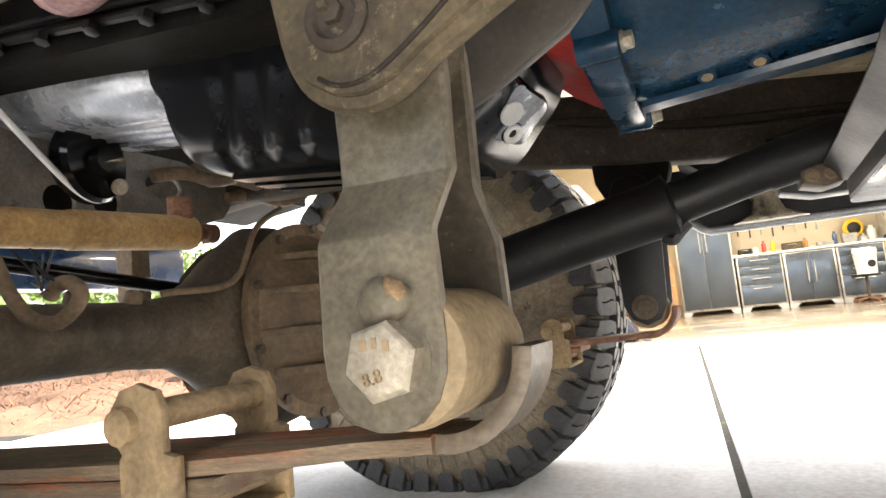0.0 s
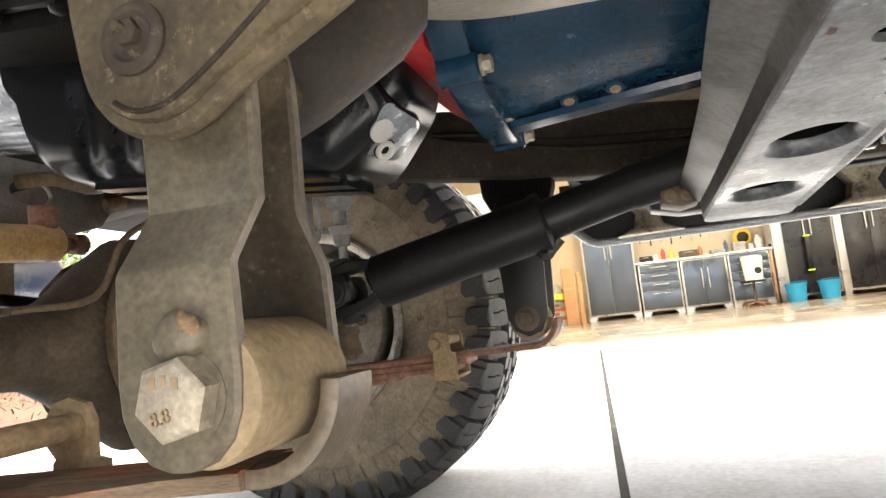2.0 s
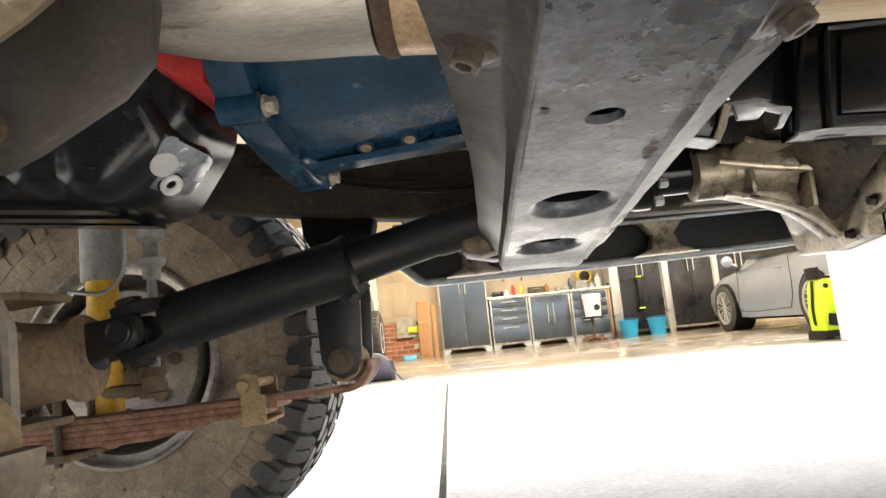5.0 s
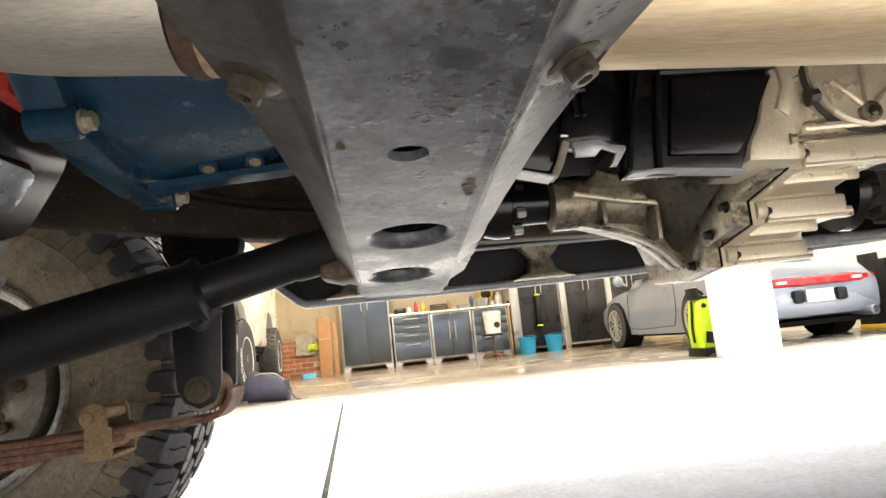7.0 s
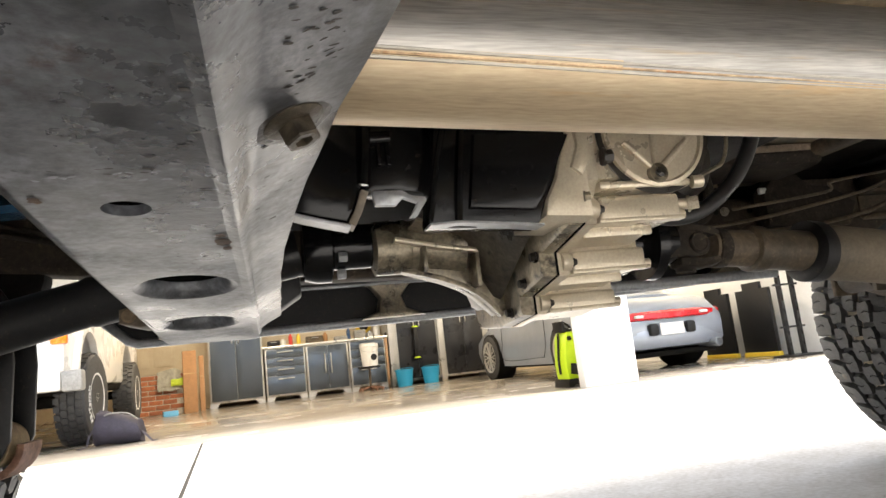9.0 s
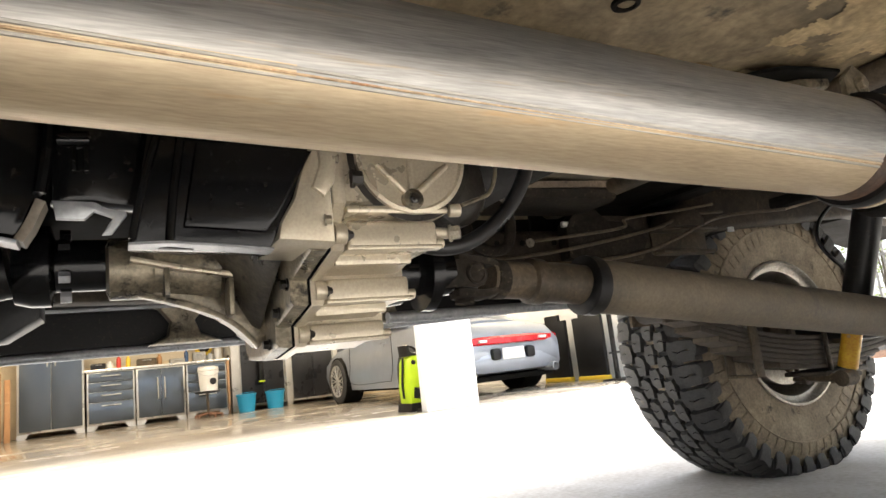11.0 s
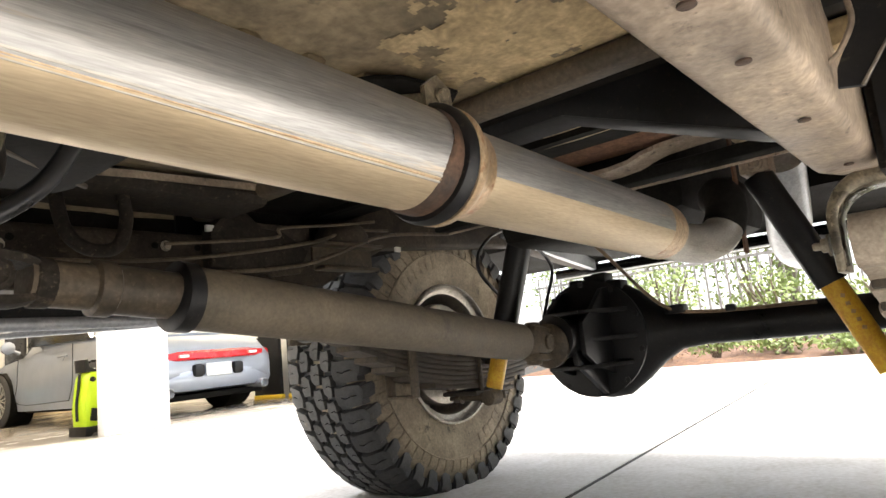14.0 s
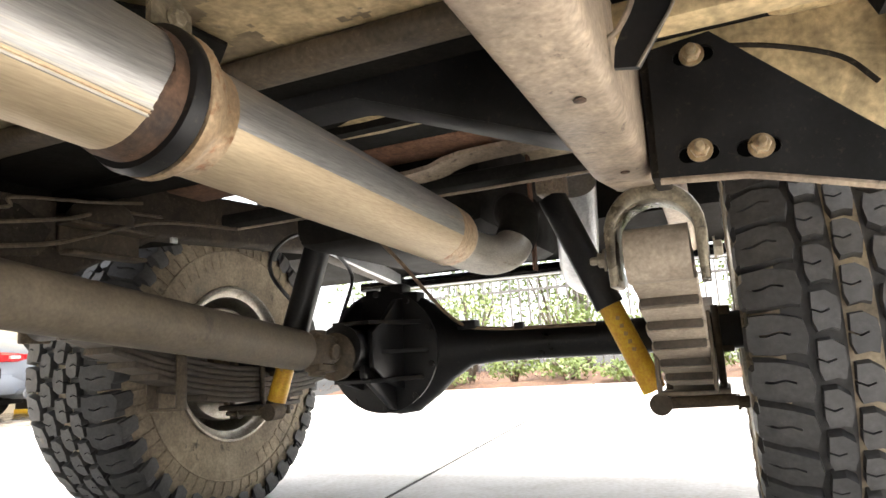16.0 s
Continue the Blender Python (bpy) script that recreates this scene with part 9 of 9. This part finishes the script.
def leaf_cloud(bm, centre, size, n, leaf, seed):
    rnd = random.Random(seed)
    for i in range(n):
        while True:
            p = Vector((rnd.uniform(-1, 1), rnd.uniform(-1, 1), rnd.uniform(-1, 1)))
            if 0.25 < p.length < 1.0:
                break
        p = p.normalized() * (p.length ** 0.5)
        k = 0.72 + 0.45 * noise.noise(p * 2.2 + Vector((seed * 3.1, 0, 0)))
        c = Vector(centre) + Vector((p.x * size[0], p.y * size[1], p.z * size[2])) * k
        d = Vector((rnd.gauss(0, 1), rnd.gauss(0, 1), rnd.gauss(0.3, 1))).normalized()
        s = d.orthogonal().normalized()
        ln, w = leaf * rnd.uniform(0.7, 1.4), leaf * rnd.uniform(0.25, 0.4)
        q = d.cross(s) * w * 0.25
        vs = [bm.verts.new(c), bm.verts.new(c + d * ln * 0.5 + s * w + q), bm.verts.new(c + d * ln), bm.verts.new(c + d * ln * 0.5 - s * w + q)]
        bm.faces.new((vs[0], vs[1], vs[2]))
        bm.faces.new((vs[0], vs[2], vs[3]))
    return bm


def bush(x, y, r, h, n, leaf, seed, label, mat=None, name="bush"):
    b = thing(name, (x, y, 0.0), label, "bush", "planting by the drive")
    rnd = random.Random(seed)
    for i in range(6):
        bm = B()
        a = rnd.uniform(0, 6.28)
        tube(bm, smooth_path([(x, y, -0.05), (x + 0.2 * r * math.cos(a), y + 0.2 * r * math.sin(a), h * 0.35), (x + 0.6 * r * math.cos(a), y + 0.6 * r * math.sin(a), h * 0.8)], 4), [0.02] * 4 + [0.014] * 4 + [0.006], 6)
        part("stem", bm, M_bark, b)
    bm = B()
    leaf_cloud(bm, (x, y, h * 0.56), (r, r, h * 0.5), n, leaf, seed)
    part("leaves", bm, mat or M_green, b, kind="stuff")
    return b


def straw(name, x0, x1, y0, y1, n, label, seed):
    rnd = random.Random(seed)
    bm = B()
    bmesh.ops.create_grid(bm, x_segments=30, y_segments=30, size=0.5, matrix=Matrix.LocRotScale(((x0 + x1) / 2, (y0 + y1) / 2, 0.03), None, (x1 - x0, y1 - y0, 1)))
    for v in bm.verts:
        v.co.z += 0.05 * noise.noise(v.co * 1.3) + 0.03 * noise.noise(v.co * 5)
        edge = min(v.co.x - x0, x1 - v.co.x, v.co.y - y0, y1 - v.co.y)
        k = min(1.0, max(0.0, edge / 0.25))
        v.co.z = -0.06 * (1 - k) + (v.co.z - 0.01) * k
    for i in range(n):
        x, y = rnd.uniform(x0, x1), rnd.uniform(y0, y1)
        z = 0.045 + 0.05 * noise.noise(Vector((x, y, 0)) * 1.3) + rnd.uniform(0, 0.04)
        a = rnd.uniform(0, 6.28)
        ln = rnd.uniform(0.08, 0.2)
        d = Vector((math.cos(a), math.sin(a), rnd.uniform(-0.25, 0.35)))
        s = Vector((-d.y, d.x, 0)) * 0.0035
        p = Vector((x, y, z))
        m = p + d * ln * 0.5 + Vector((0, 0, 0.012))
        vs = [bm.verts.new(p - s), bm.verts.new(p + s), bm.verts.new(m + s), bm.verts.new(m - s), bm.verts.new(p + d * ln)]
        bm.faces.new((vs[0], vs[1], vs[2], vs[3]))
        bm.faces.new((vs[3], vs[2], vs[4]))
    return solo(name, bm, M_straw, label, "mulch", kind="stuff")


straw("pine_straw", -11, -2.85, 2.15, 11.5, 14000, "reddish pine straw mulch bed", 3)
straw("pine_straw", 6.95, 12.0, -8, 4.6, 6000, "reddish pine straw mulch bed", 4)
for i in range(9):
    bush(-5.6 - 1.3 * (i % 3) - 0.5 * i, 3.4 + 0.95 * i, 1.1, 2.2 + 0.4 * (i % 2), 1500, 0.085, 20 + i, "glossy green evergreen bush in the straw bed")
# plants on this side take the leaf colour with painted sunlight
for i in range(10):
    bush(7.9 + 0.5 * (i % 2), -6.0 + 1.1 * i, 0.62, 0.75 + 0.2 * (i % 3), 900, 0.06, 40 + i, "low sunlit green hedge plant", M_green_lit)
for i in range(9):
    bush(12.2 + 0.7 * (i % 2), -8.0 + 1.8 * i, 1.3, 3.2 + 0.5 * (i % 3), 1500, 0.10, 60 + i, "tall sunlit green hedge", M_green_lit)
for i in range(14):
    bush(7.3 + 0.25 * (i % 3), -5.0 + 0.66 * i, 0.42, 0.2 + 0.07 * (i % 3), 520, 0.05, 90 + i, "low green ground plant in the straw, painted sunlit", M_green_lit)
fence = thing("picket_fence", (10.6, 0, 0), "pale iron picket fence behind the hedge", "fence")
for z in (0.35, 1.25):
    bm = B()
    box(bm, 10.58, 10.62, -8, 6, z, z + 0.04)
    part("rail", bm, M_fence, fence)
pk = B()
box(pk, -0.012, 0.012, -0.012, 0.012, 0.0, 1.45)
pk_me = finish(pk, "picket", M_fence)
for i in range(94):
    ob = new("picket", pk_me)
    ob.parent = fence
    ob.location = (0.0, -8 + 0.15 * i, 0.0)


def tree(x, y, h, seed):
    t = thing("tree", (x, y, 0), "leafy tree with a grey trunk", "tree", "trees round the drive")
    rnd = random.Random(seed)
    bm = B()
    tube(bm, smooth_path([(x, y, -0.1), (x + 0.1, y, h * 0.3), (x - 0.05, y + 0.1, h * 0.7), (x, y, h * 0.95)], 6), [0.22 - 0.19 * i / 18 for i in range(19)], 10)
    part("trunk", bm, M_bark, t)
    bm = B()
    for k in range(9):
        a, zz, ln = rnd.uniform(0, 6.28), h * rnd.uniform(0.35, 0.85), h * rnd.uniform(0.18, 0.3)
        e = Vector((x + ln * math.cos(a), y + ln * math.sin(a), zz + ln * 0.5))
        tube(bm, [(x, y, zz), (x + ln * 0.5 * math.cos(a), y + ln * 0.5 * math.sin(a), zz + ln * 0.2), e], [0.06, 0.04, 0.015], 6)
    part("limbs", bm, M_bark, t)
    bm = B()
    for k in range(9):
        a = rnd.uniform(0, 6.28)
        r = h * rnd.uniform(0.08, 0.24)
        leaf_cloud(bm, (x + r * math.cos(a), y + r * math.sin(a), h * rnd.uniform(0.45, 0.95)), (h * 0.16, h * 0.16, h * 0.12), 420, 0.16, seed * 20 + k)
    part("crown", bm, M_green, t, kind="stuff")


for x, y, h, sd in ((-14, 3, 8, 1), (-13, 10, 7, 2), (15.5, 3, 9, 3), (16, -5, 8, 4), (-13, -4, 8, 5)):
    tree(x, y, h, sd)
